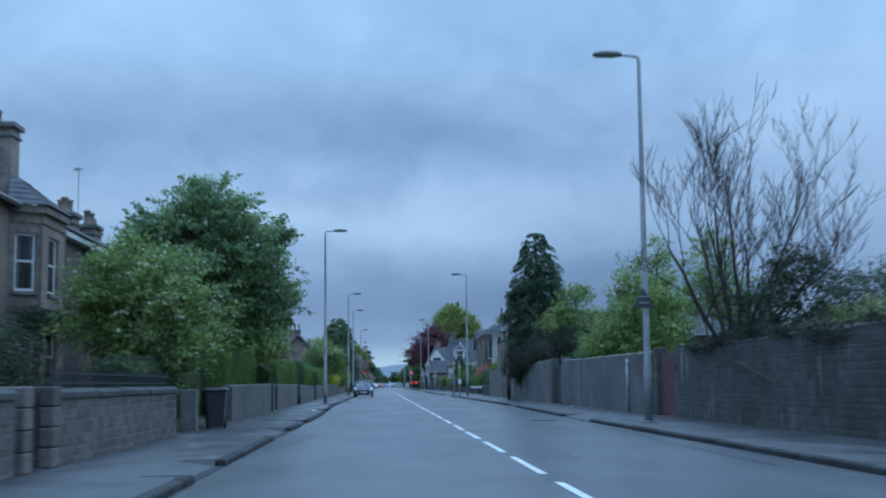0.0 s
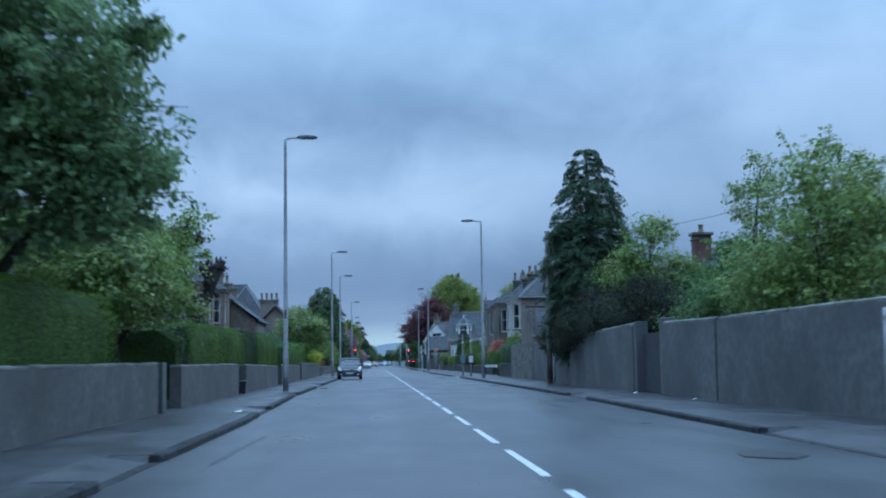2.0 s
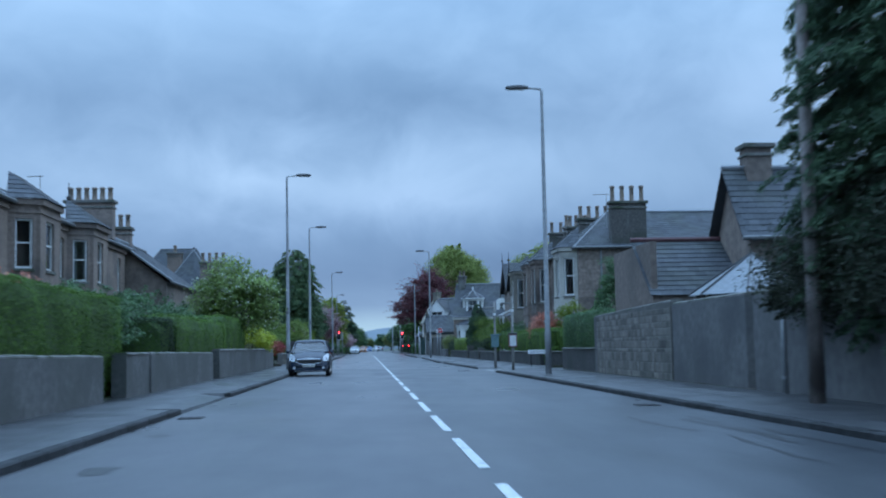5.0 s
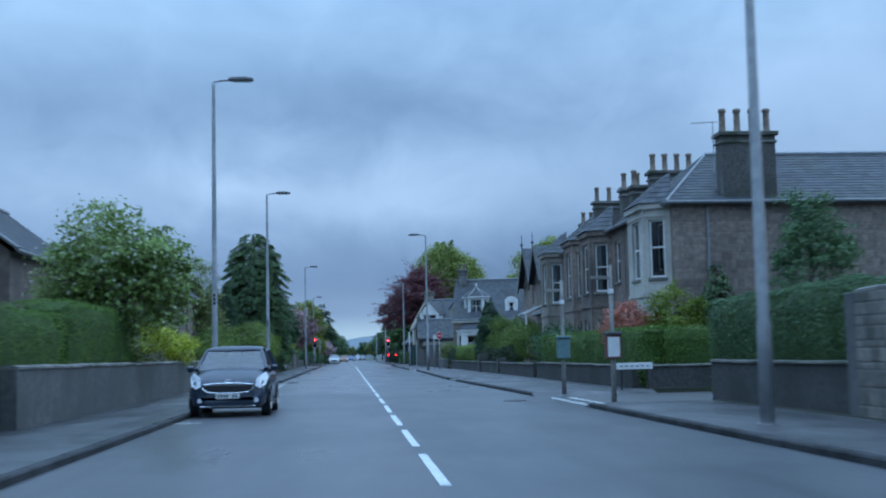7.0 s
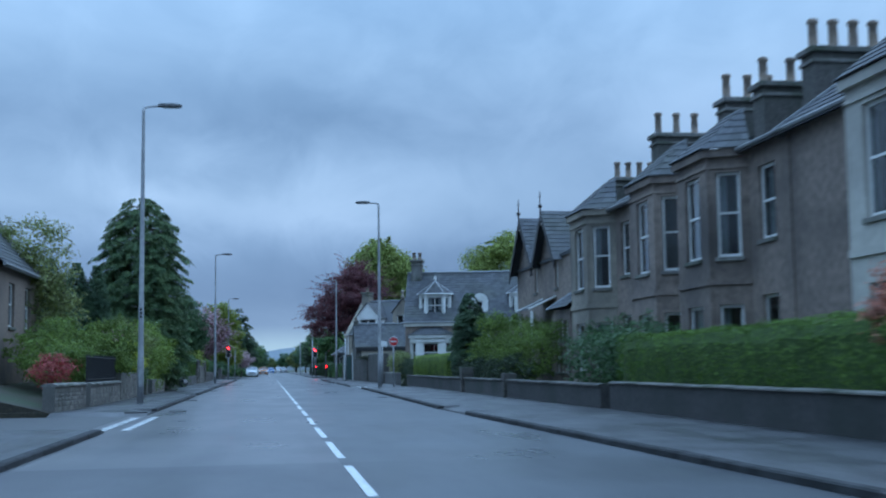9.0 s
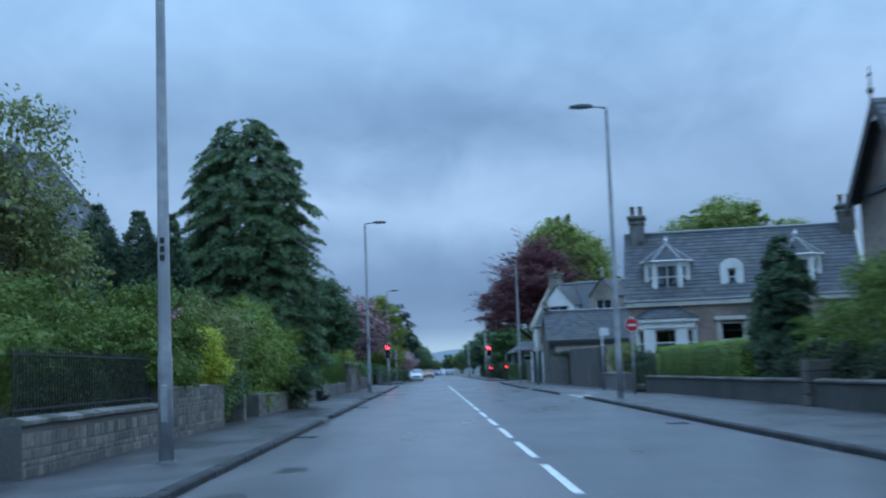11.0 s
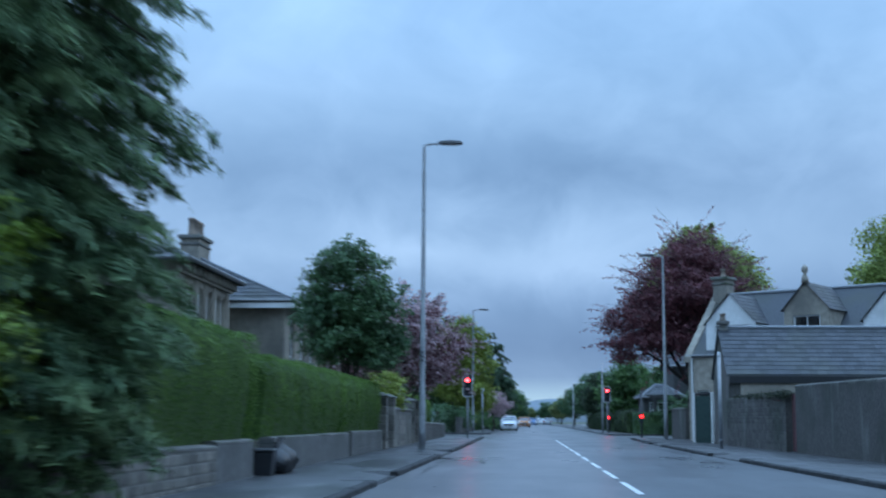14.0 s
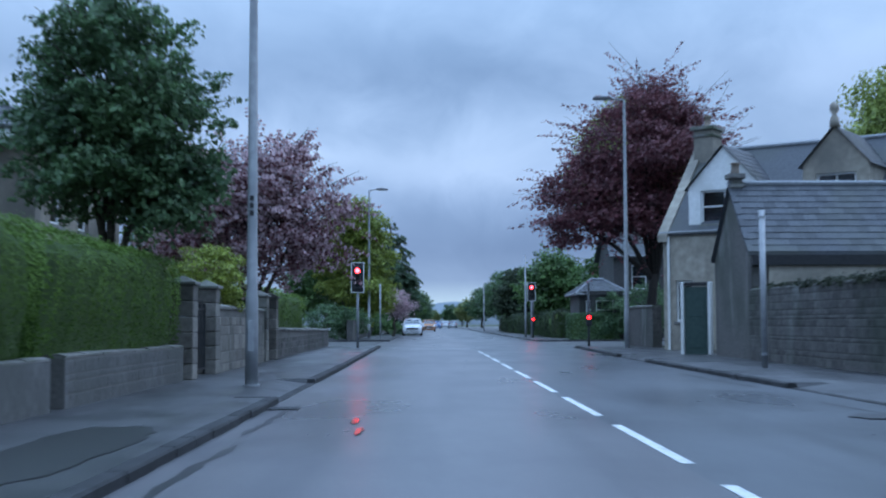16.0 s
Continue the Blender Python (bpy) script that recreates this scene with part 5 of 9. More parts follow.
# ---------- west side, from the start northwards ----------
LX = -4.78
garden_wall("garden_wall", (LX, 4.0), (LX, 16.6), 1.0, 1.0, 0.3, MORTAR, "low coursed stone garden wall with heavy coping", stones=RUBBLE_BROWN, seed=2, cope_h=0.14, cope_mat=RUBBLE_DARK, proud=0.005)
garden_wall("garden_wall", (LX, 18.6), (LX, 29.0), 1.0, 1.0, 0.3, MORTAR, "low coursed stone garden wall with heavy coping", stones=RUBBLE_BROWN, seed=3, cope_h=0.14, cope_mat=RUBBLE_DARK, proud=0.005)
garden_wall("garden_wall", (LX - 0.5, 29.2), (LX - 0.5, 31.6), 0.95, 0.95, 0.3, RENDERED, "recessed rendered wall beside a gateway", seed=4)
garden_wall("garden_wall", (LX, 39.6), (LX, 53.7), 1.1, 1.16, 0.3, RENDER_PALE, "low grey rendered garden wall", seed=5, cope_h=0.06, over=0.0)
garden_wall("garden_wall", (LX, 57.1), (LX, 70.6), 1.1, 1.12, 0.3, RENDER_PALE, "low grey rendered garden wall under a hedge", seed=6, cope_h=0.06, over=0.0)
garden_wall("garden_wall", (LX, 73.2), (LX, 89.0), 1.1, 1.0, 0.3, RENDER_PALE, "low grey rendered garden wall under a hedge", seed=7, cope_h=0.06, over=0.0)
garden_wall("garden_wall", (LX, 91.4), (LX, 94.4), 1.05, 1.05, 0.35, RENDER_PALE, "short stub of rendered wall at a driveway", seed=8, cope_h=0.06, over=0.02)
garden_wall("garden_wall", (LX, 94.9), (LX, 108.0), 1.05, 1.0, 0.3, RENDER_PALE, "low grey rendered garden wall", seed=9, cope_h=0.06, over=0.0)
garden_wall("garden_wall", (LX, 110.0), (LX, 137.5), 1.1, 1.1, 0.3, RENDER_PALE, "low grey rendered garden wall beside a parked car", seed=10, cope_h=0.08, over=0.03)
garden_wall("garden_wall", (LX - 0.3, 149.8), (LX, 153.8), 0.75, 0.75, 0.35, MORTAR, "low stone wall at a street corner", stones=RUBBLE_PALE, seed=11)
garden_wall("garden_wall", (LX, 154.8), (LX, 163.0), 0.72, 0.72, 0.35, MORTAR, "low stone wall carrying iron railings", stones=RUBBLE_PALE, seed=12)
garden_wall("garden_wall", (LX, 163.2), (LX, 170.3), 1.05, 1.05, 0.35, MORTAR, "squared rubble garden wall under shrubs", stones=RUBBLE_PALE, seed=13, cope_h=0.06, over=0.01)
garden_wall("garden_wall", (LX, 176.6), (LX, 192.8), 0.68, 0.6, 0.35, MORTAR, "low rubble garden wall under shrubs", stones=RUBBLE_PALE, seed=14, cope_h=0.06, over=0.01)
garden_wall("garden_wall", (LX, 192.9), (LX, 195.6), 0.66, 0.66, 0.3, RENDER_PALE, "low plain wall under a tall hedge", seed=15, cope_h=0.05, over=0.0)
garden_wall("garden_wall", (LX, 197.4), (LX, 208.0), 0.68, 0.66, 0.3, RENDER_PALE, "low plain wall under a tall hedge", seed=16, cope_h=0.05, over=0.0)
garden_wall("garden_wall", (LX, 208.6), (LX, 216.2), 0.68, 0.66, 0.3, MORTAR, "low stone wall under a tall hedge", stones=RENDER_PALE, proud=0.004, seed=17, cope_h=0.05, over=0.0)
garden_wall("garden_wall", (LX, 219.8), (LX, 227.6), 1.45, 1.45, 0.35, MORTAR, "squared stone wall between gate piers", stones=RUBBLE_PALE, seed=18, course=0.3)
garden_wall("garden_wall", (LX, 230.4), (LX, 250.5), 0.9, 0.75, 0.35, MORTAR, "stone wall running to the junction", stones=RUBBLE, seed=19)
for y, h in ((17.0, 1.15), (18.4, 1.15)):
    gate_pier(LX, y, h, 0.42, "squat stone gate pier beside an iron gate", RUBBLE_BROWN, cap=False)
gate_pier(LX, 31.9, 1.05, 0.4, "rendered gate pier next to a bin", RENDERED, cap=False)
gate_pier(LX, 53.98, 1.2, 0.5, "rounded rendered gate pier", RENDERED, cap=False)
for y in (173.6,):
    gate_pier(LX, y, 0.75, 0.42, "squared stone gate pier under a shrub", RUBBLE_PALE, cap=False)
for y in (216.9, 219.5, 227.9, 230.1):
    gate_pier(LX, y, 1.85, 0.5, "tall squared stone gate pier with a cap", RUBBLE_PALE, cap=True)


def iron_gate(x, y, w, h, label):
    t = thing("iron_gate", pose(x, y, 0.12, 0, 0, 90), label, "gate", "garden gates")
    part("gate_frame", Geo().box(0, 0.04, -0.02, 0.02, 0, h).box(w - 0.04, w, -0.02, 0.02, 0, h).box(0.04, w - 0.04, -0.018, 0.018, 0.1, 0.14).box(0.04, w - 0.04, -0.018, 0.018, h - 0.14, h - 0.1), IRON, t)
    n = int(w / 0.13)
    for i in range(1, n):
        part("bar", Geo().tube([(w * i / n, 0, 0.1), (w * i / n, 0, h + (0.06 if i % 2 else 0.0))], 0.012, 6), IRON, t)
    return t


iron_gate(LX, 17.25, 0.95, 1.05, "black iron garden gate, closed")
iron_gate(LX, 217.2, 2.05, 1.5, "black iron driveway gate between stone piers")
iron_gate(LX, 228.2, 1.65, 1.5, "black iron gate between stone piers")


def railings(x, y0, y1, z, h, label):
    t = thing("railing", pose(x, y0, z, 0, 0, 90), label, "railing")
    L = y1 - y0
    part("top_rail", Geo().box(0, L, -0.015, 0.015, h - 0.12, h - 0.09), IRON, t)
    part("bottom_rail", Geo().box(0, L, -0.015, 0.015, 0.08, 0.11), IRON, t)
    me = Geo().tube([(0, 0, 0), (0, 0, h - 0.08), (0, 0, h)], [0.011, 0.011, 0.003], 6).mesh("baluster")
    me.materials.append(IRON)
    for i in range(int(L / 0.14)):
        o = part("baluster", me, None, t)
        o.location = (0.07 + i * 0.14, 0, 0)
    return t


railings(LX, 154.9, 162.9, 0.9, 0.95, "black iron railings on a low stone wall")
railings(LX - 0.05, 19.0, 28.8, 1.2, 0.35, "low black iron railings along a wall top")

HL = "closely clipped green garden hedge behind a low wall"
for i, (y0, y1, z1, w) in enumerate(((41.6, 50.6, 2.62, 1.7), (61.4, 76.0, 2.55, 1.3), (82.6, 92.6, 2.55, 1.4), (102.2, 115.4, 2.38, 1.3), (116.0, 124.0, 2.72, 1.4))):
    hedge("hedge", -5.0 - w, -4.98, y0, y1, 0.12, z1, HL, seed=20 + i, group="street hedges", dens=330 if y0 < 90 else 200, leaf=0.06)
# darker leaf colour here paints the shade on faces turned from the light
for y0, y1, z1 in ((60.3, 61.3, 2.4), (100.9, 102.0, 2.25)):
    hedge("hedge", -9.0, -5.1, y0, y1, 0.12, z1, "hedge running back beside a driveway, leaves darkened as shade", LEAF_IVY, seed=int(y0), group="street hedges", dens=300, leaf=0.06, rough=0.1)
# the shaded side of this block is put into its dark leaf colour
hedge("hedge", -6.5, -5.08, 76.3, 82.3, 0.12, 2.7, "overgrown block of hedge above a low wall, leaves darkened as shade", LEAF_IVY, seed=33, group="street hedges", dens=300, leaf=0.065, rough=0.14)
for i, (y0, y1, z1) in enumerate(((188.8, 196.0, 2.75), (197.6, 207.8, 2.45), (208.3, 216.2, 2.42))):
    hedge("hedge", -6.3, -4.72, y0, y1, 0.75, z1, "tall square-clipped green hedge over a low wall", seed=40 + i, group="street hedges", dens=420, leaf=0.052)
hedge("hedge", -6.3, -4.95, 231.0, 243.0, 0.6, 2.3, "clipped hedge above a stone wall", seed=44, group="street hedges", dens=120)

bush("garden_shrub", -6.4, 22.6, [(0, -1.0, 1.4, 0.7, 1.5, 0.95), (0.0, 0.6, 1.0, 0.6, 0.8, 0.7), (-0.6, -0.6, 1.6, 0.6, 1.0, 0.7)], "dark evergreen shrubs behind a low wall", LEAF_IVY, 9000, 0.07, 30, gaps=0.15)
bush("wall_climber", -9.6, 36.4, [(0, y, 2.95 + 0.1 * (i % 2), 0.22, 0.8, 0.3) for i, y in enumerate((-1.6, -0.6, 0.4, 1.4, 2.4, 3.2))], "dark climbing plant trained across a bay", LEAF_IVY, 5000, 0.08, 29, category="climbing plant")
hedge("hedge", -6.8, -5.65, 29.8, 41.2, 0.12, 1.85, "low dark green hedge beneath a hawthorn", LEAF_IVY, seed=19, group="street hedges", dens=260, leaf=0.06, rough=0.12)
tree("hawthorn_tree", -6.55, 34.6, [(0.0, 0, 4.10, 1.2, 1.5, 1.05), (-0.9, 0.2, 3.60, 0.9, 1.3, 0.8), (1.0, -0.3, 3.40, 1.0, 1.3, 1.0), (0.3, 0.3, 2.70, 1.7, 1.6, 0.8), (-1.1, 0, 2.70, 0.8, 1.0, 0.7), (1.6, -0.4, 2.40, 0.75, 1.1, 0.6), (0.2, -0.2, 1.90, 1.3, 1.2, 0.6)],
     "light green hawthorn tree flecked with white blossom", LEAF_HAWTHORN, 26000, 0.12, 0.15, 1.6, 3, gaps=0.4, clump=24, spread=0.17, fronds=(260, 1.0, 0.12), extra=(PETAL_WHITE, 1600, 0.1, "small creamy white flowers"))
tree("sycamore_tree", -6.1, 44.6, [(-0.2, 0, 6.8, 1.9, 2.0, 1.6), (-1.7, 0.2, 6.1, 1.4, 1.7, 1.4), (1.4, -0.2, 5.8, 1.5, 1.7, 1.5), (0.0, 0.2, 4.6, 2.5, 2.1, 1.5), (2.1, -0.3, 4.1, 0.9, 1.1, 1.0), (-2.1, 0, 4.4, 1.2, 1.3, 1.1), (0.2, -0.4, 7.7, 1.1, 1.0, 0.7), (-1.2, 0, 3.4, 1.6, 1.5, 0.8)],
     "large dense green sycamore tree in a garden", LEAF_SYC, 62000, 0.15, 0.28, 2.2, 5, gaps=0.46, clump=16, spread=0.22, inner=0.5, fronds=(420, 0.9, 0.35))
tree("garden_tree", -6.4, 58.2, [(0, 0, 4.2, 1.4, 1.4, 1.0), (-1.4, 0.3, 3.8, 1.2, 1.2, 1.0), (1.2, -0.3, 3.9, 1.0, 1.1, 0.9), (0.2, 0, 3.0, 1.8, 1.4, 0.8), (1.8, -0.3, 4.9, 0.5, 0.6, 0.3)],
     "loose light green garden tree over a hedge", LEAF_LIGHT, 12000, 0.15, 0.14, 1.8, 7, gaps=0.32)
tree("garden_tree", -6.4, 52.5, [(0, 0, 3.5, 1.7, 1.8, 1.2), (1.2, -0.4, 2.9, 1.1, 1.5, 0.9), (0.6, 1.6, 4.0, 1.2, 1.4, 0.9)], "leafy yellow-green garden tree", LEAF_LIGHT, 14000, 0.14, 0.12, 1.4, 8)


def pollard(x, y):
    """A heavily cut-back tree: thick stump, knuckled arms with tufts of twigs."""
    t = thing("pollarded_tree", pose(x, y, 0.1), "pollarded tree with knobbly arms and purple tufts", "tree")
    rng = np.random.RandomState(9)
    g = Geo()
    g.tube([(0, 0, -0.1), (0, 0, 1.5), (0.02, 0, 2.7), (-0.02, 0, 3.3)], [0.42, 0.32, 0.31, 0.4], 14)
    arms = [((0.0, 0, 3.0), (0.4, 0.1, 3.5), (0.5, 0.1, 3.9), (0.78, 0.1, 4.55), 0.2), ((0.42, 0.1, 3.6), (0.45, 0.0, 4.0), (0.4, 0.0, 4.25), (0.3, 0.0, 4.5), 0.17), ((-0.05, 0, 3.1), (-0.5, -0.1, 3.9), (-0.55, -0.1, 4.7), (-0.5, -0.15, 5.8), 0.25),
            ((-0.52, -0.1, 4.9), (-0.25, -0.2, 5.3), (-0.1, -0.2, 5.6), (0.15, -0.25, 5.5), 0.12), ((-0.4, 0, 3.8), (-0.9, 0.2, 4.3), (-1.05, 0.2, 4.8), (-1.05, 0.25, 5.4), 0.2),
            ((-0.8, 0.1, 4.1), (-1.5, 0.1, 4.7), (-1.6, 0.0, 5.5), (-1.4, 0.0, 6.1), 0.2)]
    Ps = []
    for a0, a1, a2, tip, r in arms:
        g.tube([Vector(q) for q in (a0, a1, a2, tip)], [r, r * 0.95, r * 0.9, r], 10)
        p = Vector(tip)
        g.tube([p - Vector((0, 0, 0.15)), p, p + Vector((0, 0, 0.14))], [r * 0.9, r * 1.25, r * 0.5], 9)
        for _ in range(9):
            d = Vector(rng.normal(0, 1, 3)).normalized()
            k = p + d * r * 1.1
            g.tube([p, k, k + d * 0.1 + Vector((0, 0, 0.08))], [r * 0.4, r * 0.3, 0.03], 6)
        way = [Vector(q) for q in (a0, a1, a2, tip)]
        for _ in range(22):
            k = rng.randint(1, 3)
            c = way[k].lerp(way[k + 1], rng.uniform(0, 1)) + Vector(rng.normal(0, r * 0.55, 3))
            d = (c - way[k].lerp(way[k + 1], 0.5)).normalized()
            w = r * rng.uniform(0.3, 0.6)
            g.tube([c - d * w, c - d * w * 0.4, c + d * w * 0.5, c + d * w], [w * 0.4, w, w * 0.85, w * 0.25], 7)
            if rng.uniform() < 0.5:
                g.tube([c, c + d * w * 1.8 + Vector((0, 0, 0.06)), c + d * w * 2.4 + Vector((0, 0, 0.16))], [w * 0.4, w * 0.3, 0.012], 5)
        Ps.append(np.array(p) + rng.normal(0, r * 0.7, (160, 3)))
        u = rng.uniform(0, 1, (120, 1))
        Ps.append(np.array(a1) * (1 - u) + np.array(tip) * u + rng.normal(0, r * 0.75, (120, 3)))
    part("trunk", g, TWIG, t, smooth=True)
    P = np.vstack(Ps)
    leaf_cards("crown", P, rng.normal(0, 1, P.shape), 0.1, 0.5, LEAF_PLUM, rng, t)


pollard(-5.8, 67.7)
bush("garden_shrub", -6.9, 98.0, [(0, 0, 2.1, 1.0, 3.0, 0.9), (0.2, 3.5, 2.0, 1.0, 2.5, 0.8), (-1.0, 1.0, 2.4, 1.0, 2.0, 0.8)], "dark rambling garden shrubs behind a hedge", LEAF_DARK, 7000, 0.13, 31)
bush("garden_shrub", -7.0, 107.0, [(0, 0, 2.2, 1.2, 2.6, 1.0), (0.6, 3.0, 2.0, 1.0, 2.0, 0.9)], "dark evergreen garden shrubs", LEAF_DARK, 6000, 0.13, 32)
bush("azalea", -7.2, 91.0, [(0, 0, 2.3, 0.7, 0.8, 0.7)], "coral pink azalea above a hedge", PETAL_CORAL, 1600, 0.1, 33)
tree("rowan_tree", -5.5, 123.6, [(0, 0, 4.2, 1.5, 1.6, 1.3), (-1.2, 0.2, 3.7, 1.1, 1.3, 1.0), (1.1, -0.2, 3.7, 1.1, 1.3, 1.1), (0.2, 0, 2.8, 1.8, 1.6, 0.9)],
     "rounded light green tree with white blossom", LEAF_LIGHT, 12000, 0.16, 0.14, 1.5, 11, extra=(PETAL_WHITE, 1100, 0.12, "white blossom heads"), gaps=0.08)
bush("golden_shrub", -4.8, 131.2, [(0, 0, 1.75, 0.45, 0.7, 0.5), (0.2, 0.6, 1.5, 0.4, 0.6, 0.5), (-0.5, -0.8, 2.1, 0.5, 0.7, 0.5)], "golden yellow shrub over a wall", LEAF_GOLD, 2600, 0.1, 34)
bush("garden_shrub", -6.2, 134.5, [(0, 0, 1.6, 1.1, 2.2, 1.2), (-0.8, -2.0, 1.8, 1.0, 1.6, 1.2)], "dense olive-green shrub at a street corner", LEAF_OLIVE, 6000, 0.13, 35)
# beyond the side street
bush("red_shrub", -5.5, 153.0, [(0, 0, 1.2, 0.45, 0.7, 0.5)], "red-flowered shrub at a wall end", PETAL_RED, 1400, 0.09, 36)
tree("tall_garden_tree", -8.6, 164.5, [(0, 0, 6.2, 1.2, 1.5, 1.2), (-1.5, 0.3, 5.6, 1.3, 1.5, 1.3), (1.0, -0.3, 5.2, 1.1, 1.3, 1.1), (-0.3, 0, 4.2, 2.0, 2.0, 1.2), (1.0, 0, 3.6, 1.3, 1.6, 1.0), (-2.0, 0, 3.4, 1.6, 1.8, 1.3)], "tall loose light green garden tree above railings", LEAF_OLIVE, 17000, 0.13, 0.16, 2.4, 37, gaps=0.45, fronds=(160, 0.7, 0.4))
tree("garden_tree", -10.9, 169.0, [(0, 0, 4.8, 1.4, 1.9, 1.3), (0.2, 2.6, 4.2, 1.4, 1.6, 1.3), (0.3, -2.4, 3.9, 1.5, 1.8, 1.2), (0.2, 0.0, 2.8, 1.6, 2.8, 1.2)], "dense olive-green garden tree behind railings", LEAF_OLIVE, 20000, 0.13, 0.14, 1.5, 38, gaps=0.25)
bush("garden_shrub", -6.7, 158.6, [(0, 0, 1.9, 1.2, 1.9, 1.0), (0.4, 2.6, 1.8, 1.2, 1.6, 1.1), (0.6, -2.2, 1.5, 1.0, 1.6, 0.9)], "dense dull green shrub above railings", LEAF_SHADE, 14000, 0.11, 47, gaps=0.2)
bush("garden_shrub", -6.6, 166.4, [(0, 0, 1.6, 0.9, 1.6, 1.0), (-0.9, 0.8, 2.4, 1.1, 1.7, 1.1)], "dark green shrub tumbling over a wall", LEAF_DARK, 8000, 0.12, 39)
bush("brown_shrub", -5.05, 164.9, [(0, 0, 2.35, 0.75, 1.2, 1.0), (-0.2, -1.6, 1.8, 0.8, 1.2, 0.9), (0.2, 0.8, 1.6, 0.6, 0.9, 0.8)], "dense brownish-green shrub over iron railings", LEAF_SHADE, 11000, 0.1, 46)
bush("pink_rhododendron", -5.5, 167.6, [(0, 0, 2.75, 0.22, 0.25, 0.2)], "small magenta rhododendron bloom above a shrub", PETAL_MAGENTA, 260, 0.09, 49)
bush("golden_shrub", -5.25, 168.9, [(0.1, 0.1, 1.8, 0.72, 0.95, 0.8), (0.2, 0.6, 1.6, 0.65, 0.9, 0.8), (-0.4, -0.1, 2.0, 0.6, 0.8, 0.65)], "bright golden-yellow rounded shrub over a wall", LEAF_GOLD, 13000, 0.07, 41, spread=0.1)
bush("garden_shrub", -5.3, 171.0, [(0, 0, 1.1, 0.6, 0.7, 1.0), (0, 0.9, 0.9, 0.5, 0.6, 0.8)], "green shrub beneath golden leaves", LEAF_MID, 3500, 0.1, 42)
bush("garden_shrub", -5.25, 172.4, [(0, 0, 1.5, 0.75, 0.95, 1.4), (-0.6, 0.3, 2.5, 0.8, 0.9, 0.9), (0.3, 0, 2.5, 0.7, 0.8, 0.7)], "upright olive-green shrub at a gateway", LEAF_OLIVE, 12000, 0.09, 43)
# added shrub: its dark leaves stand in for the darkness of the opening
bush("garden_shrub", -5.35, 175.1, [(0, 0, 0.9, 0.5, 1.2, 0.9), (-0.3, 0.4, 1.9, 0.6, 1.0, 0.8), (0.1, -1.6, 1.0, 0.5, 0.8, 0.9)], "dark green shrub added to darken a gateway", LEAF_DARK, 9000, 0.09, 149)
bush("garden_shrub", -5.3, 179.4, [(0, -0.6, 1.6, 0.95, 1.8, 1.5), (-0.1, 0.2, 2.9, 0.95, 1.4, 1.0), (0.3, 2.2, 1.9, 0.9, 1.5, 1.3), (0.5, 4.0, 2.0, 0.8, 1.5, 1.2), (0.4, 0.8, 2.2, 0.9, 1.5, 1.1)], "fresh green rounded shrub over a low wall", LEAF_LAUREL, 26000, 0.085, 44)
bush("garden_shrub", -6.6, 177.2, [(0, 0, 1.7, 0.9, 1.4, 1.6), (-0.5, 0.4, 2.6, 0.8, 1.1, 0.95), (0.3, -1.0, 2.0, 0.7, 1.0, 1.0)], "olive-green shrub between yews and a wall", LEAF_OLIVE, 14000, 0.09, 48)
bush("garden_shrub", -5.9, 187.0, [(0, 0, 1.9, 0.9, 1.6, 1.1), (0.3, -2.0, 1.4, 0.7, 1.2, 0.9)], "dark shrub beside a conifer", LEAF_IVY, 6000, 0.13, 45)
for i, (x, y, h, r) in enumerate(((-7.65, 178.5, 6.6, 0.74), (-8.7, 178.6, 6.75, 0.88), (-10.05, 178.5, 7.0, 1.1), (-11.6, 178.3, 6.9, 1.05))):
    conifer("columnar_yew", x, y, [(0.4, r), (h * 0.3, r * 1.1), (h * 0.6, r * 0.95), (h * 0.78, r * 0.74), (h * 0.9, r * 0.46), (h, r * 0.1)], "columnar dark green garden yew", LEAF_YEW, n=85000, spray=0.12, r0=0.12, seed=50 + i, tiers=18, aspect=0.24, rag=0.08, boughs=2200, loose=2.0, hang=-1.2, fan=(10, 0.6))
conifer("cypress", -5.85, 185.2, [(0.5, 1.8), (1.2, 2.1), (2.2, 2.6), (4.8, 2.65), (6.2, 2.6), (7.2, 2.5), (8.3, 2.4), (9.3, 2.2), (10.2, 1.8), (10.8, 1.35), (11.2, 0.8)], "huge shaggy dark green cypress overhanging the footway", n=300000, spray=0.19, r0=0.36, seed=55, tiers=20, loose=0.2, hang=0.95, fan=(40, 0.72), aspect=0.16, rag=0.1, boughs=1300, lean=(-0.3, 0))
tree("holly_tree", -5.6, 215.0, [(0.0, 0, 5.5, 1.25, 1.3, 1.4), (-0.75, 0.1, 4.8, 1.0, 1.2, 1.1), (0.85, -0.1, 4.6, 0.95, 1.1, 1.1), (-0.2, 0, 3.6, 1.4, 1.4, 0.7), (0.9, 0, 3.6, 0.85, 1.0, 0.7), (0.0, 0, 6.6, 0.75, 0.8, 0.6)],
     "dense dark glossy-leaved holly tree", LEAF_DARK, 26000, 0.14, 0.16, 2.4, 57, gaps=0.5, clump=22, spread=0.2, fronds=(200, 0.8, 0.3))
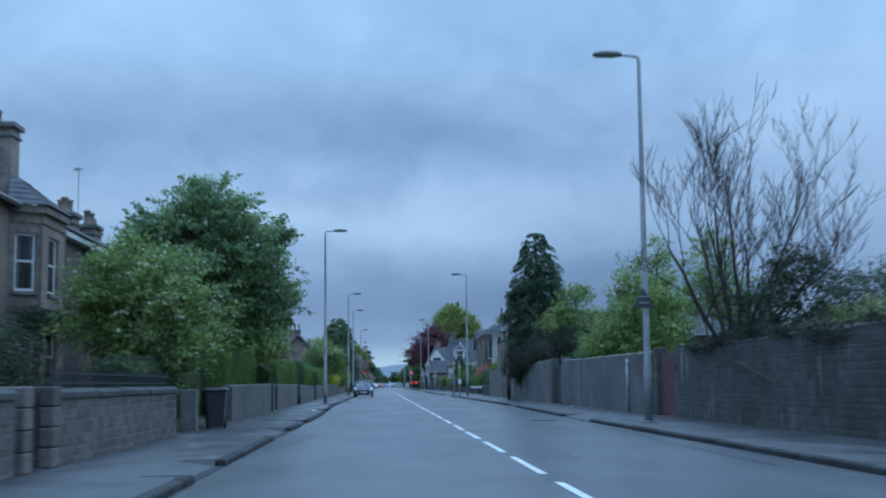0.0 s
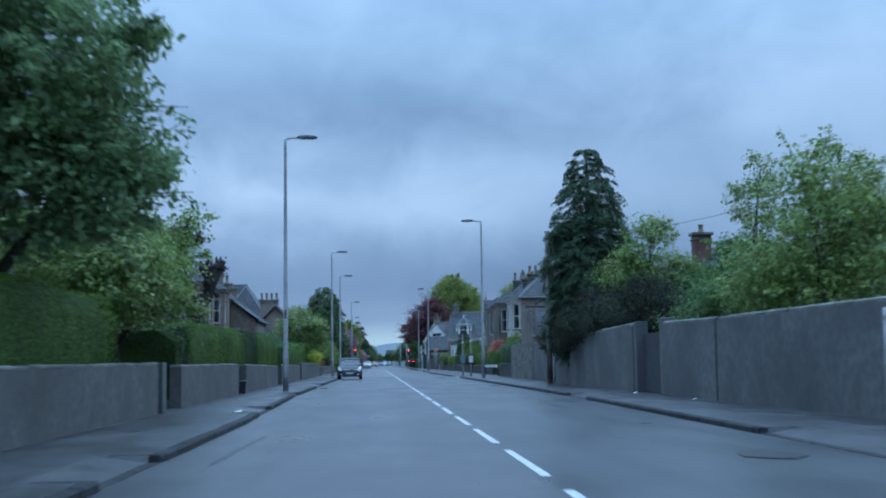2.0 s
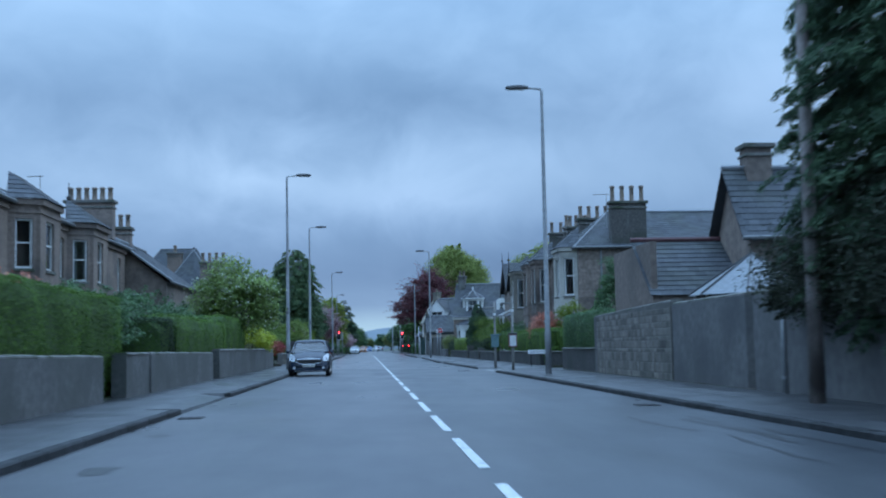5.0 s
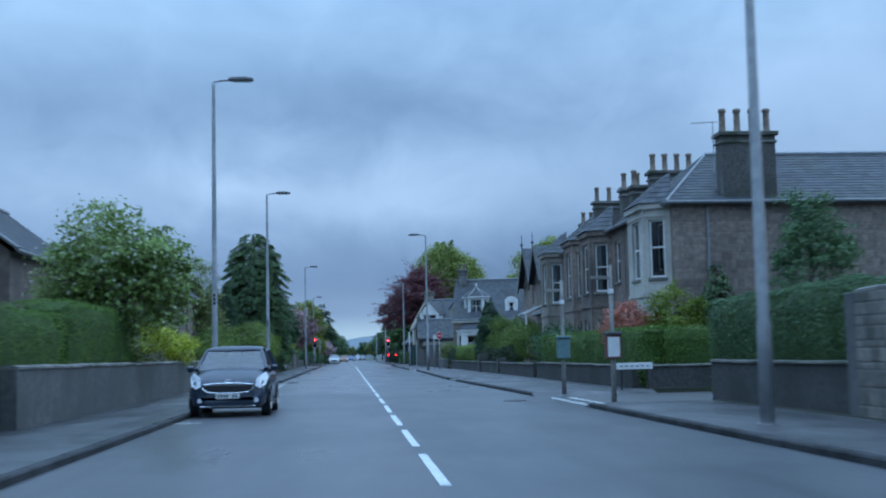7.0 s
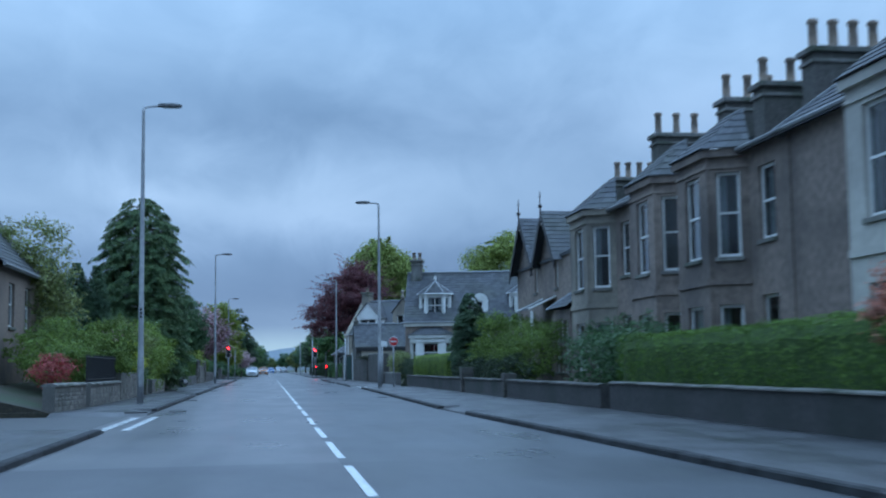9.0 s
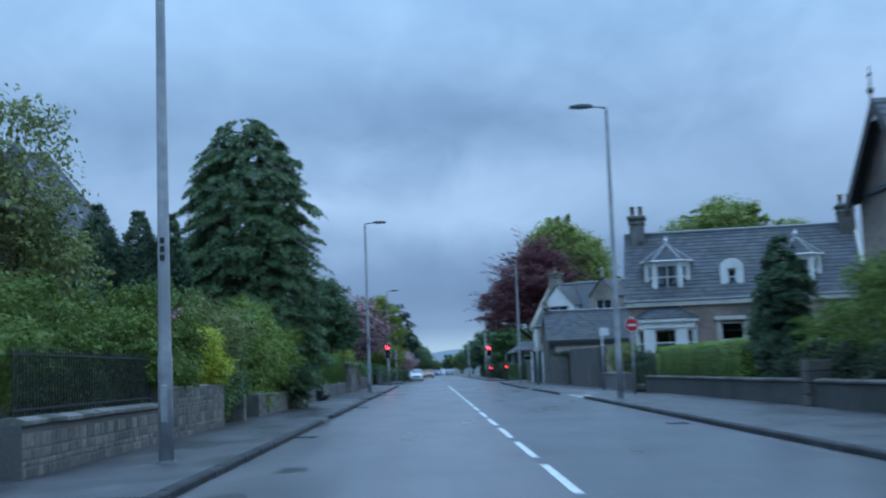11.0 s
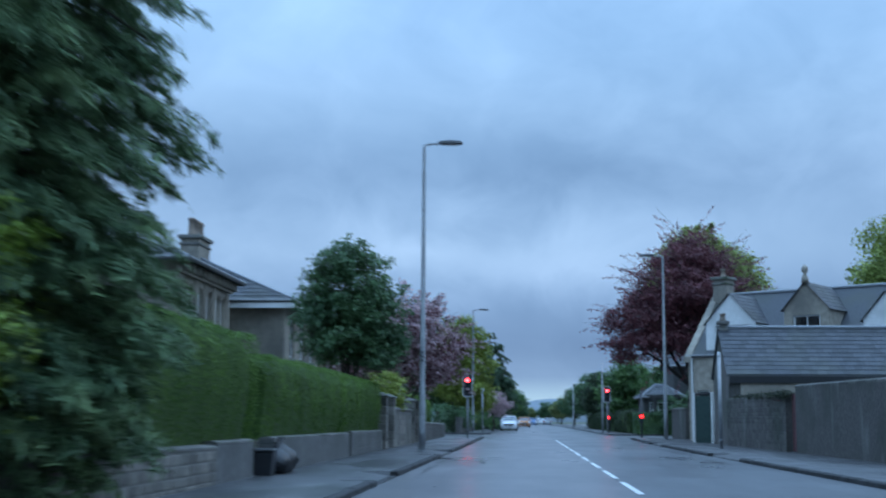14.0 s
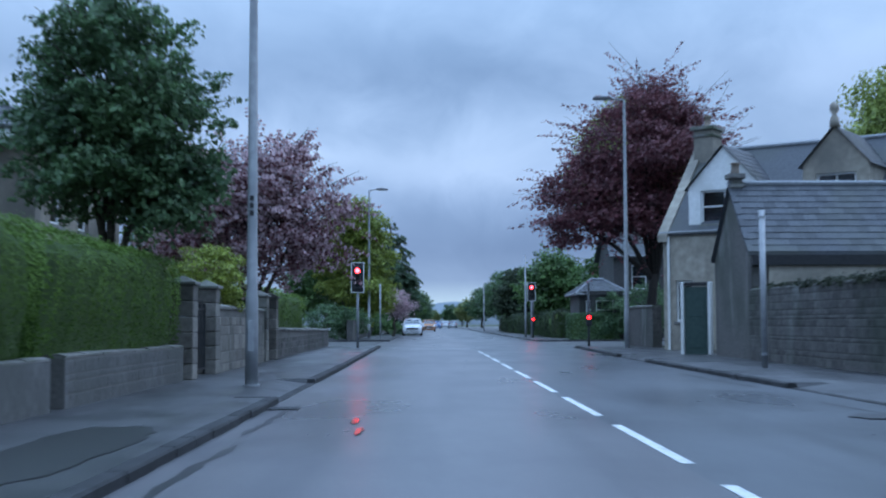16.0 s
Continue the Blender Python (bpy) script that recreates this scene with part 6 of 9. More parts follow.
tree("cherry_tree", -5.4, 229.6, [(0.5, 0, 5.3, 1.4, 1.7, 1.5), (-1.0, 0.3, 4.6, 1.4, 1.5, 1.3), (1.7, -0.3, 4.4, 1.1, 1.4, 1.2), (0.8, 0.2, 3.4, 1.8, 1.7, 0.9), (-1.6, 0, 3.2, 1.6, 1.3, 0.9)],
     "purple-leaved cherry tree in pale pink blossom", LEAF_PURPLE, 16000, 0.12, 0.16, 1.8, 59, spread=0.22, extra=(PETAL_PINK, 24000, 0.125, "dusty pink blossom"), gaps=0.35, clump=20, fronds=(170, 1.3, 0.4))
bush("clipped_shrub", -5.3, 222.0, [(0, 0, 2.35, 0.75, 0.85, 0.55), (0.3, 0.5, 1.9, 0.55, 0.6, 0.6)], "rounded pale green clipped shrub above gate piers", LEAF_LIME, 7000, 0.08, 61, spread=0.08)

# houses
LM = lambda x, y: pose(x, y, 0.1, 0, 0, 90)


def window_row(xs, w, z0, z1, bars=1):
    return [(x, x + w, z0, z1, bars) for x in xs]


# the houses stand on a bank above the street
bank = Geo()
for y0, y1 in ((-40, 138.6), (149.4, 200)):
    bank.add([(-5.05, y0, 0.125), (-5.05, y1, 0.125), (-9.5, y1, 1.2), (-9.5, y0, 1.2), (-60, y1, 1.7), (-60, y0, 1.7)], [(0, 3, 2, 1), (3, 5, 4, 2)])
    for y in (y0, y1):
        bank.add([(-5.05, y, 0.125), (-9.5, y, 1.2), (-60, y, 1.7), (-60, y, -0.3), (-5.05, y, -0.3)], [(0, 1, 2, 3, 4)])
solo("garden_bank", bank, SOIL, "sloping planted front gardens below the villas", "ground", kind="structure")
HM = lambda x, y, z=1.5: pose(x, y, z, 0, 0, 90)
hA = house("villa", HM(-10.6, 23.4, 0.6), 29.0, 9.0, 5.9, 8.5, "two-storey sandstone villa with bays, slate roof and tall chimneys", SANDSTONE, front=window_row((1.0, 6.5, 18.2, 21.4, 24.6), 0.9, 3.5, 5.1), seed=3)
part("cornice", Geo().box(16.5, 29.2, -0.3, 0.0, 5.62, 5.86, 0.02), WHITE_PAINT, hA, "white painted eaves cornice")
bay(hA, Matrix.Translation((2.4, 0, 0)), 3.2, 0.8, 5.75, [(0.6, 2.4), (3.4, 5.1)], SANDSTONE, seed=4)
bay(hA, Matrix.Translation((12.6, 0, 0)), 3.6, 0.8, 5.75, [(0.6, 2.4), (3.4, 5.1)], SANDSTONE, seed=5)
chimney(hA, Matrix.Translation((6.6, 1.6, 6.6)), 1.7, 0.8, 3.4, 4, SANDSTONE)
chimney(hA, Matrix.Translation((14.5, 1.1, 5.9)), 0.8, 1.3, 2.6, 2, SANDSTONE, pot_h=0.5)
for x in (24.5, 28.1):
    chimney(hA, Matrix.Translation((x, 1.4, 6.0)), 1.1, 0.7, 1.15, 2, SANDSTONE, pot_h=0.6)
aerial(hA, 26.2, 1.4, 6.5, 2.9, 20)
hC = house("villa", HM(-11.9, 58.0, 1.2), 17.0, 9.0, 5.7, 8.0, "stone villa behind trees with white gutters", SANDSTONE, front=window_row((2, 6, 10, 14), 1.0, 3.6, 5.2) + window_row((2, 6, 10, 14), 1.0, 0.7, 2.5), left=window_row((2, 5.5), 1.0, 3.6, 5.2), seed=7)
chimney(hC, Matrix.Translation((4.5, 4.0, 7.0)), 1.6, 0.7, 1.5, 3, SANDSTONE)
chimney(hC, Matrix.Translation((10.5, 4.0, 7.0)), 1.6, 0.7, 1.5, 3, SANDSTONE)
for i, (y, W, bx, chim) in enumerate(((82.6, 13.9, 9.6, 13.4), (96.6, 13.9, 9.4, 1.2), (110.6, 16.6, 4.0, 16.1))):
    h = house("villa", HM(-11.6, y, 0.85), W, 9.5, 5.8, 8.2, "two-storey pink-grey stone villa with a canted bay and slate roof", SANDSTONE_PINK, front=window_row((1.4, 2.7, 14.6) if i == 2 else (1.6, 4.0, 6.6), 0.8, 3.5, 5.2) + window_row((1.6, 10.6) if i == 2 else (1.6, 6.6), 1.0, 0.6, 2.4), hip=(True, i != 2), seed=8 + i)
    bay(h, Matrix.Translation((bx, 0, 0)), 3.9, 1.0, 5.75, [(0.6, 2.3), (3.4, 5.2)], SANDSTONE_PINK, seed=9 + i, roof_h=1.15)
    chimney(h, pose(chim, 1.7 if i == 2 else 3.4, 6.3 if i == 2 else 6.9, 0, 0, 90), 2.4, 0.8, 1.9, 6, SANDSTONE_PINK, pot_h=0.7)
    if i == 2:
        finial(h, bx + 1.95, 0.4, 7.0, 0.9)
    part("cornice", Geo().box(0, bx - 0.2, -0.12, 0.0, 5.5, 5.74).box(bx + 4.1, W, -0.12, 0.0, 5.5, 5.74), SANDSTONE_PINK, h)
    if i in (0, 2):
        aerial(h, 12.6, 3.4, 7.4, 1.8, 60)
hF = house("cottage", pose(-15.3, 127.5, 0.5), 5.8, 10.0, 4.4, 6.8, "stone cottage with a steep slate roof and pale verges", SANDSTONE, front=window_row((1.2, 3.6), 0.9, 2.4, 3.8), cross=True, ridge_mat=LEAD, seed=14)
part("verge", Geo().tube([(6.15, -0.32, 4.45), (2.9, -0.32, 6.85)], 0.08, 6), LEAD, hF, "pale lead verge")
chimney(hF, Matrix.Translation((2.2, 5.0, 6.2)), 1.6, 0.8, 1.5, 4, SANDSTONE)
hG = house("corner_house", pose(-12.3, 157.0, 0.3), 4.2, 8.0, 4.7, 7.2, "reddish-brown gabled stone house at a street corner behind trees", SANDSTONE_PINK, front=window_row((0.7, 2.6), 0.8, 2.6, 4.1), right=window_row((2, 5), 1.0, 2.6, 4.2), cross=True, seed=16)
chimney(hG, Matrix.Translation((1.0, 5.0, 6.4)), 2.0, 0.8, 1.6, 4, SANDSTONE)
hH = house("mansion", pose(-14.3, 188.6, 0.1, 0, 0, 90), 5.2, 5.2, 7.4, 11.7, "large pink stone mansion with steep hipped slate roof", SANDSTONE_PINK, front=window_row((0.8, 3.2), 1.1, 5.2, 7.4), left=window_row((1.0, 3.2), 1.0, 5.2, 7.4), hip=(True, True), seed=16)
chimney(hH, Matrix.Translation((2.2, 4.5, 8.7)), 0.9, 1.5, 2.6, 2, SANDSTONE_PINK)
finial(hH, 2.6, 2.6, 11.7, 0.4)
hH2 = house("mansion_wing", pose(-23.8, 193.9, 0.1), 9.0, 5.4, 8.0, 12.25, "taller rear wing of a stone mansion with a steep slate roof", SANDSTONE_PINK, front=window_row((2, 4.2), 1.1, 5.2, 7.2), hip=(True, True), hip_run=0.6, seed=19)


AX = (0.7, 1.4, 2.75, 3.95, 5.3, 6.0)


def italianate(M):
    h = house("villa", M, 7.2, 9.0, 6.4, 8.2, "pale ashlar villa with arched upper windows and a shallow slate roof", ASHLAR_PALE, front=[(AX[i], AX[i] + 0.5, 4.1, 5.7, 1) for i in range(6)] + window_row((1.0, 4.8), 1.1, 0.9, 2.8), over=0.55, seed=17)
    part("cornice", Geo().box(-0.15, 7.35, -0.15, 0.0, 5.95, 6.2), ASHLAR_PALE, h)
    part("string_course", Geo().box(-0.06, 7.26, -0.06, 0.0, 3.7, 3.9), ASHLAR_PALE, h)
    for i in range(11):
        part("bracket", Geo().box(0.1 + i * 0.68, 0.22 + i * 0.68, -0.4, -0.15, 6.0, 6.34, 0.02), ASHLAR_PALE, h)
    for x in (0.1, 2.15, 3.4, 4.65, 6.75):
        part("pilaster", Geo().box(x, x + 0.32, -0.08, 0.0, 3.9, 5.95, 0.02), ASHLAR_PALE, h)
    for x in AX:
        g = Geo()
        for k in range(8):
            a0, a1 = math.pi * k / 8, math.pi * (k + 1) / 8
            c = lambda r, a: (x + 0.25 - r * math.cos(a), -0.05, 5.5 + r * math.sin(a))
            p = [c(0.25, a0), c(0.36, a0), c(0.36, a1), c(0.25, a1)]
            g.add(p + [(q[0], 0.0, q[2]) for q in p], [(0, 1, 2, 3), (1, 5, 6, 2), (0, 3, 7, 4)])
        part("arch_surround", g, ASHLAR_PALE, h)
    return h


hI = italianate(LM(-11.3, 213.2))
chimney(hI, Matrix.Translation((4.6, 4.5, 7.6)), 2.0, 0.8, 0.9, 5, SANDSTONE, pot_h=0.5)
chimney(hI, Matrix.Translation((1.2, 4.5, 7.4)), 0.8, 0.7, 1.1, 1, SANDSTONE, pot_h=0.4)
aerial(hI, 5.6, 4.0, 8.0, 1.8, 30)
hJ = house("villa", LM(-9.35, 222.0), 8.0, 9.0, 5.8, 8.0, "pale stone villa with white eaves and a slate roof", ASHLAR_PALE, front=window_row((1.2, 3.6, 6.0), 1.0, 3.6, 5.2) + window_row((1.2, 6.0), 1.0, 0.9, 2.8), left=window_row((2, 5.5), 1.1, 3.6, 5.2), over=0.5, seed=18)
part("eaves_board", Geo().box(-0.5, 8.5, -0.5, -0.46, 5.5, 5.74), WHITE_PAINT, hJ, "white painted eaves board")
part("eaves_board", Geo().box(-0.5, -0.46, -0.46, 9.5, 5.5, 5.74), WHITE_PAINT, hJ, "white painted eaves board")
chimney(hJ, Matrix.Translation((2.6, 4.5, 7.5)), 1.8, 0.8, 1.2, 5, ASHLAR_PALE)

# ---------- east side ----------
RX = 9.45
garden_wall("garden_wall", (RX, 38.2), (RX - 0.15, 2.0), 2.05, 2.2, 0.4, RUBBLE_STREAKED, "high dark rubble garden wall with mossy top and white streaks", stones=RUBBLE_STREAKED, seed=71, proud=0.006, cope_mat=RUBBLE_STREAKED, cope_h=0.12, over=-0.02, course=0.18)
bush("wall_top_ivy", 9.35, 26.0, [(r_ * 0.12, y, 2.2 + 0.08 * r_, 0.3, 1.5, 0.16) for r_, y in zip((1, -1, 0, 1, -1, 0, 1, 0, -1), (-11, -8.5, -6, -3.5, -1, 1.5, 4, 6.5, 9))], "ragged ivy and moss along a wall top", LEAF_BROWN, 9000, 0.08, 70, spread=0.1, category="ivy")
garden_wall("garden_wall", (RX, 56.0), (RX, 41.7), 2.12, 2.08, 0.4, RENDERED, "high dark cement-rendered garden wall", seed=72, cope_h=0.1, over=-0.02)
garden_wall("garden_wall", (RX + 0.02, 62.0), (RX, 56.2), 2.2, 2.12, 0.4, RENDERED, "high dark cement-rendered garden wall", seed=73, cope_h=0.1, over=-0.02)
garden_wall("garden_wall", (RX + 0.35, 88.5), (RX + 0.05, 66.5), 2.1, 2.3, 0.4, RENDERED, "high grey rendered garden wall below dark shrubs", seed=74, cope_h=0.1, over=-0.02)
garden_wall("garden_wall", (RX + 0.45, 96.0), (RX + 0.4, 89.2), 2.15, 2.15, 0.4, RENDERED, "dark rendered wall panel beside a pole", seed=75, cope_h=0.08, over=-0.02)
garden_wall("garden_wall", (RX + 0.5, 107.6), (RX + 0.45, 96.2), 2.1, 2.25, 0.4, MORTAR, "squared stone garden wall with sloping top", stones=RUBBLE_PALE, seed=76, cope_h=0.08, over=-0.01, course=0.24)
garden_wall("garden_wall", (RX + 0.5, 116.0), (RX + 0.5, 108.0), 0.9, 0.9, 0.3, RUBBLE_DARK, "low wall under a clipped hedge", seed=77, cope_h=0.06)
for y, h in ((38.5, 2.25), (41.4, 2.25), (62.3, 2.4), (66.1, 2.4), (107.8, 2.1)):
    gate_pier(RX + 0.05 if y < 100 else RX + 0.5, y, h, 0.42, "dark stone gate pier in a high wall", RUBBLE if y < 60 else RENDERED, cap=False)


def plank_gate(x, y0, y1, h, mat, label):
    t = thing("timber_gate", pose(x, y1, 0.12, 0, 0, -90), label, "gate", "timber gates")
    L = y1 - y0
    n = int(L / 0.14)
    for i in range(n):
        part("board", Geo().box(L * i / n + 0.004, L * (i + 1) / n - 0.004, -0.015, 0.015, 0.02, h, 0.004), mat, t)
    part("ledge", Geo().box(0, L, 0.015, 0.05, h * 0.2, h * 0.2 + 0.12).box(0, L, 0.015, 0.05, h * 0.8, h * 0.8 + 0.12), mat, t)
    return t


plank_gate(RX, 38.75, 41.15, 2.0, RED_PAINT, "faded dark red timber garden gate")
plank_gate(RX + 0.1, 62.55, 65.85, 1.95, GATE_GREY, "dark weathered timber driveway gate")


def downpipe(x, y, z0, z1, label, mat=None, r=0.05):
    t = thing("standing_pipe", pose(x, y, 0.1), label, "pipe")
    part("pipe", Geo().tube([(0, 0, z0), (0, 0, z1)], r, 10), mat or GALV, t, smooth=True)
    for z in (z0 + 0.3, (z0 + z1) / 2, z1 - 0.2):
        part("collar", Geo().tube([(0, 0, z), (0, 0, z + 0.06)], r + 0.015, 10), mat or GALV, t)
    return t


downpipe(RX - 0.3, 45.3, 0, 1.95, "pale pipe standing against a rendered wall")
downpipe(RX + 0.08, 86.4, 0, 1.9, "pale marker post against a rendered wall")

# utility pole
t = thing("utility_pole", pose(8.72, 82.5, 0.08), "weathered timber utility pole on the footway", "utility pole")
part("pole", Geo().tube([(0, 0, -0.05), (0, 0, 7.25)], [0.14, 0.1], 12), TIMBER_POLE, t, smooth=True)
part("cap", Geo().box(-0.13, 0.13, -0.06, 0.06, 7.25, 7.32, 0.01), TIMBER_POLE, t)
for i, (dx, dy, dz) in enumerate(((9, 14, -1.5), (9.5, 18, -1.2), (5, -30, -1.0))):
    g = Geo()
    g.tube([(dx * s, dy * s, 7.1 + dz * s - 0.7 * math.sin(math.pi * s)) for s in (0, 0.2, 0.4, 0.6, 0.8, 1)], 0.008, 4)
    part("cable", g, IRON, t)


# a leafless tree
def bare_tree(x, y, H, label, seed=12):
    """A low fork into a few sinuous limbs; each divides again and again into fine rising twigs."""
    t = thing("bare_tree", pose(x, y, 0.1), label, "tree")
    r = random.Random(seed)

    def grow(p, d, length, rad, depth):
        pts, q = [p], p
        for i in range(5):
            d = (d + Vector((r.uniform(-1, 1), r.uniform(-1, 1), r.uniform(-0.4, 1.0))) * 0.15).normalized()
            q = q + d * length / 5
            pts.append(q)
        g.tube(pts, [rad * (1 - 0.62 * i / 5) for i in range(6)], 7 if depth > 2 else 4, cap=False)
        if depth:
            for i in range(2, 6):
                for _ in range(1 if i < 5 else 2):
                    side = Vector((r.uniform(-1, 1), r.uniform(-1, 1), r.uniform(-0.15, 0.5)))
                    dd = (d + side * r.uniform(0.6, 1.1) + Vector((0, 0, 0.14))).normalized()
                    grow(pts[i], dd, length * r.uniform(0.4, 0.62), max(0.009, rad * (1 - 0.62 * i / 5) * 0.5), depth - 1)

    trunk = Geo()
    trunk.tube([(0, 0, -0.1), (-0.1, 0, 0.9), (-0.3, 0, 1.7), (-0.3, 0, 2.1)], [0.24, 0.2, 0.19, 0.1], 9)
    part("trunk", trunk, TWIG, t)
    for k in range(11):
        a = -0.6 + 1.75 * k / 10
        d = Vector((a, r.uniform(-0.4, 0.4), 1.05 - 0.35 * abs(a))).normalized()
        g = Geo()
        grow(Vector((-0.3 + 0.03 * (k - 5), 0, 1.55 + 0.12 * (k % 3))), d, H * (0.45 - 0.08 * abs(a - 0.1)) * r.uniform(0.94, 1.06), 0.06 if k % 2 else 0.078, 3)
        part("limb", g, TWIG, t)
    return t


bare_tree(10.05, 33.2, 9.0, "leafless spreading tree with fine upright twigs")
bush("ivy_thicket", 10.6, 32.0, [(-0.4, 0, 2.3, 0.7, 1.6, 1.2), (0.7, 0.2, 3.4, 0.9, 1.3, 1.1), (1.6, -2.5, 2.7, 1.1, 1.5, 1.1), (0.5, 0.6, 4.1, 0.6, 0.8, 0.7), (0.3, -2.5, 2.2, 0.7, 1.6, 0.7), (2.2, 0, 3.2, 1.1, 1.2, 1.0), (-0.3, 1.6, 2.7, 0.7, 1.2, 0.8), (0.2, 3.4, 2.4, 0.7, 1.4, 0.6)], "dense dull ivy thicket round a tree trunk", LEAF_IVY, 24000, 0.085, 73, gaps=0.2)
bush("garden_shrub", 12.2, 25.0, [(0, 0, 2.4, 1.2, 1.6, 1.0), (1.5, -1, 2.8, 1.1, 1.4, 1.1), (-1.2, 2.5, 2.2, 1.0, 1.4, 0.7)], "tangled olive shrub behind a high wall", LEAF_OLIVE, 6000, 0.12, 74, gaps=0.35)
tree("garden_tree", 11.5, 55.0, [(0.2, 0, 4.2, 1.4, 1.6, 1.2), (-1.0, 0.5, 3.2, 1.1, 1.4, 1.0), (1.4, -0.4, 3.5, 1.1, 1.4, 1.1), (-0.2, -0.3, 5.5, 0.6, 0.8, 0.9), (1.2, 0, 5.0, 0.6, 0.8, 0.8), (0, 0, 2.6, 1.9, 1.6, 0.9)], "fresh green garden tree leaning over a wall", LEAF_LIGHT, 17000, 0.14, 0.14, 1.7, 75, gaps=0.5, fronds=(150, 1.0, 0.6))
tree("garden_tree", 12.3, 62.0, [(0, 0, 2.8, 1.2, 2.2, 1.2), (-0.6, 3.2, 2.8, 1.1, 1.8, 1.0), (0.4, -2.6, 2.6, 1.1, 1.6, 0.9)], "bushy mid-green tree behind a high wall", LEAF_MID, 12000, 0.14, 0.13, 1.5, 76)
tree("garden_tree", 14.6, 68.0, [(-0.9, 0, 3.6, 1.5, 1.8, 1.5), (1.3, 0.4, 3.6, 1.4, 1.5, 1.4), (-1.6, -1.5, 2.9, 1.3, 1.6, 1.1), (0.1, 0.2, 4.0, 1.4, 1.4, 1.2)], "mid-green garden tree with a feathery top", LEAF_MID, 13000, 0.18, 0.15, 2.0, 77, gaps=0.34)
tree("birch_tree", 18.9, 82.0, [(0, 0, 8.2, 1.1, 1.2, 1.8), (-0.4, 0.4, 5.2, 1.2, 1.3, 1.2), (1.2, -0.4, 5.4, 1.3, 1.3, 1.3), (0.2, 0, 10.2, 0.6, 0.6, 1.0)], "tall feathery light green birch tree", LEAF_LIGHT, 8000, 0.15, 0.14, 3.0, 78, gaps=0.5)
tree("birch_tree", 22.2, 80.5, [(0, 0, 8.8, 1.6, 1.6, 2.4), (-1.0, 0.4, 6.8, 1.5, 1.4, 1.6), (1.4, -0.4, 6.6, 1.6, 1.4, 1.8)], "tall light green birch tree", LEAF_LIGHT, 9000, 0.17, 0.14, 3.0, 79, gaps=0.35)
tree("garden_tree", 12.6, 77.8, [(0, 0, 5.6, 1.3, 1.4, 1.6), (-0.9, 0.3, 4.4, 1.2, 1.3, 1.2), (1.0, -0.3, 4.4, 1.3, 1.3, 1.2), (0.1, 0, 6.9, 0.7, 0.7, 0.6)], "silvery green garden tree beside a conifer", LEAF_LIGHT, 10000, 0.15, 0.13, 2.2, 80, gaps=0.25)
conifer("cypress", 10.75, 82.6, [(1.5, 1.6), (3.5, 2.0), (5.0, 2.15), (7.2, 2.0), (8.6, 1.75), (9.8, 1.4), (10.7, 0.95), (11.35, 0.5)], "tall ragged dark green cypress above a wall", LEAF_YEW, n=150000, spray=0.16, r0=0.3, seed=81, tiers=14, loose=0.6, aspect=0.2, rag=0.2, boughs=1300, fan=(30, 0.65))
tree("overhanging_shrub", 10.6, 77.5, [(0, 0, 3.0, 1.3, 2.6, 1.3), (0.3, 4.0, 3.2, 1.6, 2.6, 1.4), (-0.2, 7.0, 2.8, 1.3, 2.0, 1.2), (1.5, -2.0, 3.3, 1.5, 2.0, 1.2), (-1.1, 3.5, 2.5, 0.8, 2.8, 1.0), (-1.2, 0.4, 2.6, 0.7, 2.0, 0.8), (-1.2, 6.6, 2.3, 0.7, 1.8, 0.9), (-0.6, -2.4, 2.8, 0.9, 1.8, 0.8)], "dark brownish shrub spilling over a wall", LEAF_BROWN, 90000, 0.08, 0.12, 1.2, 82, gaps=0.1, inner=0.75)
bush("clipped_evergreen", 12.3, 115.6, [(0, 0, 2.7, 1.0, 1.1, 1.6), (0, 0.2, 3.8, 0.75, 0.8, 0.9)], "dark rounded clipped evergreen", LEAF_DARK, 8000, 0.1, 83, spread=0.1)
hedge("hedge", 9.95, 11.1, 108.2, 116.6, 0.12, 2.45, "dark green clipped hedge behind a low wall", LEAF_DARK, seed=84, dens=260, group="street hedges")

# houses behind the high wall
RM = lambda x, y, a=0: pose(x, y, 0.1, 0, 0, -90 + a)
h0 = house("house", pose(16.1, 86.0, 0.1), 11.0, 8.0, 4.35, 7.2, "grey slate-roofed house behind a garden wall", SANDSTONE_PINK, front=window_row((1.0, 4.6, 7.6), 1.1, 2.4, 3.9), left=window_row((2.5,), 1.1, 2.4, 3.9), hip=(True, False), seed=21)
chimney(h0, Matrix.Translation((1.9, 3.0, 5.4)), 0.9, 0.7, 2.3, 1, BRICK_RED, pot_h=0.45)
h1 = house("lodge", pose(13.5, 100.6, 0.1), 10.0, 3.6, 4.4, 6.9, "stone lodge with slate roofs and a single chimney", SANDSTONE, front=window_row((4.0, 6.5), 1.1, 1.2, 3.0), hip=(False, True), seed=22)
chimney(h1, Matrix.Translation((0.9, 1.8, 6.2)), 0.85, 0.8, 1.4, 0, SANDSTONE)
g = Geo()
g.add([(-3.2, 0.4, 2.6), (0.0, 0.4, 2.6), (0.0, 3.2, 4.6), (-3.2, 3.2, 4.6)], [(0, 1, 2, 3)])
slates(g, (-3.2, 0.4, 2.6), (0.0, 0.4, 2.6), (0.0, 3.2, 4.6), (-3.2, 3.2, 4.6), seed=4)
part("lean_to_roof", g, SLATE, h1)
part("lean_to_wall", Geo().box(-3.1, 0.0, 0.5, 0.7, 0, 2.6).box(-3.1, -2.9, 0.7, 6.5, 0, 4.4), SANDSTONE, h1)
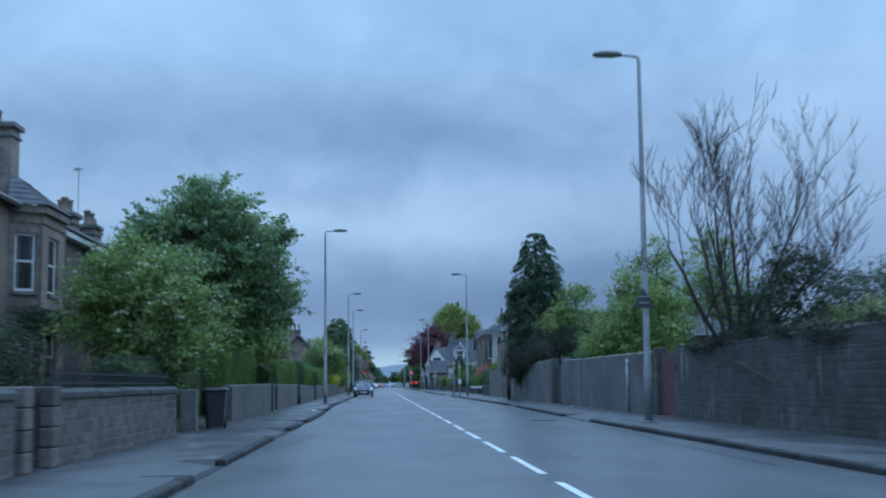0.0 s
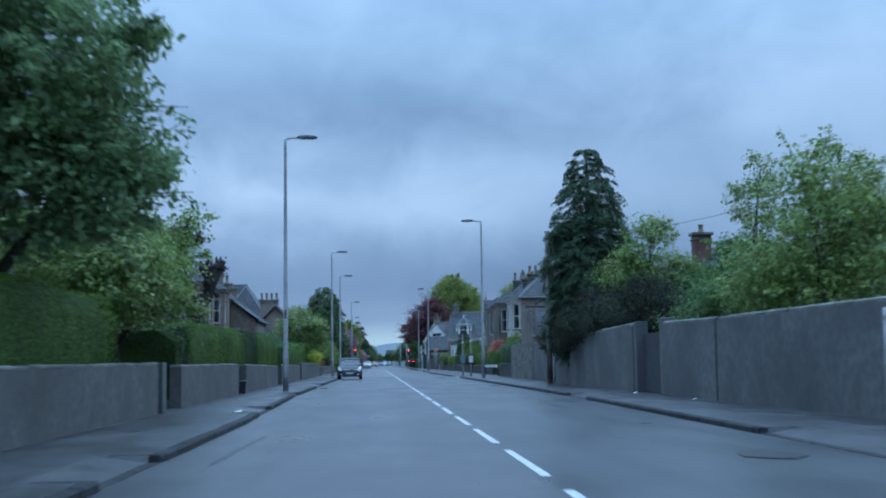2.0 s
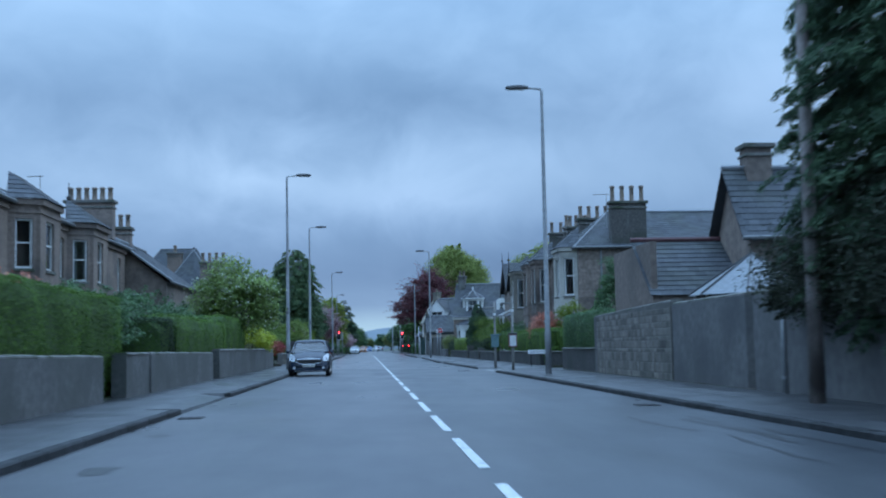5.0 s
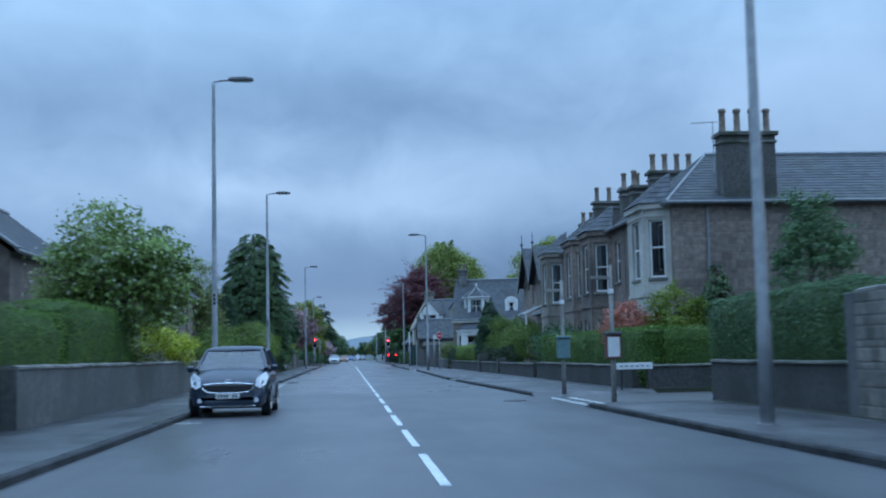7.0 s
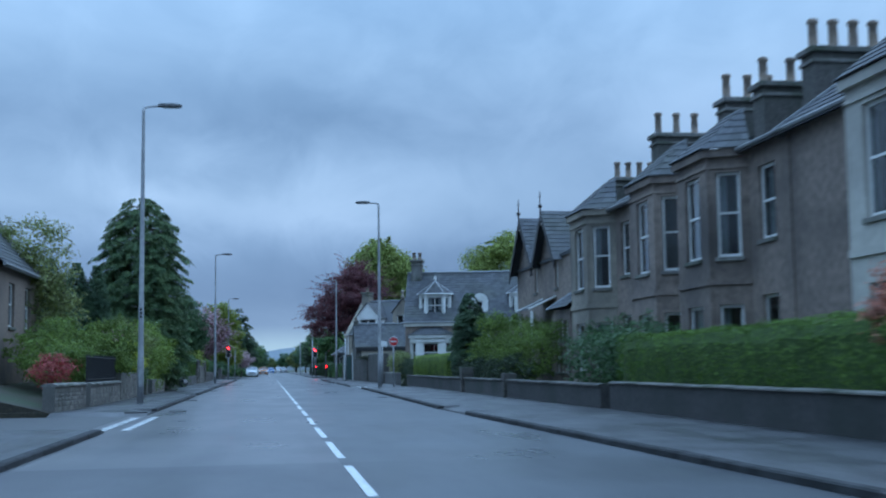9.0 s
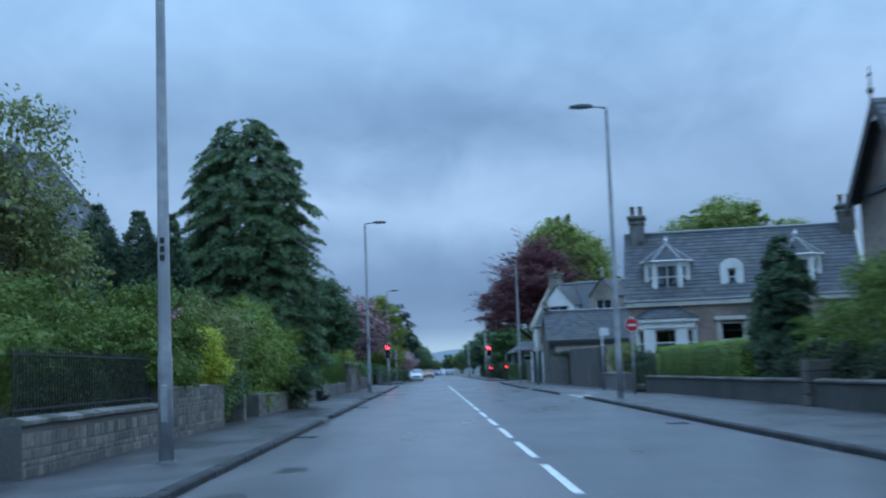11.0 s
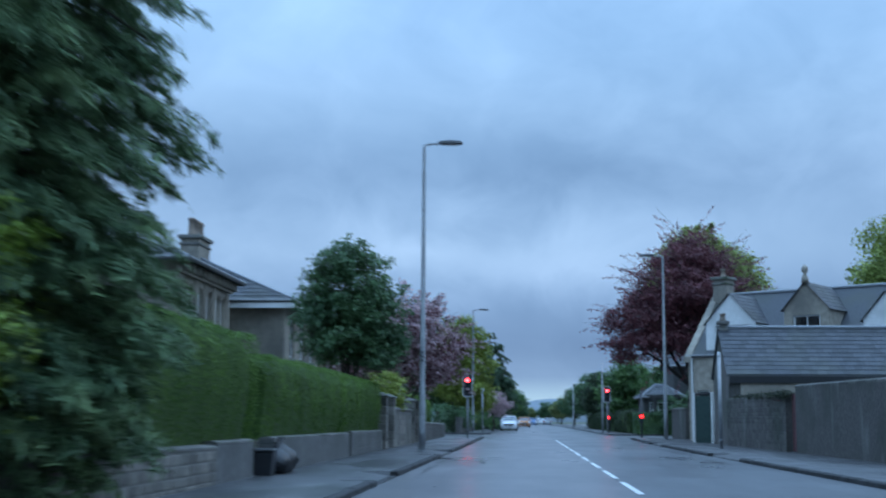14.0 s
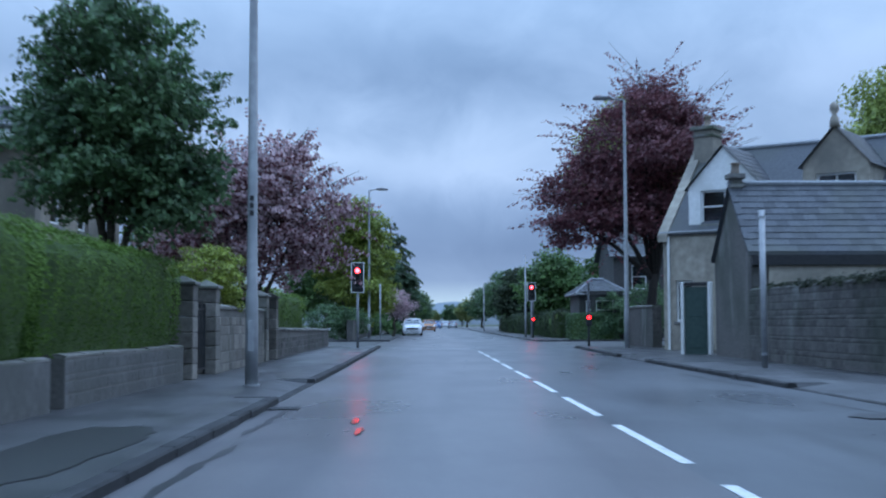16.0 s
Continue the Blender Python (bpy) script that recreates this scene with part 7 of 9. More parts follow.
part("ridge_tiles", Geo().tube([(-3.2, 3.2, 4.65), (0.0, 3.2, 4.65)], 0.09, 6), RED_PAINT, h1, "red clay ridge tiles")


def conservatory(x, y):
    t = thing("conservatory", pose(x, y, 0.1), "glazed conservatory with a pale segmented roof", "conservatory")
    n, r, z = 8, 1.75, 2.5
    ring = [(r * math.cos(2 * math.pi * k / n + 0.39), r * math.sin(2 * math.pi * k / n + 0.39)) for k in range(n)]
    part("base_wall", Geo().prism(ring, 0, 0.7), RENDERED, t)
    for k in range(n):
        a, b = ring[k], ring[(k + 1) % n]
        part("post", Geo().tube([(a[0], a[1], 0.7), (a[0], a[1], z)], 0.05, 6), WHITE_PAINT, t)
        p = part("pane", Geo().add([(a[0], a[1], 0.72), (b[0], b[1], 0.72), (b[0], b[1], z), (a[0], a[1], z)], [(0, 1, 2, 3)]), GLASS, t)
        p.visible_shadow = False
        part("roof_panel", Geo().add([(a[0] * 1.12, a[1] * 1.12, z), (b[0] * 1.12, b[1] * 1.12, z), (0, 0, z + 1.25), (a[0] * 1.12, a[1] * 1.12, z - 0.03), (b[0] * 1.12, b[1] * 1.12, z - 0.03), (0, 0, z + 1.2)], [(0, 1, 2), (3, 5, 4), (0, 3, 4, 1)]), LEAD, t)
        part("glazing_bar", Geo().tube([(a[0] * 1.13, a[1] * 1.13, z + 0.02), (0, 0, z + 1.28)], 0.03, 5), HEAD_GREY, t)


conservatory(12.9, 98.6)

# terrace of stone villas
t1 = house("villa", pose(13.6, 132.8, 0.1), 13.0, 8.0, 6.75, 9.2, "end villa of a stone terrace with a hipped slate roof", SANDSTONE, left=[(5.4, 6.4, 4.3, 6.2, 1), (5.4, 6.4, 1.0, 2.9, 1)], hip=(True, True), stones={"front": SANDSTONE}, seed=23, stone_limit=295)
SIDE = pose(0, 8.0, 0, 0, 0, -90)
bay(t1, SIDE @ Matrix.Translation((4.2, 0, 0)), 3.5, 0.95, 6.65, [(0.9, 2.7), (3.95, 6.2)], PAINTED_STONE, seed=24, roof_h=1.3)
chimney(t1, Matrix.Translation((3.1, 0.42, 6.6)), 2.1, 0.8, 2.75, 4, RUBBLE, pot_h=0.95)
aerial(t1, 1.9, 0.6, 8.6, 1.4, 150)
part("downpipe", Geo().tube([(1.35, -0.07, 0), (1.35, -0.07, 6.6)], 0.05, 8), LEAD, t1)
t1b = house("villa", RM(13.6, 147.4), 6.5, 9.5, 6.75, 9.1, "stone terrace villa with a canted bay", SANDSTONE, front=window_row((4.6,), 1.0, 4.3, 6.2) + window_row((4.6,), 1.0, 1.0, 2.9), hip=(False, False), seed=24)
bay(t1b, Matrix.Translation((0.6, 0, 0)), 3.4, 0.95, 6.65, [(0.9, 2.7), (3.95, 6.2)], SANDSTONE, seed=25, roof_h=1.3)
chimney(t1b, pose(3.4, 3.1, 7.5, 0, 0, 90), 2.1, 0.8, 2.0, 4, RUBBLE, pot_h=0.85)
chimney(t1b, pose(0.6, 2.4, 7.5, 0, 0, 90), 1.2, 0.8, 1.7, 2, RUBBLE, pot_h=0.8)
t2 = house("villa", RM(13.6, 159.7), 12.2, 9.5, 6.75, 9.3, "stone terrace villa with canted bays", SANDSTONE, front=window_row((4.6, 6.4), 1.0, 4.3, 6.2) + window_row((4.6, 6.4), 1.0, 1.0, 2.9), hip=(True, False), seed=26)
bay(t2, Matrix.Translation((0.6, 0, 0)), 3.4, 0.95, 6.65, [(0.9, 2.7), (3.95, 6.2)], ASHLAR_PALE, seed=27, roof_h=1.3)
bay(t2, Matrix.Translation((8.4, 0, 0)), 3.4, 0.95, 6.65, [(0.9, 2.7), (3.95, 6.2)], SANDSTONE, seed=28, roof_h=1.3)
chimney(t2, pose(2.0, 3.1, 7.6, 0, 0, 90), 1.8, 0.8, 2.2, 3, RUBBLE, pot_h=0.85)
chimney(t2, pose(9.0, 3.1, 7.6, 0, 0, 90), 1.8, 0.8, 2.0, 3, RUBBLE, pot_h=0.85)


def gothic():
    t = house("gabled_house", RM(14.15, 175.9), 15.6, 10.0, 6.1, 8.7, "dark stone house with paired gables and black bargeboards", SANDSTONE, hip=(False, False), over=0.1, gutter=False, seed=29, front=[(4.1, 4.7, 4.7, 6.05, 1), (8.4, 9.0, 4.7, 6.05, 1), (2.6, 3.8, 0.9, 2.9, 1), (8.9, 9.9, 0.6, 2.9, 1)])
    for x0, w in ((0.2, 5.0), (5.4, 4.4)):
        g = Geo()
        zt = 8.45 if x0 < 1 else 8.2
        g.add([(x0, -0.02, 6.1), (x0 + w, -0.02, 6.1), (x0 + w / 2, -0.02, zt), (x0, 0.3, 6.1), (x0 + w, 0.3, 6.1), (x0 + w / 2, 0.3, zt)], [(0, 1, 2), (3, 5, 4), (0, 2, 5, 3), (1, 4, 5, 2)])
        part("gable", g, SANDSTONE, t)
        o = 0.45
        a, b, c = (x0 - 0.25, -o, 5.85), (x0 + w / 2, -o, zt + 0.14), (x0 + w + 0.25, -o, 5.85)
        a2, b2, c2 = (x0 - 0.25, 5.5, 5.85), (x0 + w / 2, 5.5, zt + 0.14), (x0 + w + 0.25, 5.5, 5.85)
        g = Geo()
        g.add([a, b, c, a2, b2, c2], [(0, 1, 4, 3), (1, 2, 5, 4)])
        slates(g, a2, a, b, b2, seed=int(x0 * 7)); slates(g, c, c2, b2, b, seed=int(x0 * 9))
        part("gable_roof", g, SLATE, t)
        for p, q in ((a, b), (c, b)):
            g = Geo()
            g.add([p, q, (q[0], q[1], q[2] - 0.38), (p[0], p[1], p[2] - 0.38), (p[0], p[1] + 0.06, p[2]), (q[0], q[1] + 0.06, q[2]), (q[0], q[1] + 0.06, q[2] - 0.38), (p[0], p[1] + 0.06, p[2] - 0.38)], [(0, 1, 2, 3), (4, 7, 6, 5), (3, 2, 6, 7), (0, 4, 5, 1)])
            part("bargeboard", g, DARK_PAINT, t, "black bargeboard")
        m = x0 + w / 2
        part("gable_panel", Geo().add([(m - 0.62, -o + 0.07, zt - 0.5), (m + 0.62, -o + 0.07, zt - 0.5), (m, -o + 0.07, zt + 0.06), (m - 0.62, -o + 0.11, zt - 0.5), (m + 0.62, -o + 0.11, zt - 0.5), (m, -o + 0.11, zt + 0.06)], [(0, 1, 2), (3, 5, 4), (0, 3, 4, 1)]), WHITE_PAINT, t, "white panel in the head of the gable")
        finial(t, b[0], -o, b[2], 0.95)
    chimney(t, pose(9.9, 3.4, 7.9, 0, 0, 90), 1.9, 0.8, 1.5, 4, RUBBLE)
    aerial(t, 11.6, 4.2, 8.4, 1.6, 40)
    # hipped lean-to with a tall mullioned window
    g = Geo()
    e = [(12.2, -1.3, 3.5), (15.5, -1.3, 3.5), (15.5, 0.0, 4.5), (13.5, 0.0, 4.5), (12.2, 0.0, 3.5)]
    g.add(e, [(0, 1, 2, 3), (0, 3, 4)])
    slates(g, e[0], e[1], e[2], e[3], seed=8)
    slates(g, e[4], e[0], e[3], e[3], seed=9)
    part("porch_roof", g, SLATE, t)
    part("porch_flashing", Geo().tube([e[0], e[3]], 0.07, 5), LEAD, t)
    g = Geo()
    holes = [(0.5 + 0.75 * k, 1.1 + 0.75 * k, 0.9, 3.0) for k in range(3)]
    wall_panel(g, pose(12.4, -1.1, 0), 3.0, 3.42, 0.2, holes)
    g.box(12.4, 12.6, -0.9, 0.0, 0, 3.42).box(15.2, 15.4, -0.9, 0.0, 0, 3.42)
    g.add([(15.4, -1.1, 3.4), (15.4, 0.0, 3.4), (15.4, 0.0, 4.45), (15.3, -1.1, 3.4), (15.3, 0.0, 3.4), (15.3, 0.0, 4.45)], [(0, 1, 2), (3, 5, 4), (0, 2, 5, 3), (0, 3, 4, 1)])
    p = part("porch_wall", g, SANDSTONE, t)
    for h0, h1, z0, z1 in holes:
        window(p, Matrix.Translation((12.4 + h0, -1.1, z0)), h1 - h0, z1 - z0, 1, 0)
    # small white-edged lean-to roof
    g = Geo()
    e = [(5.9, -1.3, 3.7), (8.5, -1.3, 3.7), (8.5, 0.0, 4.3), (5.9, 0.0, 4.3)]
    g.add(e, [(0, 1, 2, 3)])
    slates(g, *e, seed=12)
    part("door_canopy", g, SLATE, t)
    for x in (5.9, 8.5):
        part("verge", Geo().tube([(x, -1.3, 3.72), (x, 0, 4.32)], 0.055, 5), WHITE_PAINT, t, "white painted verge")
        part("canopy_post", Geo().box(x - 0.06, x + 0.06, -1.2, -1.08, 0, 3.66, 0.01), WHITE_PAINT, t, "white painted post")
    return t


gothic()
garden_wall("garden_wall", (10.3, 145.0), (10.3, 125.6), 0.7, 0.7, 0.3, RUBBLE_DARK, "low dark garden wall under a hedge", seed=91, cope_h=0.06)
garden_wall("garden_wall", (10.6, 125.2), (26.0, 123.9), 0.7, 0.7, 0.3, RUBBLE_DARK, "low dark wall along a side street under a hedge", seed=92, cope_h=0.06)
hedge("hedge", 10.32, 11.8, 125.6, 144.8, 0.12, 2.02, "long clipped green hedge in front of stone villas", seed=93, dens=170, group="street hedges")
t = hedge("hedge", -0.75, 0.75, 0.0, 15.0, 0.0, 1.9, "long clipped green hedge along a side street", seed=94, dens=200, group="street hedges")
t.matrix_basis = pose(18.6, 125.4, 0.12, 0, 0, 90 - 4.8) @ Matrix.Translation((0, 0, 0))
for y0, y1 in ((158.6, 145.6), (168.6, 159.6), (191.9, 169.4)):
    garden_wall("garden_wall", (10.25, y1) if y1 > y0 else (10.25, y0), (10.25, y0) if y1 > y0 else (10.25, y1), 0.62, 0.62, 0.35, RUBBLE_DARK, "low dark stone wall along the footway", seed=int(y0), cope_h=0.08, cope_mat=RUBBLE)
gate_pier(10.25, 169.0, 1.15, 0.6, "dark squat gate pier on a low wall", RUBBLE, cap=False)
gate_pier(10.25, 159.1, 0.9, 0.5, "dark stone gate pier", RUBBLE, cap=False)
bush("azalea", 11.25, 130.6, [(0, 0, 2.2, 0.62, 0.7, 0.7), (0.55, 0.5, 1.9, 0.6, 0.8, 0.65), (-0.4, 0.2, 1.9, 0.45, 0.6, 0.5)], "coral pink azalea in full flower", PETAL_CORAL, 5000, 0.11, 95, spread=0.12)
bush("garden_shrub", 12.7, 129.6, [(0, 0, 2.5, 0.8, 0.8, 1.0), (0.7, 0.3, 2.1, 0.7, 0.8, 0.9)], "fresh green shrub beside a villa", LEAF_SPRING, 6000, 0.1, 96, spread=0.12)
conifer("dwarf_conifer", 14.4, 130.2, [(0.2, 1.0), (1.5, 1.1), (3.2, 0.6), (4.2, 0.1)], "small dark conifer beside a villa", n=22000, spray=0.14, r0=0.08, seed=97, tiers=14, boughs=500, loose=0.8, fan=(14, 0.7))
bush("garden_shrub", 12.2, 147.5, [(0, 0, 1.6, 1.0, 2.2, 0.9), (0, 3.5, 1.7, 1.0, 2.0, 1.0), (0.4, 7.5, 1.4, 1.1, 2.2, 1.1)], "dark evergreen shrubs in a villa garden", LEAF_DARK, 8000, 0.13, 98)
bush("garden_shrub", 12.0, 163.0, [(0, 0, 1.8, 1.2, 2.4, 1.3), (-0.2, 4.5, 2.0, 1.2, 2.4, 1.4), (0.2, 9.0, 1.7, 1.2, 2.2, 1.2), (1.0, 6.5, 2.6, 1.0, 1.8, 1.1)], "loose green garden shrubs behind a low wall", LEAF_SHADE, 22000, 0.1, 99, gaps=0.2)
bush("garden_shrub", 11.1, 161.5, [(0, y, 0.85, 0.55, 1.3, 0.75) for y in (0, 2.1, 4.2, 7.0, 9.2, 11.4, 13.4)], "low dark evergreen shrubs behind a low wall", LEAF_IVY, 12000, 0.1, 89)
conifer("dwarf_conifer", 11.60, 176.0, [(0.6, 0.6), (2.0, 0.95), (3.6, 0.85), (4.5, 0.5), (5.00, 0.15)], "dark bushy conifer in a garden", LEAF_YEW, n=40000, spray=0.15, r0=0.1, seed=100, tiers=14, boughs=500, loose=0.8, fan=(14, 0.7))
hedge("hedge", 10.5, 11.6, 177.4, 191.6, 0.12, 1.95, "bright yellow-green clipped hedge behind a low wall", LEAF_LAUREL, seed=101, dens=200, group="street hedges")

# house with dormers across the side street
h5 = house("dormer_house", pose(11.3, 203.4, 0.1, 0, 0, -12), 12.3, 7.6, 4.45, 8.4, "stone house with a big slate roof and white canted dormers", SANDSTONE_PINK, front=[(1.3, 3.0, 1.3, 2.9, 2), (4.8, 6.0, 1.3, 3.2, 1), (8.4, 10.2, 1.3, 2.9, 2)], hip=(False, False), over=0.15, seed=31)
part("eaves_band", Geo().box(-0.1, 12.4, -0.17, -0.02, 4.16, 4.38), PAINTED_STONE, h5, "pale painted eaves band")
part("window_hood", Geo().box(4.5, 6.3, -0.2, 0.0, 3.3, 3.5, 0.02).box(4.6, 4.78, -0.08, 0.0, 1.2, 3.3).box(6.02, 6.2, -0.08, 0.0, 1.2, 3.3), PAINTED_STONE, h5, "cream painted window surround")
for x in (0.6, 11.9):
    chimney(h5, Matrix.Translation((x, 3.8, 7.3)), 0.8, 1.3, 2.0, 2, RUBBLE, pot_h=0.6)
for s in (-1, 1):
    part("gable_skew", Geo().tube([(12.3, 3.8 + s * 3.9, 4.5), (12.3, 3.8, 8.5)], 0.13, 4), PAINTED_STONE, h5, "pale stone skew")


def canted_dormer(parent, x, w=2.4, c=0.5, H=2.1):
    """A white three-sided dormer with a slated tent roof, its base in the main roof."""
    M = Matrix.Translation((x, 0.5, 4.5))
    g = Geo(M)
    pts = [(0, c), (c, 0), (w - c, 0), (w, c)]
    wins = []
    for p, q in zip(pts, pts[1:]):
        v = Vector((q[0] - p[0], q[1] - p[1]))
        F = pose(p[0], p[1], 0, 0, 0, math.degrees(math.atan2(v.y, v.x)))
        k = 0.12 if v.length > 1 else 0.16
        wall_panel(g, F, v.length, H, 0.1, [(k, v.length - k, 0.55, H - 0.2)])
        wins.append((M @ F @ Matrix.Translation((k, 0, 0.55)), v.length - 2 * k))
    g.box(0.0, 0.1, c, 2.6, 0, H).box(w - 0.1, w, c, 2.6, 0, H)
    d = part("dormer", g, WHITE_PAINT, parent)
    for F, ww in wins:
        window(d, F, ww, H - 0.75, 2 if ww > 0.6 else 1, 1.0, sill=False)
    g = Geo(M)
    o = 0.16
    e = [(-o, 2.9, H), (-o, c - 0.05, H), (c - 0.06, -o, H), (w - c + 0.06, -o, H), (w + o, c - 0.05, H), (w + o, 2.9, H)]
    ap, back = (w / 2, 0.75, H + 0.98), (w / 2, 2.9, H + 0.98)
    g.add(e + [ap, back], [(0, 1, 6, 7), (1, 2, 6), (2, 3, 6), (3, 4, 6), (4, 5, 7, 6)])
    for A, B, C, D in ((e[0], e[1], ap, back), (e[1], e[2], ap, ap), (e[2], e[3], ap, ap), (e[3], e[4], ap, ap), (e[4], e[5], back, ap)):
        slates(g, A, B, C, D, course=0.2, width=0.25)
    part("dormer_roof", g, SLATE, d)
    for q in e[1:5]:
        part("hip_roll", Geo(M).tube([(q[0], q[1], q[2] + 0.02), (ap[0], ap[1], ap[2] + 0.03)], 0.04, 5), GALV, d)
    part("gutter", Geo(M).tube([e[1], e[2], e[3], e[4]], 0.05, 5), WHITE_PAINT, d)
    finial(d, x + w / 2, 1.25, 4.5 + H + 0.95, 0.5, WHITE_PAINT)


canted_dormer(h5, 0.98)
canted_dormer(h5, 7.75)
g = Geo(Matrix.Translation((4.95, 0.62, 4.6)))
wall_panel(g, Matrix(), 1.2, 1.5, 0.15, [(0.36, 0.84, 0.5, 1.46)])
g.box(0, 0.12, 0.15, 1.9, 0, 1.5).box(1.08, 1.2, 0.15, 1.9, 0, 1.5)
rim = [(0.6 - 0.6 * math.cos(math.pi * k / 10), 1.5 + 0.5 * math.sin(math.pi * k / 10)) for k in range(11)]
g.add([(x, y, z) for y in (0.0, 1.9) for x, z in rim], [tuple(range(10, -1, -1)), tuple(range(11, 22))] + [(k, k + 1, k + 12, k + 11) for k in range(10)])
d = part("arched_dormer", g, WHITE_PAINT, h5, "white painted round-headed dormer")
window(d, Matrix.Translation((5.31, 0.62, 5.1)), 0.48, 0.96, 1, 0)
bay(h5, Matrix.Translation((0.35, 0, 0)), 3.2, 0.75, 3.35, [(1.45, 2.95)], WHITE_PAINT, seed=32, roof_h=0.75)
bush("garden_shrub", 10.5, 200.6, [(0, 0, 1.25, 0.6, 1.3, 1.05), (0.3, 1.0, 1.4, 0.7, 1.1, 1.0)], "olive-green garden shrub at a street corner", LEAF_OLIVE, 7000, 0.1, 102)
bush("garden_shrub", 16.6, 197.5, [(0, 0, 1.0, 1.3, 1.2, 0.9), (2.6, -0.6, 1.1, 1.5, 1.1, 0.9)], "green garden shrubs before a dormered house", LEAF_MID, 7000, 0.12, 103)
bush("garden_shrub", 10.9, 196.2, [(0, y, 0.9, 0.5, 1.2, 0.8) for y in (-2.6, -0.8, 1.0, 2.6)], "low dark shrubs at the end of a hedge", LEAF_IVY, 6000, 0.1, 88)
garden_wall("garden_wall", (9.9, 203.0), (9.9, 195.4), 0.75, 0.75, 0.35, RENDERED, "low dark wall at a street corner", seed=104, cope_h=0.08)

# long boundary wall, low slated range and school
garden_wall("garden_wall", (9.4, 227.4), (9.7, 216.8), 1.95, 1.95, 0.4, RUBBLE, "high dark stone boundary wall with grass on top", stones=RUBBLE, seed=105, cope_h=0.1, over=-0.02, cope_mat=RUBBLE, course=0.2, proud=0.01)
garden_wall("garden_wall", (9.7, 215.2), (9.85, 203.4), 2.2, 2.1, 0.4, RUBBLE, "high stained dark boundary wall", seed=106, cope_h=0.12, over=0.0, cope_mat=RUBBLE)
bush("wall_top_grass", 9.55, 222.0, [(0, y, 2.0, 0.22, 0.8, 0.08) for y in (-4.8, -3.4, -2.2, -0.8, 0.9, 2.2, 3.6, 4.8)], "rough grass and weeds along a wall top", LEAF_BROWN, 2200, 0.1, 117, spread=0.07, category="grass")
plank_gate(9.72, 215.25, 216.75, 2.0, RED_PAINT, "dark red timber door in a boundary wall")
rngl = house("outbuilding", pose(9.4, 227.8, 0.1, 0, 0, 0), 16.0, 4.4, 3.1, 5.3, "long low stone outbuilding with a slate roof", RUBBLE, hip=(False, False), over=0.1, gutter=False, seed=34)
# pale sheet over the rubble: the lit look of the front is in its colour
part("lit_front", Geo().box(0.5, 15.9, -0.03, 0.0, 0, 2.72), ASHLAR_PALE, rngl, "pale stone front face painted as lit")
# black band stands for the shade under soffit and gutter
part("eaves_board", Geo().box(0.0, 16.0, -0.12, -0.035, 2.72, 3.02), DARK_PAINT, rngl, "sagging eaves board painted dark as soffit shade")
chimney(rngl, Matrix.Translation((0.15, 2.2, 5.0)), 0.3, 0.3, 0.5, 1, COPING, pot_h=0.35)
downpipe(8.0, 221.6, 0, 3.75, "plain grey steel post on the footway", GALV, 0.07)
sc = house("school", pose(9.3, 240.2, 0.0, 0, 0, -36), 20.0, 7.0, 4.65, 8.2, "stone school with slate roof, white gabled dormers and a central gable", ASHLAR_PALE, front=[(0.5, 1.2, 1.2, 2.8, 1), (9.0, 10.0, 1.2, 3.0, 2), (12.0, 13.0, 1.2, 3.0, 2)], hip=(False, False), over=0.1, seed=35, stone_limit=100)
chimney(sc, Matrix.Translation((0.45, 3.5, 7.4)), 0.8, 1.0, 1.7, 1, ASHLAR_PALE, pot_h=0.5)
g = Geo()
for s in (-1, 1):
    p, q = (-0.15, 3.5 + s * 3.7, 4.6), (-0.15, 3.5, 8.38)
    g.add([p, q, (q[0] + 0.4, q[1], q[2]), (p[0] + 0.4, p[1], p[2]), (p[0], p[1], p[2] - 0.3), (q[0], q[1], q[2] - 0.3), (q[0] + 0.4, q[1], q[2] - 0.3), (p[0] + 0.4, p[1], p[2] - 0.3)], [(0, 1, 2, 3), (4, 7, 6, 5), (0, 4, 5, 1), (3, 2, 6, 7), (0, 3, 7, 4)])
part("gable_skew", g, ASHLAR_PALE, sc, "pale stone skew along the gable")


def gablet(parent, x, w, z0, z1, zt, mat, bars, y=-0.05, depth=3.2, name="gabled_dormer", win=None):
    g = Geo(Matrix.Translation((x, y, 0)))
    a, b, c, d = win or (w * 0.2, w * 0.8, z0 + 0.6, z1 - 0.35)
    wall_panel(g, Matrix.Translation((0, 0, z0)), w, z1 - z0, 0.2, [(a, b, c - z0, d - z0)])
    g.add([(0, 0, z1), (w, 0, z1), (w / 2, 0, zt), (0, 0.2, z1), (w, 0.2, z1), (w / 2, 0.2, zt)], [(0, 1, 2), (3, 5, 4), (0, 2, 5, 3), (1, 4, 5, 2)])
    g.box(0, 0.15, 0.2, depth, z0, z1).box(w - 0.15, w, 0.2, depth, z0, z1)
    o = part(name, g, mat, parent)
    window(o, Matrix.Translation((x + a, y, c)), b - a, d - c, bars, 0)
    g = Geo(Matrix.Translation((x, y, 0)))
    k = 0.12
    A, B, C = (-k, -k, z1 - 0.12), (w / 2, -k, zt + 0.06), (w + k, -k, z1 - 0.12)
    A2, B2, C2 = (-k, depth, z1 - 0.12), (w / 2, depth, zt + 0.06), (w + k, depth, z1 - 0.12)
    g.add([A, B, C, A2, B2, C2], [(0, 1, 4, 3), (1, 2, 5, 4)])
    slates(g, A2, A, B, B2); slates(g, C, C2, B2, B)
    part("dormer_roof", g, SLATE, o)
    return o


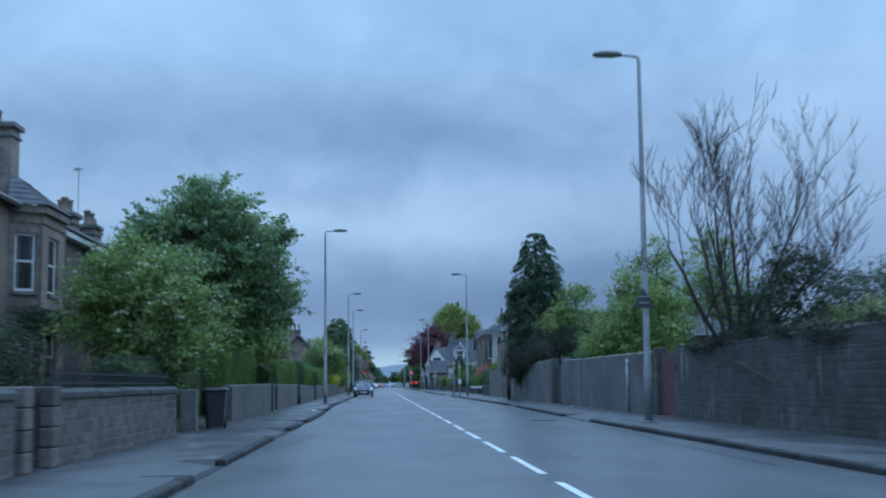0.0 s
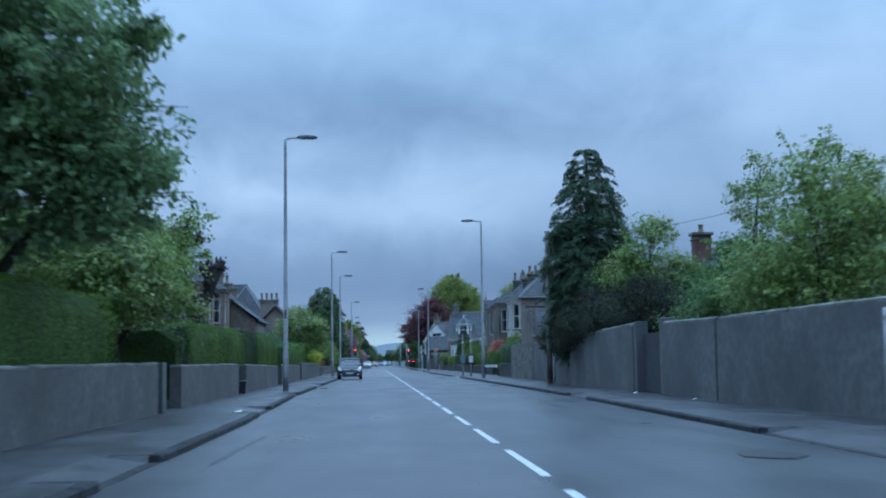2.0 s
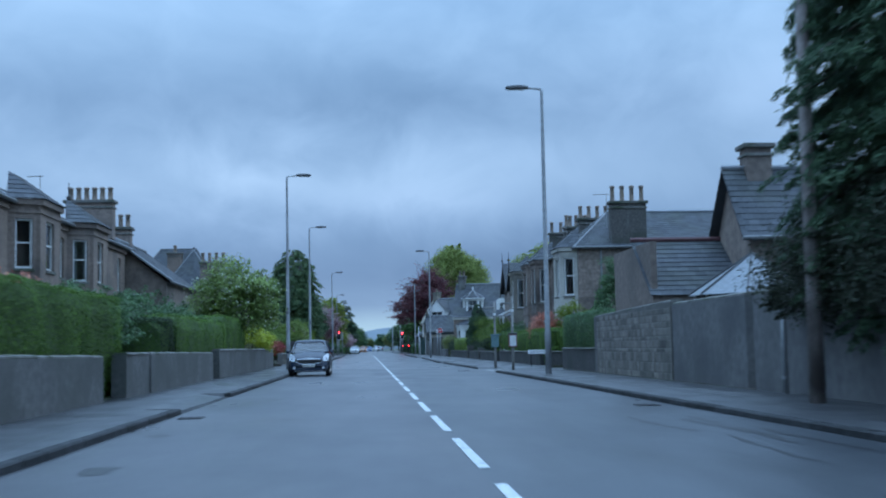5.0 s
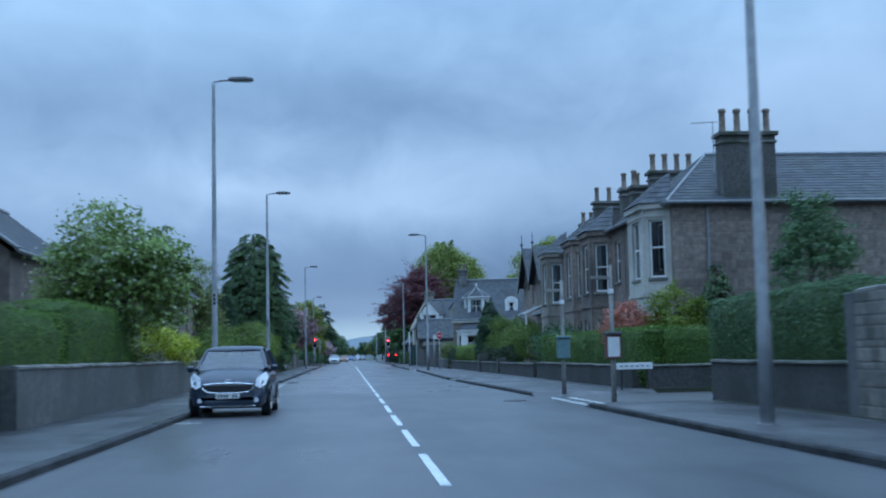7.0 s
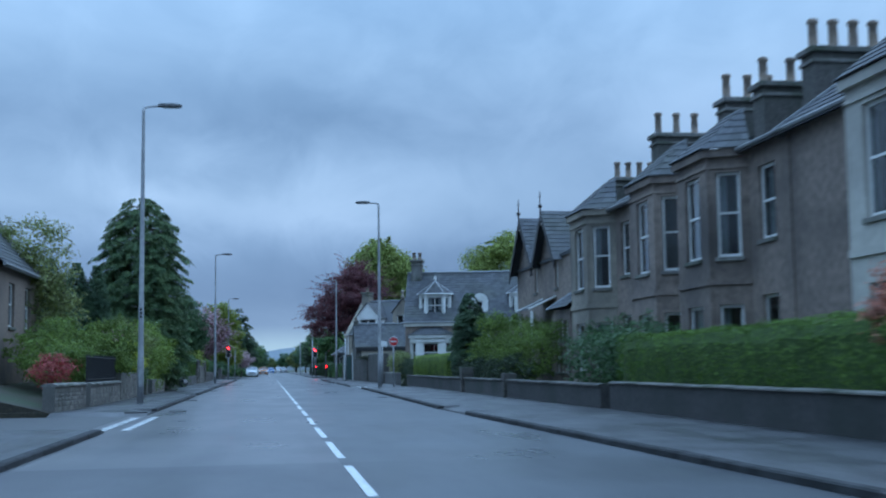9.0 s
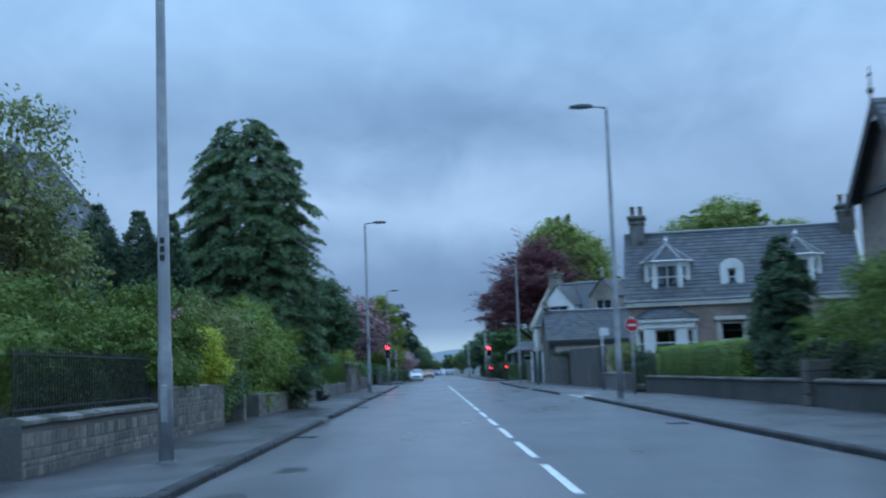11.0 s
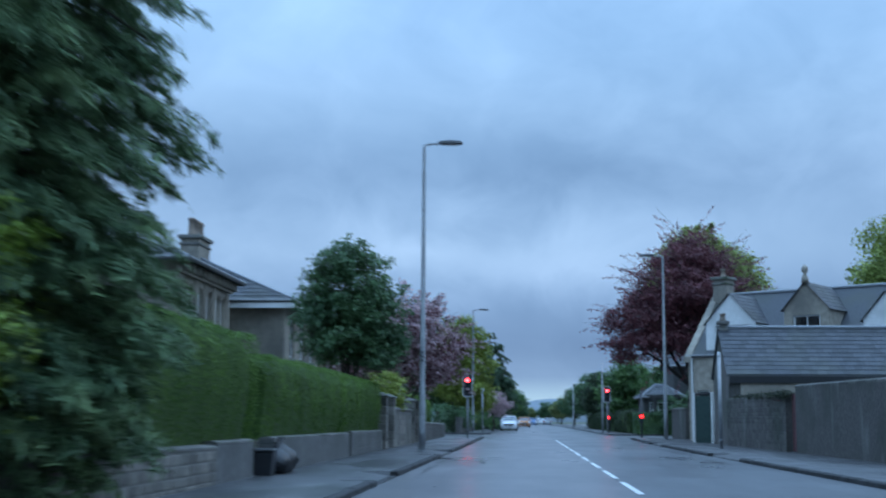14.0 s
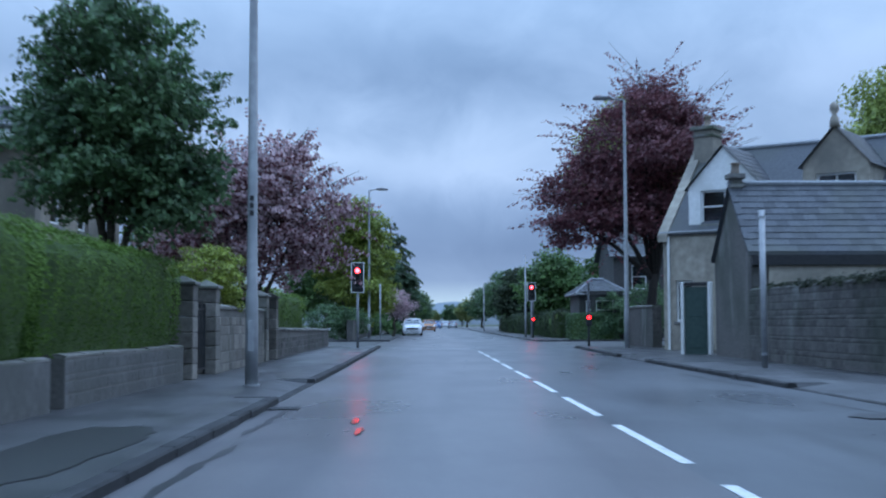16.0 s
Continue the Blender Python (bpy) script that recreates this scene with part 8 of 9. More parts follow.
gablet(sc, 1.0, 2.9, 4.6, 6.4, 7.9, WHITE_PAINT, 2, y=0.2, win=(0.5, 2.4, 4.95, 6.25))
gg = gablet(sc, 5.6, 2.4, 4.0, 6.9, 8.2, ASHLAR_PALE, 2)
g = Geo(Matrix.Translation((6.8, -0.05, 8.2)))
g.loft([[(r * math.cos(a), r * math.sin(a), z) for a in (2 * math.pi * k / 10 for k in range(10))] for r, z in ((0.2, 0), (0.16, 0.3), (0.08, 0.45), (0.17, 0.62), (0.17, 0.78), (0.05, 0.92))])
part("ball_finial", g, ASHLAR_PALE, gg, smooth=True)
gablet(sc, 9.6, 2.3, 4.6, 6.2, 7.5, WHITE_PAINT, 2, y=0.3)
gablet(sc, 14.0, 2.3, 4.6, 6.2, 7.5, WHITE_PAINT, 2, y=0.3)
part("drainpipe", Geo().tube([(0.25, -0.08, 0), (0.25, -0.08, 4.5)], 0.055, 8), WHITE_PAINT, sc)
gd = thing("garden_door", pose(8.75, 233.9, 0.08, 0, 0, -36), "dark green timber door between white posts", "door")
part("post", Geo().box(-0.12, 0.0, -0.08, 0.08, 0, 2.45, 0.02), WHITE_PAINT, gd)
part("post", Geo().box(0.86, 0.98, -0.08, 0.08, 0, 2.45, 0.02), WHITE_PAINT, gd)
dl = part("door_leaf", Geo().box(0.01, 0.85, -0.025, 0.025, 0.02, 2.3), GREEN_PAINT, gd)
for z in (0.25, 1.3):
    part("panel", Geo().box(0.14, 0.72, -0.04, -0.026, z, z + 0.8, 0.008), GREEN_PAINT, dl)
part("lintel", Geo().box(0.0, 0.86, -0.06, 0.06, 2.32, 2.45, 0.01), DARK_PAINT, gd)
garden_wall("garden_wall", (9.6, 249.0), (9.9, 244.8), 1.75, 1.75, 0.4, RUBBLE, "stone wall beside a school gable", seed=107, cope_h=0.1)

tree("copper_beech", 11.0, 251.6, [(-1.0, 0, 9.2, 2.8, 3.0, 2.2), (-2.9, -0.4, 7.2, 2.2, 2.4, 1.3), (1.4, 0.3, 8.8, 2.2, 2.6, 2.2), (-0.5, -0.3, 11.2, 1.6, 1.8, 1.2), (-3.3, -0.6, 5.6, 1.9, 1.8, 0.8), (-0.2, 0, 6.2, 2.8, 2.6, 1.2), (1.5, 0.2, 10.7, 1.3, 1.5, 1.2), (0.3, 0, 12.2, 0.9, 1.0, 0.8)],
     "broad copper beech with feathery branches of purple leaves", LEAF_PURPLE, 60000, 0.17, 0.3, 3.4, 111, gaps=0.22, clump=20, spread=0.3, limbs_to=8, sats=6, bark=TWIG, fronds=(420, 2.5, 0.35))
tree("beech_tree", 18.6, 297.0, [(-0.3, 0, 14.9, 4.9, 4.5, 4.6), (-2.4, 0, 13.0, 3.2, 4.0, 4.2), (3.0, 0, 13.0, 3.3, 4.0, 4.4), (-0.6, 0, 17.8, 3.2, 3.0, 2.3)], "very tall yellow-green spring tree", LEAF_BEECH, 60000, 0.34, 0.6, 7.0, 112, gaps=0.05, spread=0.6, sats=0)
tree("beech_tree", 32.0, 264.0, [(0, 0, 12.5, 5.0, 4.5, 4.5), (-4.0, 0, 11.0, 3.2, 3.5, 3.4), (4.5, 0, 11.5, 4.0, 3.5, 4.2), (0, 0, 16.0, 2.6, 2.6, 2.2)], "tall yellow-green spring tree behind roofs", LEAF_BEECH, 40000, 0.3, 0.45, 5.0, 113, gaps=0.08, spread=0.5)

# ---------- beyond the junction ----------
tree("spring_tree", -5.6, 281.0, [(0, 0, 7.8, 2.0, 2.3, 2.2), (-1.2, 0.3, 6.0, 1.9, 2.1, 1.9), (1.4, -0.3, 5.6, 1.7, 1.9, 2.0), (0.7, 0, 3.6, 2.2, 2.0, 1.6), (2.0, 0, 3.2, 1.6, 1.8, 1.6), (1.2, 0, 7.4, 1.5, 1.8, 2.0)], "fresh yellow-green tree beyond the junction", LEAF_LIME, 34000, 0.2, 0.2, 2.0, 121)
conifer("cedar", -3.4, 312.0, [(1.0, 2.7), (3.0, 3.0), (6.0, 2.6), (9.0, 1.6), (11.0, 0.4)], "dark spreading conifer beyond the junction", LEAF_YEW, n=60000, spray=0.3, r0=0.3, seed=122, tiers=9, loose=0.12, boughs=500)
tree("cherry_tree", -2.6, 291.0, [(0, 0, 2.9, 1.0, 1.1, 1.0), (0.6, 0, 2.2, 0.9, 0.9, 0.8)], "small pink blossom tree beside the far footway", PETAL_PINK, 4500, 0.15, 0.12, 1.2, 123)
for i, (x, y, h, m, nm) in enumerate(((-7.5, 285, 8, LEAF_MID, "mid-green"), (-5.0, 345, 9, LEAF_DARK, "dark green"), (-3.0, 380, 8, LEAF_MID, "mid-green"), (-1.5, 430, 8, LEAF_DARK, "dark green"), (10.3, 291, 7.6, LEAF_MID, "fresh mid-green"), (12.4, 300, 6.5, LEAF_OLIVE, "olive-green"), (10.6, 326, 7.5, LEAF_IVY, "dark brownish"), (10.4, 352, 8.6, LEAF_DARK, "dark green"), (11.5, 380, 9, LEAF_DARK, "dark green"), (14.5, 284, 8.0, LEAF_MID, "mid-green"), (11, 430, 8, LEAF_DARK, "dark green"), (9.6, 475, 7, LEAF_OLIVE, "olive-green"), (-3.0, 480, 8, LEAF_DARK, "dark green"), (7.5, 560, 7, LEAF_DARK, "dark green"), (3.0, 620, 6, LEAF_OLIVE, "olive-green"), (-1.5, 590, 7, LEAF_DARK, "dark green"), (12.5, 610, 8, LEAF_MID, "mid-green"), (-14, 262, 9, LEAF_MID, "mid-green"), (-18, 240, 10, LEAF_DARK, "dark green"))):
    r = h * 0.27
    tree("street_tree", x, y, [(0, 0, h * 0.66, r, r, r), (-r * 0.6, 0.2, h * 0.5, r * 0.8, r, r * 0.8), (r * 0.6, -0.2, h * 0.5, r * 0.8, r, r * 0.8), (0, 0, h * 0.36, r, r, r * 0.6)], "rounded %s roadside tree in the distance" % nm, m, 9000, 0.3, 0.22, h * 0.25, 130 + i, spread=0.34)
bush("roadside_shrub", -6.0, 274.5, [(-0.6, 0, 1.2, 1.4, 1.6, 1.2), (0.8, 1.0, 1.0, 1.2, 1.4, 1.0)], "dark green shrubs at a street corner", LEAF_DARK, 6000, 0.16, 141)
bush("roadside_shrub", -4.6, 300.0, [(-1.6, -4, 1.6, 1.6, 2.4, 1.5), (0.2, 0, 1.5, 1.6, 2.4, 1.4), (-1, 6, 2.0, 1.8, 2.4, 1.8)], "dense green shrubs along the far footway", LEAF_MID, 8000, 0.2, 142)
lodge = house("corner_lodge", pose(9.9, 271.0, 0.0, 0, 0, 0), 3.0, 5.0, 3.0, 4.0, "small dark stone lodge with a broad bay window across the junction", RUBBLE_DARK, front=[], hip=(True, True), seed=41)
bay(lodge, Matrix.Translation((0.3, 0, 0)), 2.5, 0.6, 3.0, [(1.3, 2.6)], RUBBLE_DARK, seed=42, roof_h=0.5, cant=0.4)
h = house("villa", pose(12.6, 274.0, 0.0), 8.0, 7.0, 5.6, 8.0, "dark stone villa behind trees across the junction", RUBBLE_DARK, front=window_row((1.2, 5.0), 1.0, 3.4, 5.0), hip=(False, True), seed=43)
bush("roadside_shrub", 12.0, 270.0, [(0, 0, 1.5, 1.2, 0.9, 1.5), (2.2, 0.3, 1.9, 1.6, 1.0, 1.8)], "dark green shrubs beside a lodge", LEAF_DARK, 7000, 0.15, 144)
for x0, y0, x1, y1, h, lab in ((-4.9, 271.5, -4.9, 330.0, 1.3, "stone wall along the far footway"), (-4.9, 330.0, -4.9, 420.0, 1.2, "distant stone wall")):
    garden_wall("garden_wall", (x0, y0), (x1, y1), h, h, 0.4, RUBBLE, lab, cope=False, seed=5)
hedge("hedge", 8.9, 12.2, 269.6, 270.1, 0.1, 1.75, "dark hedge in front of a lodge", LEAF_DARK, seed=7, dens=160, leaf=0.12)
hedge("hedge", 9.0, 10.4, 276.6, 340.0, 0.1, 1.9, "dark overgrown hedge beyond the junction", LEAF_IVY, seed=8, dens=50, leaf=0.17, rough=0.2)
for x, y, h in ((7.25, 281.0, 6.0), (7.3, 345.0, 6.2)):
    t = thing("lighting_column", pose(x, y, 0.1), "slim grey steel column beyond the junction", "post")
    part("post", Geo().tube([(0, 0, -0.05), (0, 0, 1.4), (0, 0, h)], [0.09, 0.08, 0.05], 10), GALV, t, smooth=True)

# distant hills and woods; the haze of distance is put into their base colours
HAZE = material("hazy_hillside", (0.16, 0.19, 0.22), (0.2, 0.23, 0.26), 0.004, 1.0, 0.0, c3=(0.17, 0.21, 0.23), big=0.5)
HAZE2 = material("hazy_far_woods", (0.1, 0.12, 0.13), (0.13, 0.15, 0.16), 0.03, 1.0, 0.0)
for nm, yy, amp, base, mat, lab, f in (("hills", 2900, 26, 34, HAZE, "distant hills painted pale blue as haze", 0.004), ("woods", 900, 2.2, 4.0, HAZE2, "line of far woods and roofs painted blue-grey as haze", 0.02)):
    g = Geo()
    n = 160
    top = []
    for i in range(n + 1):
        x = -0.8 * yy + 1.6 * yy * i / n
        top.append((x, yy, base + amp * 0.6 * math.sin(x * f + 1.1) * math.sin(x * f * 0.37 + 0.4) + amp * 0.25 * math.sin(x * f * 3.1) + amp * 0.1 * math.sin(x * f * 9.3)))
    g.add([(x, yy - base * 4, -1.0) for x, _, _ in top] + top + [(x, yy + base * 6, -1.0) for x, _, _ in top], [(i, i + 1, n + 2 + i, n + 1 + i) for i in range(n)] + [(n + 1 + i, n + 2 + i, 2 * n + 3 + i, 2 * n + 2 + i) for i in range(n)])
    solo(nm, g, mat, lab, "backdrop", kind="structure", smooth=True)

# ---------- parked cars ----------
CAR_NAVY = material("dark_blue_car_paint", (0.012, 0.022, 0.042), (0.018, 0.03, 0.054), 3.0, 0.16, 0.0, spec=0.7)
CAR_WHITE = material("white_car_paint", (0.62, 0.64, 0.66), (0.7, 0.72, 0.74), 3.0, 0.22, 0.0)
CAR_ORANGE = material("orange_red_car_paint", (0.4, 0.16, 0.07), (0.45, 0.19, 0.08), 3.0, 0.25, 0.0)
CAR_BLUE = material("blue_car_paint", (0.05, 0.13, 0.3), (0.06, 0.15, 0.34), 3.0, 0.25, 0.0)
CAR_SILVER = material("silver_car_paint", (0.4, 0.42, 0.44), (0.46, 0.48, 0.5), 3.0, 0.25, 0.0, metal=0.5)
CHROME = material("chrome_trim", (0.6, 0.62, 0.64), (0.68, 0.7, 0.72), 5.0, 0.12, 0.0, metal=1.0)
RUBBER = material("tyre_rubber", (0.012, 0.012, 0.012), (0.022, 0.022, 0.022), 30.0, 0.8, 0.2)
ALLOY = material("grey_alloy_rim", (0.3, 0.31, 0.32), (0.4, 0.41, 0.42), 12.0, 0.35, 0.0, metal=0.8)
HEADLAMP = material("clear_headlamp_lens", (0.5, 0.54, 0.58), (0.72, 0.76, 0.8), 16.0, 0.08, 0.1, c3=(0.35, 0.38, 0.4), big=1.5)
PLATE = material("white_number_plate", (0.66, 0.67, 0.66), (0.72, 0.73, 0.72), 8.0, 0.4, 0.0)
TAIL = material("red_tail_lamp", (0.3, 0.01, 0.01), (0.4, 0.015, 0.015), 8.0, 0.2, 0.0)
TRIM = material("black_plastic_trim", (0.012, 0.012, 0.013), (0.02, 0.02, 0.022), 20.0, 0.5, 0.1)


def car(M, paint, label, group="parked cars"):
    """A small family car, front at y=0 facing -y, 4.1 m long."""
    t = thing("car", M, label, "car", group)
    W = 0.885
    def ring(y, w, zb, zt, hood=0.0):
        half = [(w - 0.1, zb), (w - 0.01, zb + 0.12), (w, zb + (zt - zb) * 0.5), (w - 0.015, zt - 0.22), (w - 0.05, zt - 0.11), (w - 0.13, zt - 0.035), (w * 0.62, zt + hood * 0.5), (w * 0.3, zt + hood)]
        return [(-x, y, z) for x, z in half] + [(x, y, z) for x, z in half[::-1]]
    g = Geo()
    g.loft([ring(-0.01, 0.55, 0.3, 0.6), ring(0.02, 0.68, 0.22, 0.7, 0.02), ring(0.09, 0.76, 0.2, 0.79, 0.03), ring(0.22, 0.82, 0.2, 0.88, 0.035), ring(0.42, 0.86, 0.2, 0.96, 0.04), ring(0.7, W, 0.2, 1.02, 0.045), ring(1.0, W, 0.2, 1.06, 0.03), ring(1.3, W, 0.2, 1.04), ring(2.4, W, 0.2, 1.04), ring(3.4, W, 0.21, 1.07), ring(3.8, 0.86, 0.24, 1.06), ring(4.0, 0.8, 0.3, 1.0), ring(4.08, 0.7, 0.36, 0.9)])
    body = part("body", g, paint, t, smooth=True)
    # greenhouse
    A = lambda s: (s * 0.79, 0.9, 1.05)
    B = lambda s: (s * 0.63, 1.66, 1.5)
    C = lambda s: (s * 0.62, 3.5, 1.5)
    D = lambda s: (s * 0.72, 3.98, 1.06)
    E = lambda s: (s * 0.84, 1.1, 1.04)
    F = lambda s: (s * 0.82, 3.75, 1.07)
    def arch(y, w, z, h):
        q = [(w, 0.0), (w - 0.02, h * 0.45), (w - 0.1, h * 0.8), (w * 0.5, h * 0.97), (0.0, h)]
        top = [(-x, y, z + k) for x, k in q] + [(x, y, z + k) for x, k in q[-2::-1]]
        return top + [(w * 0.9, y, z - 0.02), (-w * 0.9, y, z - 0.02)]
    g = Geo()
    g.loft([arch(1.62, 0.64, 1.485, 0.03), arch(1.72, 0.655, 1.5, 0.06), arch(2.1, 0.665, 1.515, 0.085), arch(2.7, 0.665, 1.515, 0.085), arch(3.3, 0.645, 1.5, 0.075), arch(3.62, 0.61, 1.47, 0.04)])
    part("roof", g, paint, t, smooth=True)
    for s in (-1, 1):
        part("windscreen_pillar", Geo().tube([A(s), B(s)], [0.05, 0.035], 8), paint, t)
        part("middle_pillar", Geo().tube([(s * 0.83, 2.4, 1.03), (s * 0.62, 2.35, 1.54)], 0.04, 6), TRIM, t)
        part("rear_pillar", Geo().tube([F(s), C(s)], 0.09, 6), paint, t)
        gl = Geo().add([E(s), (s * 0.83, 3.6, 1.06), (s * 0.645, 3.4, 1.505), (s * 0.645, 1.74, 1.5)], [(0, 1, 2, 3)])
        part("side_window", gl, CAR_GLASS, t)
        part("door_mirror", Geo().box(s * 0.88, s * 1.04, 1.12, 1.26, 1.0, 1.15, 0.04), paint, t)
        g = Geo()
        front = [(s * 0.6, 0.0, 0.69), (s * 0.7, 0.03, 0.64), (s * 0.825, 0.2, 0.71), (s * 0.872, 0.5, 0.9), (s * 0.81, 0.48, 0.985), (s * 0.64, 0.15, 0.87)]
        back = [(x * 0.97, y + 0.07, z) for x, y, z in front]
        g.loft([back, front])
        part("headlamp", g, HEADLAMP, t, "clear swept headlamp")
        part("fog_lamp", Geo().tube([(s * 0.62, 0.03, 0.38), (s * 0.62, 0.0, 0.38)], 0.055, 10), HEADLAMP, t)
        part("tail_lamp", Geo().box(s * 0.62, s * 0.82, 3.96, 4.08, 0.75, 1.02, 0.03), TAIL, t)
        part("sill_trim", Geo().box(s * 0.86, s * 0.9, 1.1, 2.95, 0.2, 0.32, 0.02), TRIM, t)
        for y in (1.9, 2.85):
            part("door_handle", Geo().box(s * 0.875, s * 0.905, y, y + 0.16, 0.88, 0.91, 0.008), paint, t)
    part("windscreen", Geo().add([A(-1), A(1), B(1), B(-1)], [(0, 1, 2, 3)]), CAR_GLASS, t)
    part("rear_window", Geo().add([D(1), D(-1), (-0.56, 3.6, 1.5), (0.56, 3.6, 1.5)], [(0, 1, 2, 3)]), CAR_GLASS, t)
    g = Geo().box(-0.54, 0.54, -0.02, 0.06, 0.55, 0.74, 0.05)
    gr = part("grille", g, TRIM, t)
    g = Geo()
    g.tube([(-0.57, -0.02, 0.66), (-0.53, -0.03, 0.73), (-0.25, -0.035, 0.755), (0.25, -0.035, 0.755), (0.53, -0.03, 0.73), (0.57, -0.02, 0.66), (0.44, -0.03, 0.56), (0.2, -0.035, 0.54), (-0.2, -0.035, 0.54), (-0.44, -0.03, 0.56), (-0.57, -0.02, 0.66)], 0.016, 6)
    part("grille_surround", g, CHROME, gr, "chrome grille surround")
    g = Geo()
    g.tube([(0.06 * math.cos(a), -0.015 + 0.005, 0.80 + 0.03 * math.sin(a)) for a in (2 * math.pi * k / 12 for k in range(13))], 0.012, 5)
    part("badge", g, CHROME, t, "small oval chrome badge")
    part("lower_intake", Geo().box(-0.55, 0.55, 0.0, 0.1, 0.28, 0.4, 0.03), TRIM, t)
    part("bumper_lip", Geo().box(-0.62, 0.62, -0.02, 0.1, 0.235, 0.26, 0.01), CHROME, t)
    pl = part("number_plate", Geo().box(-0.26, 0.26, -0.045, -0.02, 0.42, 0.53, 0.006), PLATE, t)
    for i in range(7):
        if i != 4:
            part("bar", Geo().box(-0.22 + i * 0.064, -0.18 + i * 0.064, -0.049, -0.045, 0.445, 0.505), TRIM, pl)
    part("rear_number_plate", Geo().box(-0.26, 0.26, 4.09, 4.11, 0.5, 0.61, 0.006), PLATE, t)
    for x, y in ((-1, 0.78), (1, 0.78), (-1, 3.32), (1, 3.32)):
        g = Geo()
        prof = [(0.2, 0.0), (0.3, 0.0), (0.315, 0.03), (0.315, 0.15), (0.3, 0.18), (0.2, 0.18)]
        g.loft([[(x * (0.72 + d), y + r * math.cos(a), 0.315 + r * math.sin(a)) for a in (2 * math.pi * k / 24 for k in range(24))] for r, d in prof], cap=False)
        w = part("wheel", g, RUBBER, t, smooth=True)
        g = Geo()
        g.tube([(x * 0.80, y, 0.315), (x * 0.87, y, 0.315)], [0.2, 0.2], 20)
        part("rim", g, TRIM, w)
        for k in range(5):
            a = 2 * math.pi * k / 5 + 0.3
            part("spoke", Geo().tube([(x * 0.885, y, 0.315), (x * 0.885, y + 0.2 * math.cos(a), 0.315 + 0.2 * math.sin(a))], [0.045, 0.03], 6), ALLOY, w)
        g = Geo()
        g.tube([(x * 0.875, y + 0.37 * math.cos(a), 0.315 + 0.37 * math.sin(a)) for a in (math.pi * (k / 14 * 1.16 - 0.08) for k in range(15))], 0.035, 6)
        part("wheel_arch", g, TRIM, t)
        part("arch_liner", Geo().tube([(x * 0.70, y, 0.33), (x * 0.888, y, 0.33)], [0.36, 0.36], 24), TRIM, t)
    for s in (-0.38, 0.38):
        part("seat", Geo().box(s - 0.24, s + 0.24, 1.9, 2.05, 0.6, 1.22, 0.05).box(s - 0.12, s + 0.12, 1.95, 2.03, 1.24, 1.42, 0.03), TRIM, t)
    part("dashboard", Geo().box(-0.7, 0.7, 1.15, 1.5, 0.9, 1.06, 0.05), TRIM, t)
    for s in (-0.5, 0.15):
        part("wiper", Geo().tube([(s, 0.93, 1.05), (s + 0.5, 1.0, 1.1)], 0.008, 4), TRIM, t)
    return t


car(pose(-1.42, 115.1, 0.0), CAR_NAVY, "dark blue compact car parked facing the traffic")
car(pose(-1.2, 302.5, 0.0, 0, 0, 0), CAR_WHITE, "white hatchback standing beyond the junction")
car(pose(0.4, 352.0, 0.0), CAR_ORANGE, "orange car far down the road")
car(pose(2.0, 420.0, 0.0), CAR_BLUE, "blue car in the distance")
car(pose(5.4, 440.0, 0.0, 0, 0, 180), CAR_SILVER, "silver car parked in the distance")
car(pose(4.4, 470.0, 0.0, 0, 0, 180), CAR_WHITE, "white car parked in the distance")

# ---------- bins, bags, litter ----------


def wheelie_bin(x, y, label, mat=None, turn=0.0, s=1.0):
    t = thing("wheelie_bin", pose(x, y, 0.11, 0, 0, turn) @ Matrix.Scale(s, 4), label, "bin", "wheelie bins")
    g = Geo()
    r = lambda w, d, z, o=0: [(-w, -d + o, z), (-w * 0.8, -d - 0.03 + o, z), (w * 0.8, -d - 0.03 + o, z), (w, -d + o, z), (w, d + o, z), (-w, d + o, z)]
    g.loft([r(0.2, 0.22, 0.04), r(0.22, 0.25, 0.3), r(0.27, 0.32, 0.95), r(0.285, 0.34, 0.98)])
    part("bin_body", g, mat or BIN_PLASTIC, t)
    g = Geo()
    g.loft([r(0.295, 0.36, 0.985), r(0.3, 0.365, 1.02), r(0.26, 0.3, 1.07)])
    part("lid", g, mat or BIN_PLASTIC, t, "closed grey lid")
    part("handle_bar", Geo().tube([(-0.22, 0.38, 0.99), (0.22, 0.38, 0.99)], 0.018, 6), mat or BIN_PLASTIC, t)
    for sx in (-1, 1):
        part("wheel", Geo().tube([(sx * 0.19, 0.26, 0.1), (sx * 0.25, 0.26, 0.1)], 0.1, 14), RUBBER, t)
    return t


wheelie_bin(-4.28, 33.2, "dark grey wheelie bin beside a gateway", turn=4)
wheelie_bin(-4.55, 35.1, "dark grey wheelie bin against a rendered wall", turn=-8)


def litter_bin(x, y, label):
    t = thing("food_caddy", pose(x, y, 0.11), label, "bin", "small bins")
    g = Geo().loft([[(-0.16, -0.16, 0), (0.16, -0.16, 0), (0.16, 0.16, 0), (-0.16, 0.16, 0)], [(-0.2, -0.2, 0.42), (0.2, -0.2, 0.42), (0.2, 0.2, 0.42), (-0.2, 0.2, 0.42)]])
    part("bin_body", g, BIN_PLASTIC, t)
    part("lid", Geo().box(-0.215, 0.215, -0.215, 0.215, 0.42, 0.5, 0.03), BIN_PLASTIC, t)
    part("carry_handle", Geo().tube([(-0.2, 0, 0.4), (-0.15, 0, 0.6), (0.15, 0, 0.6), (0.2, 0, 0.4)], 0.012, 5), BIN_PLASTIC, t)


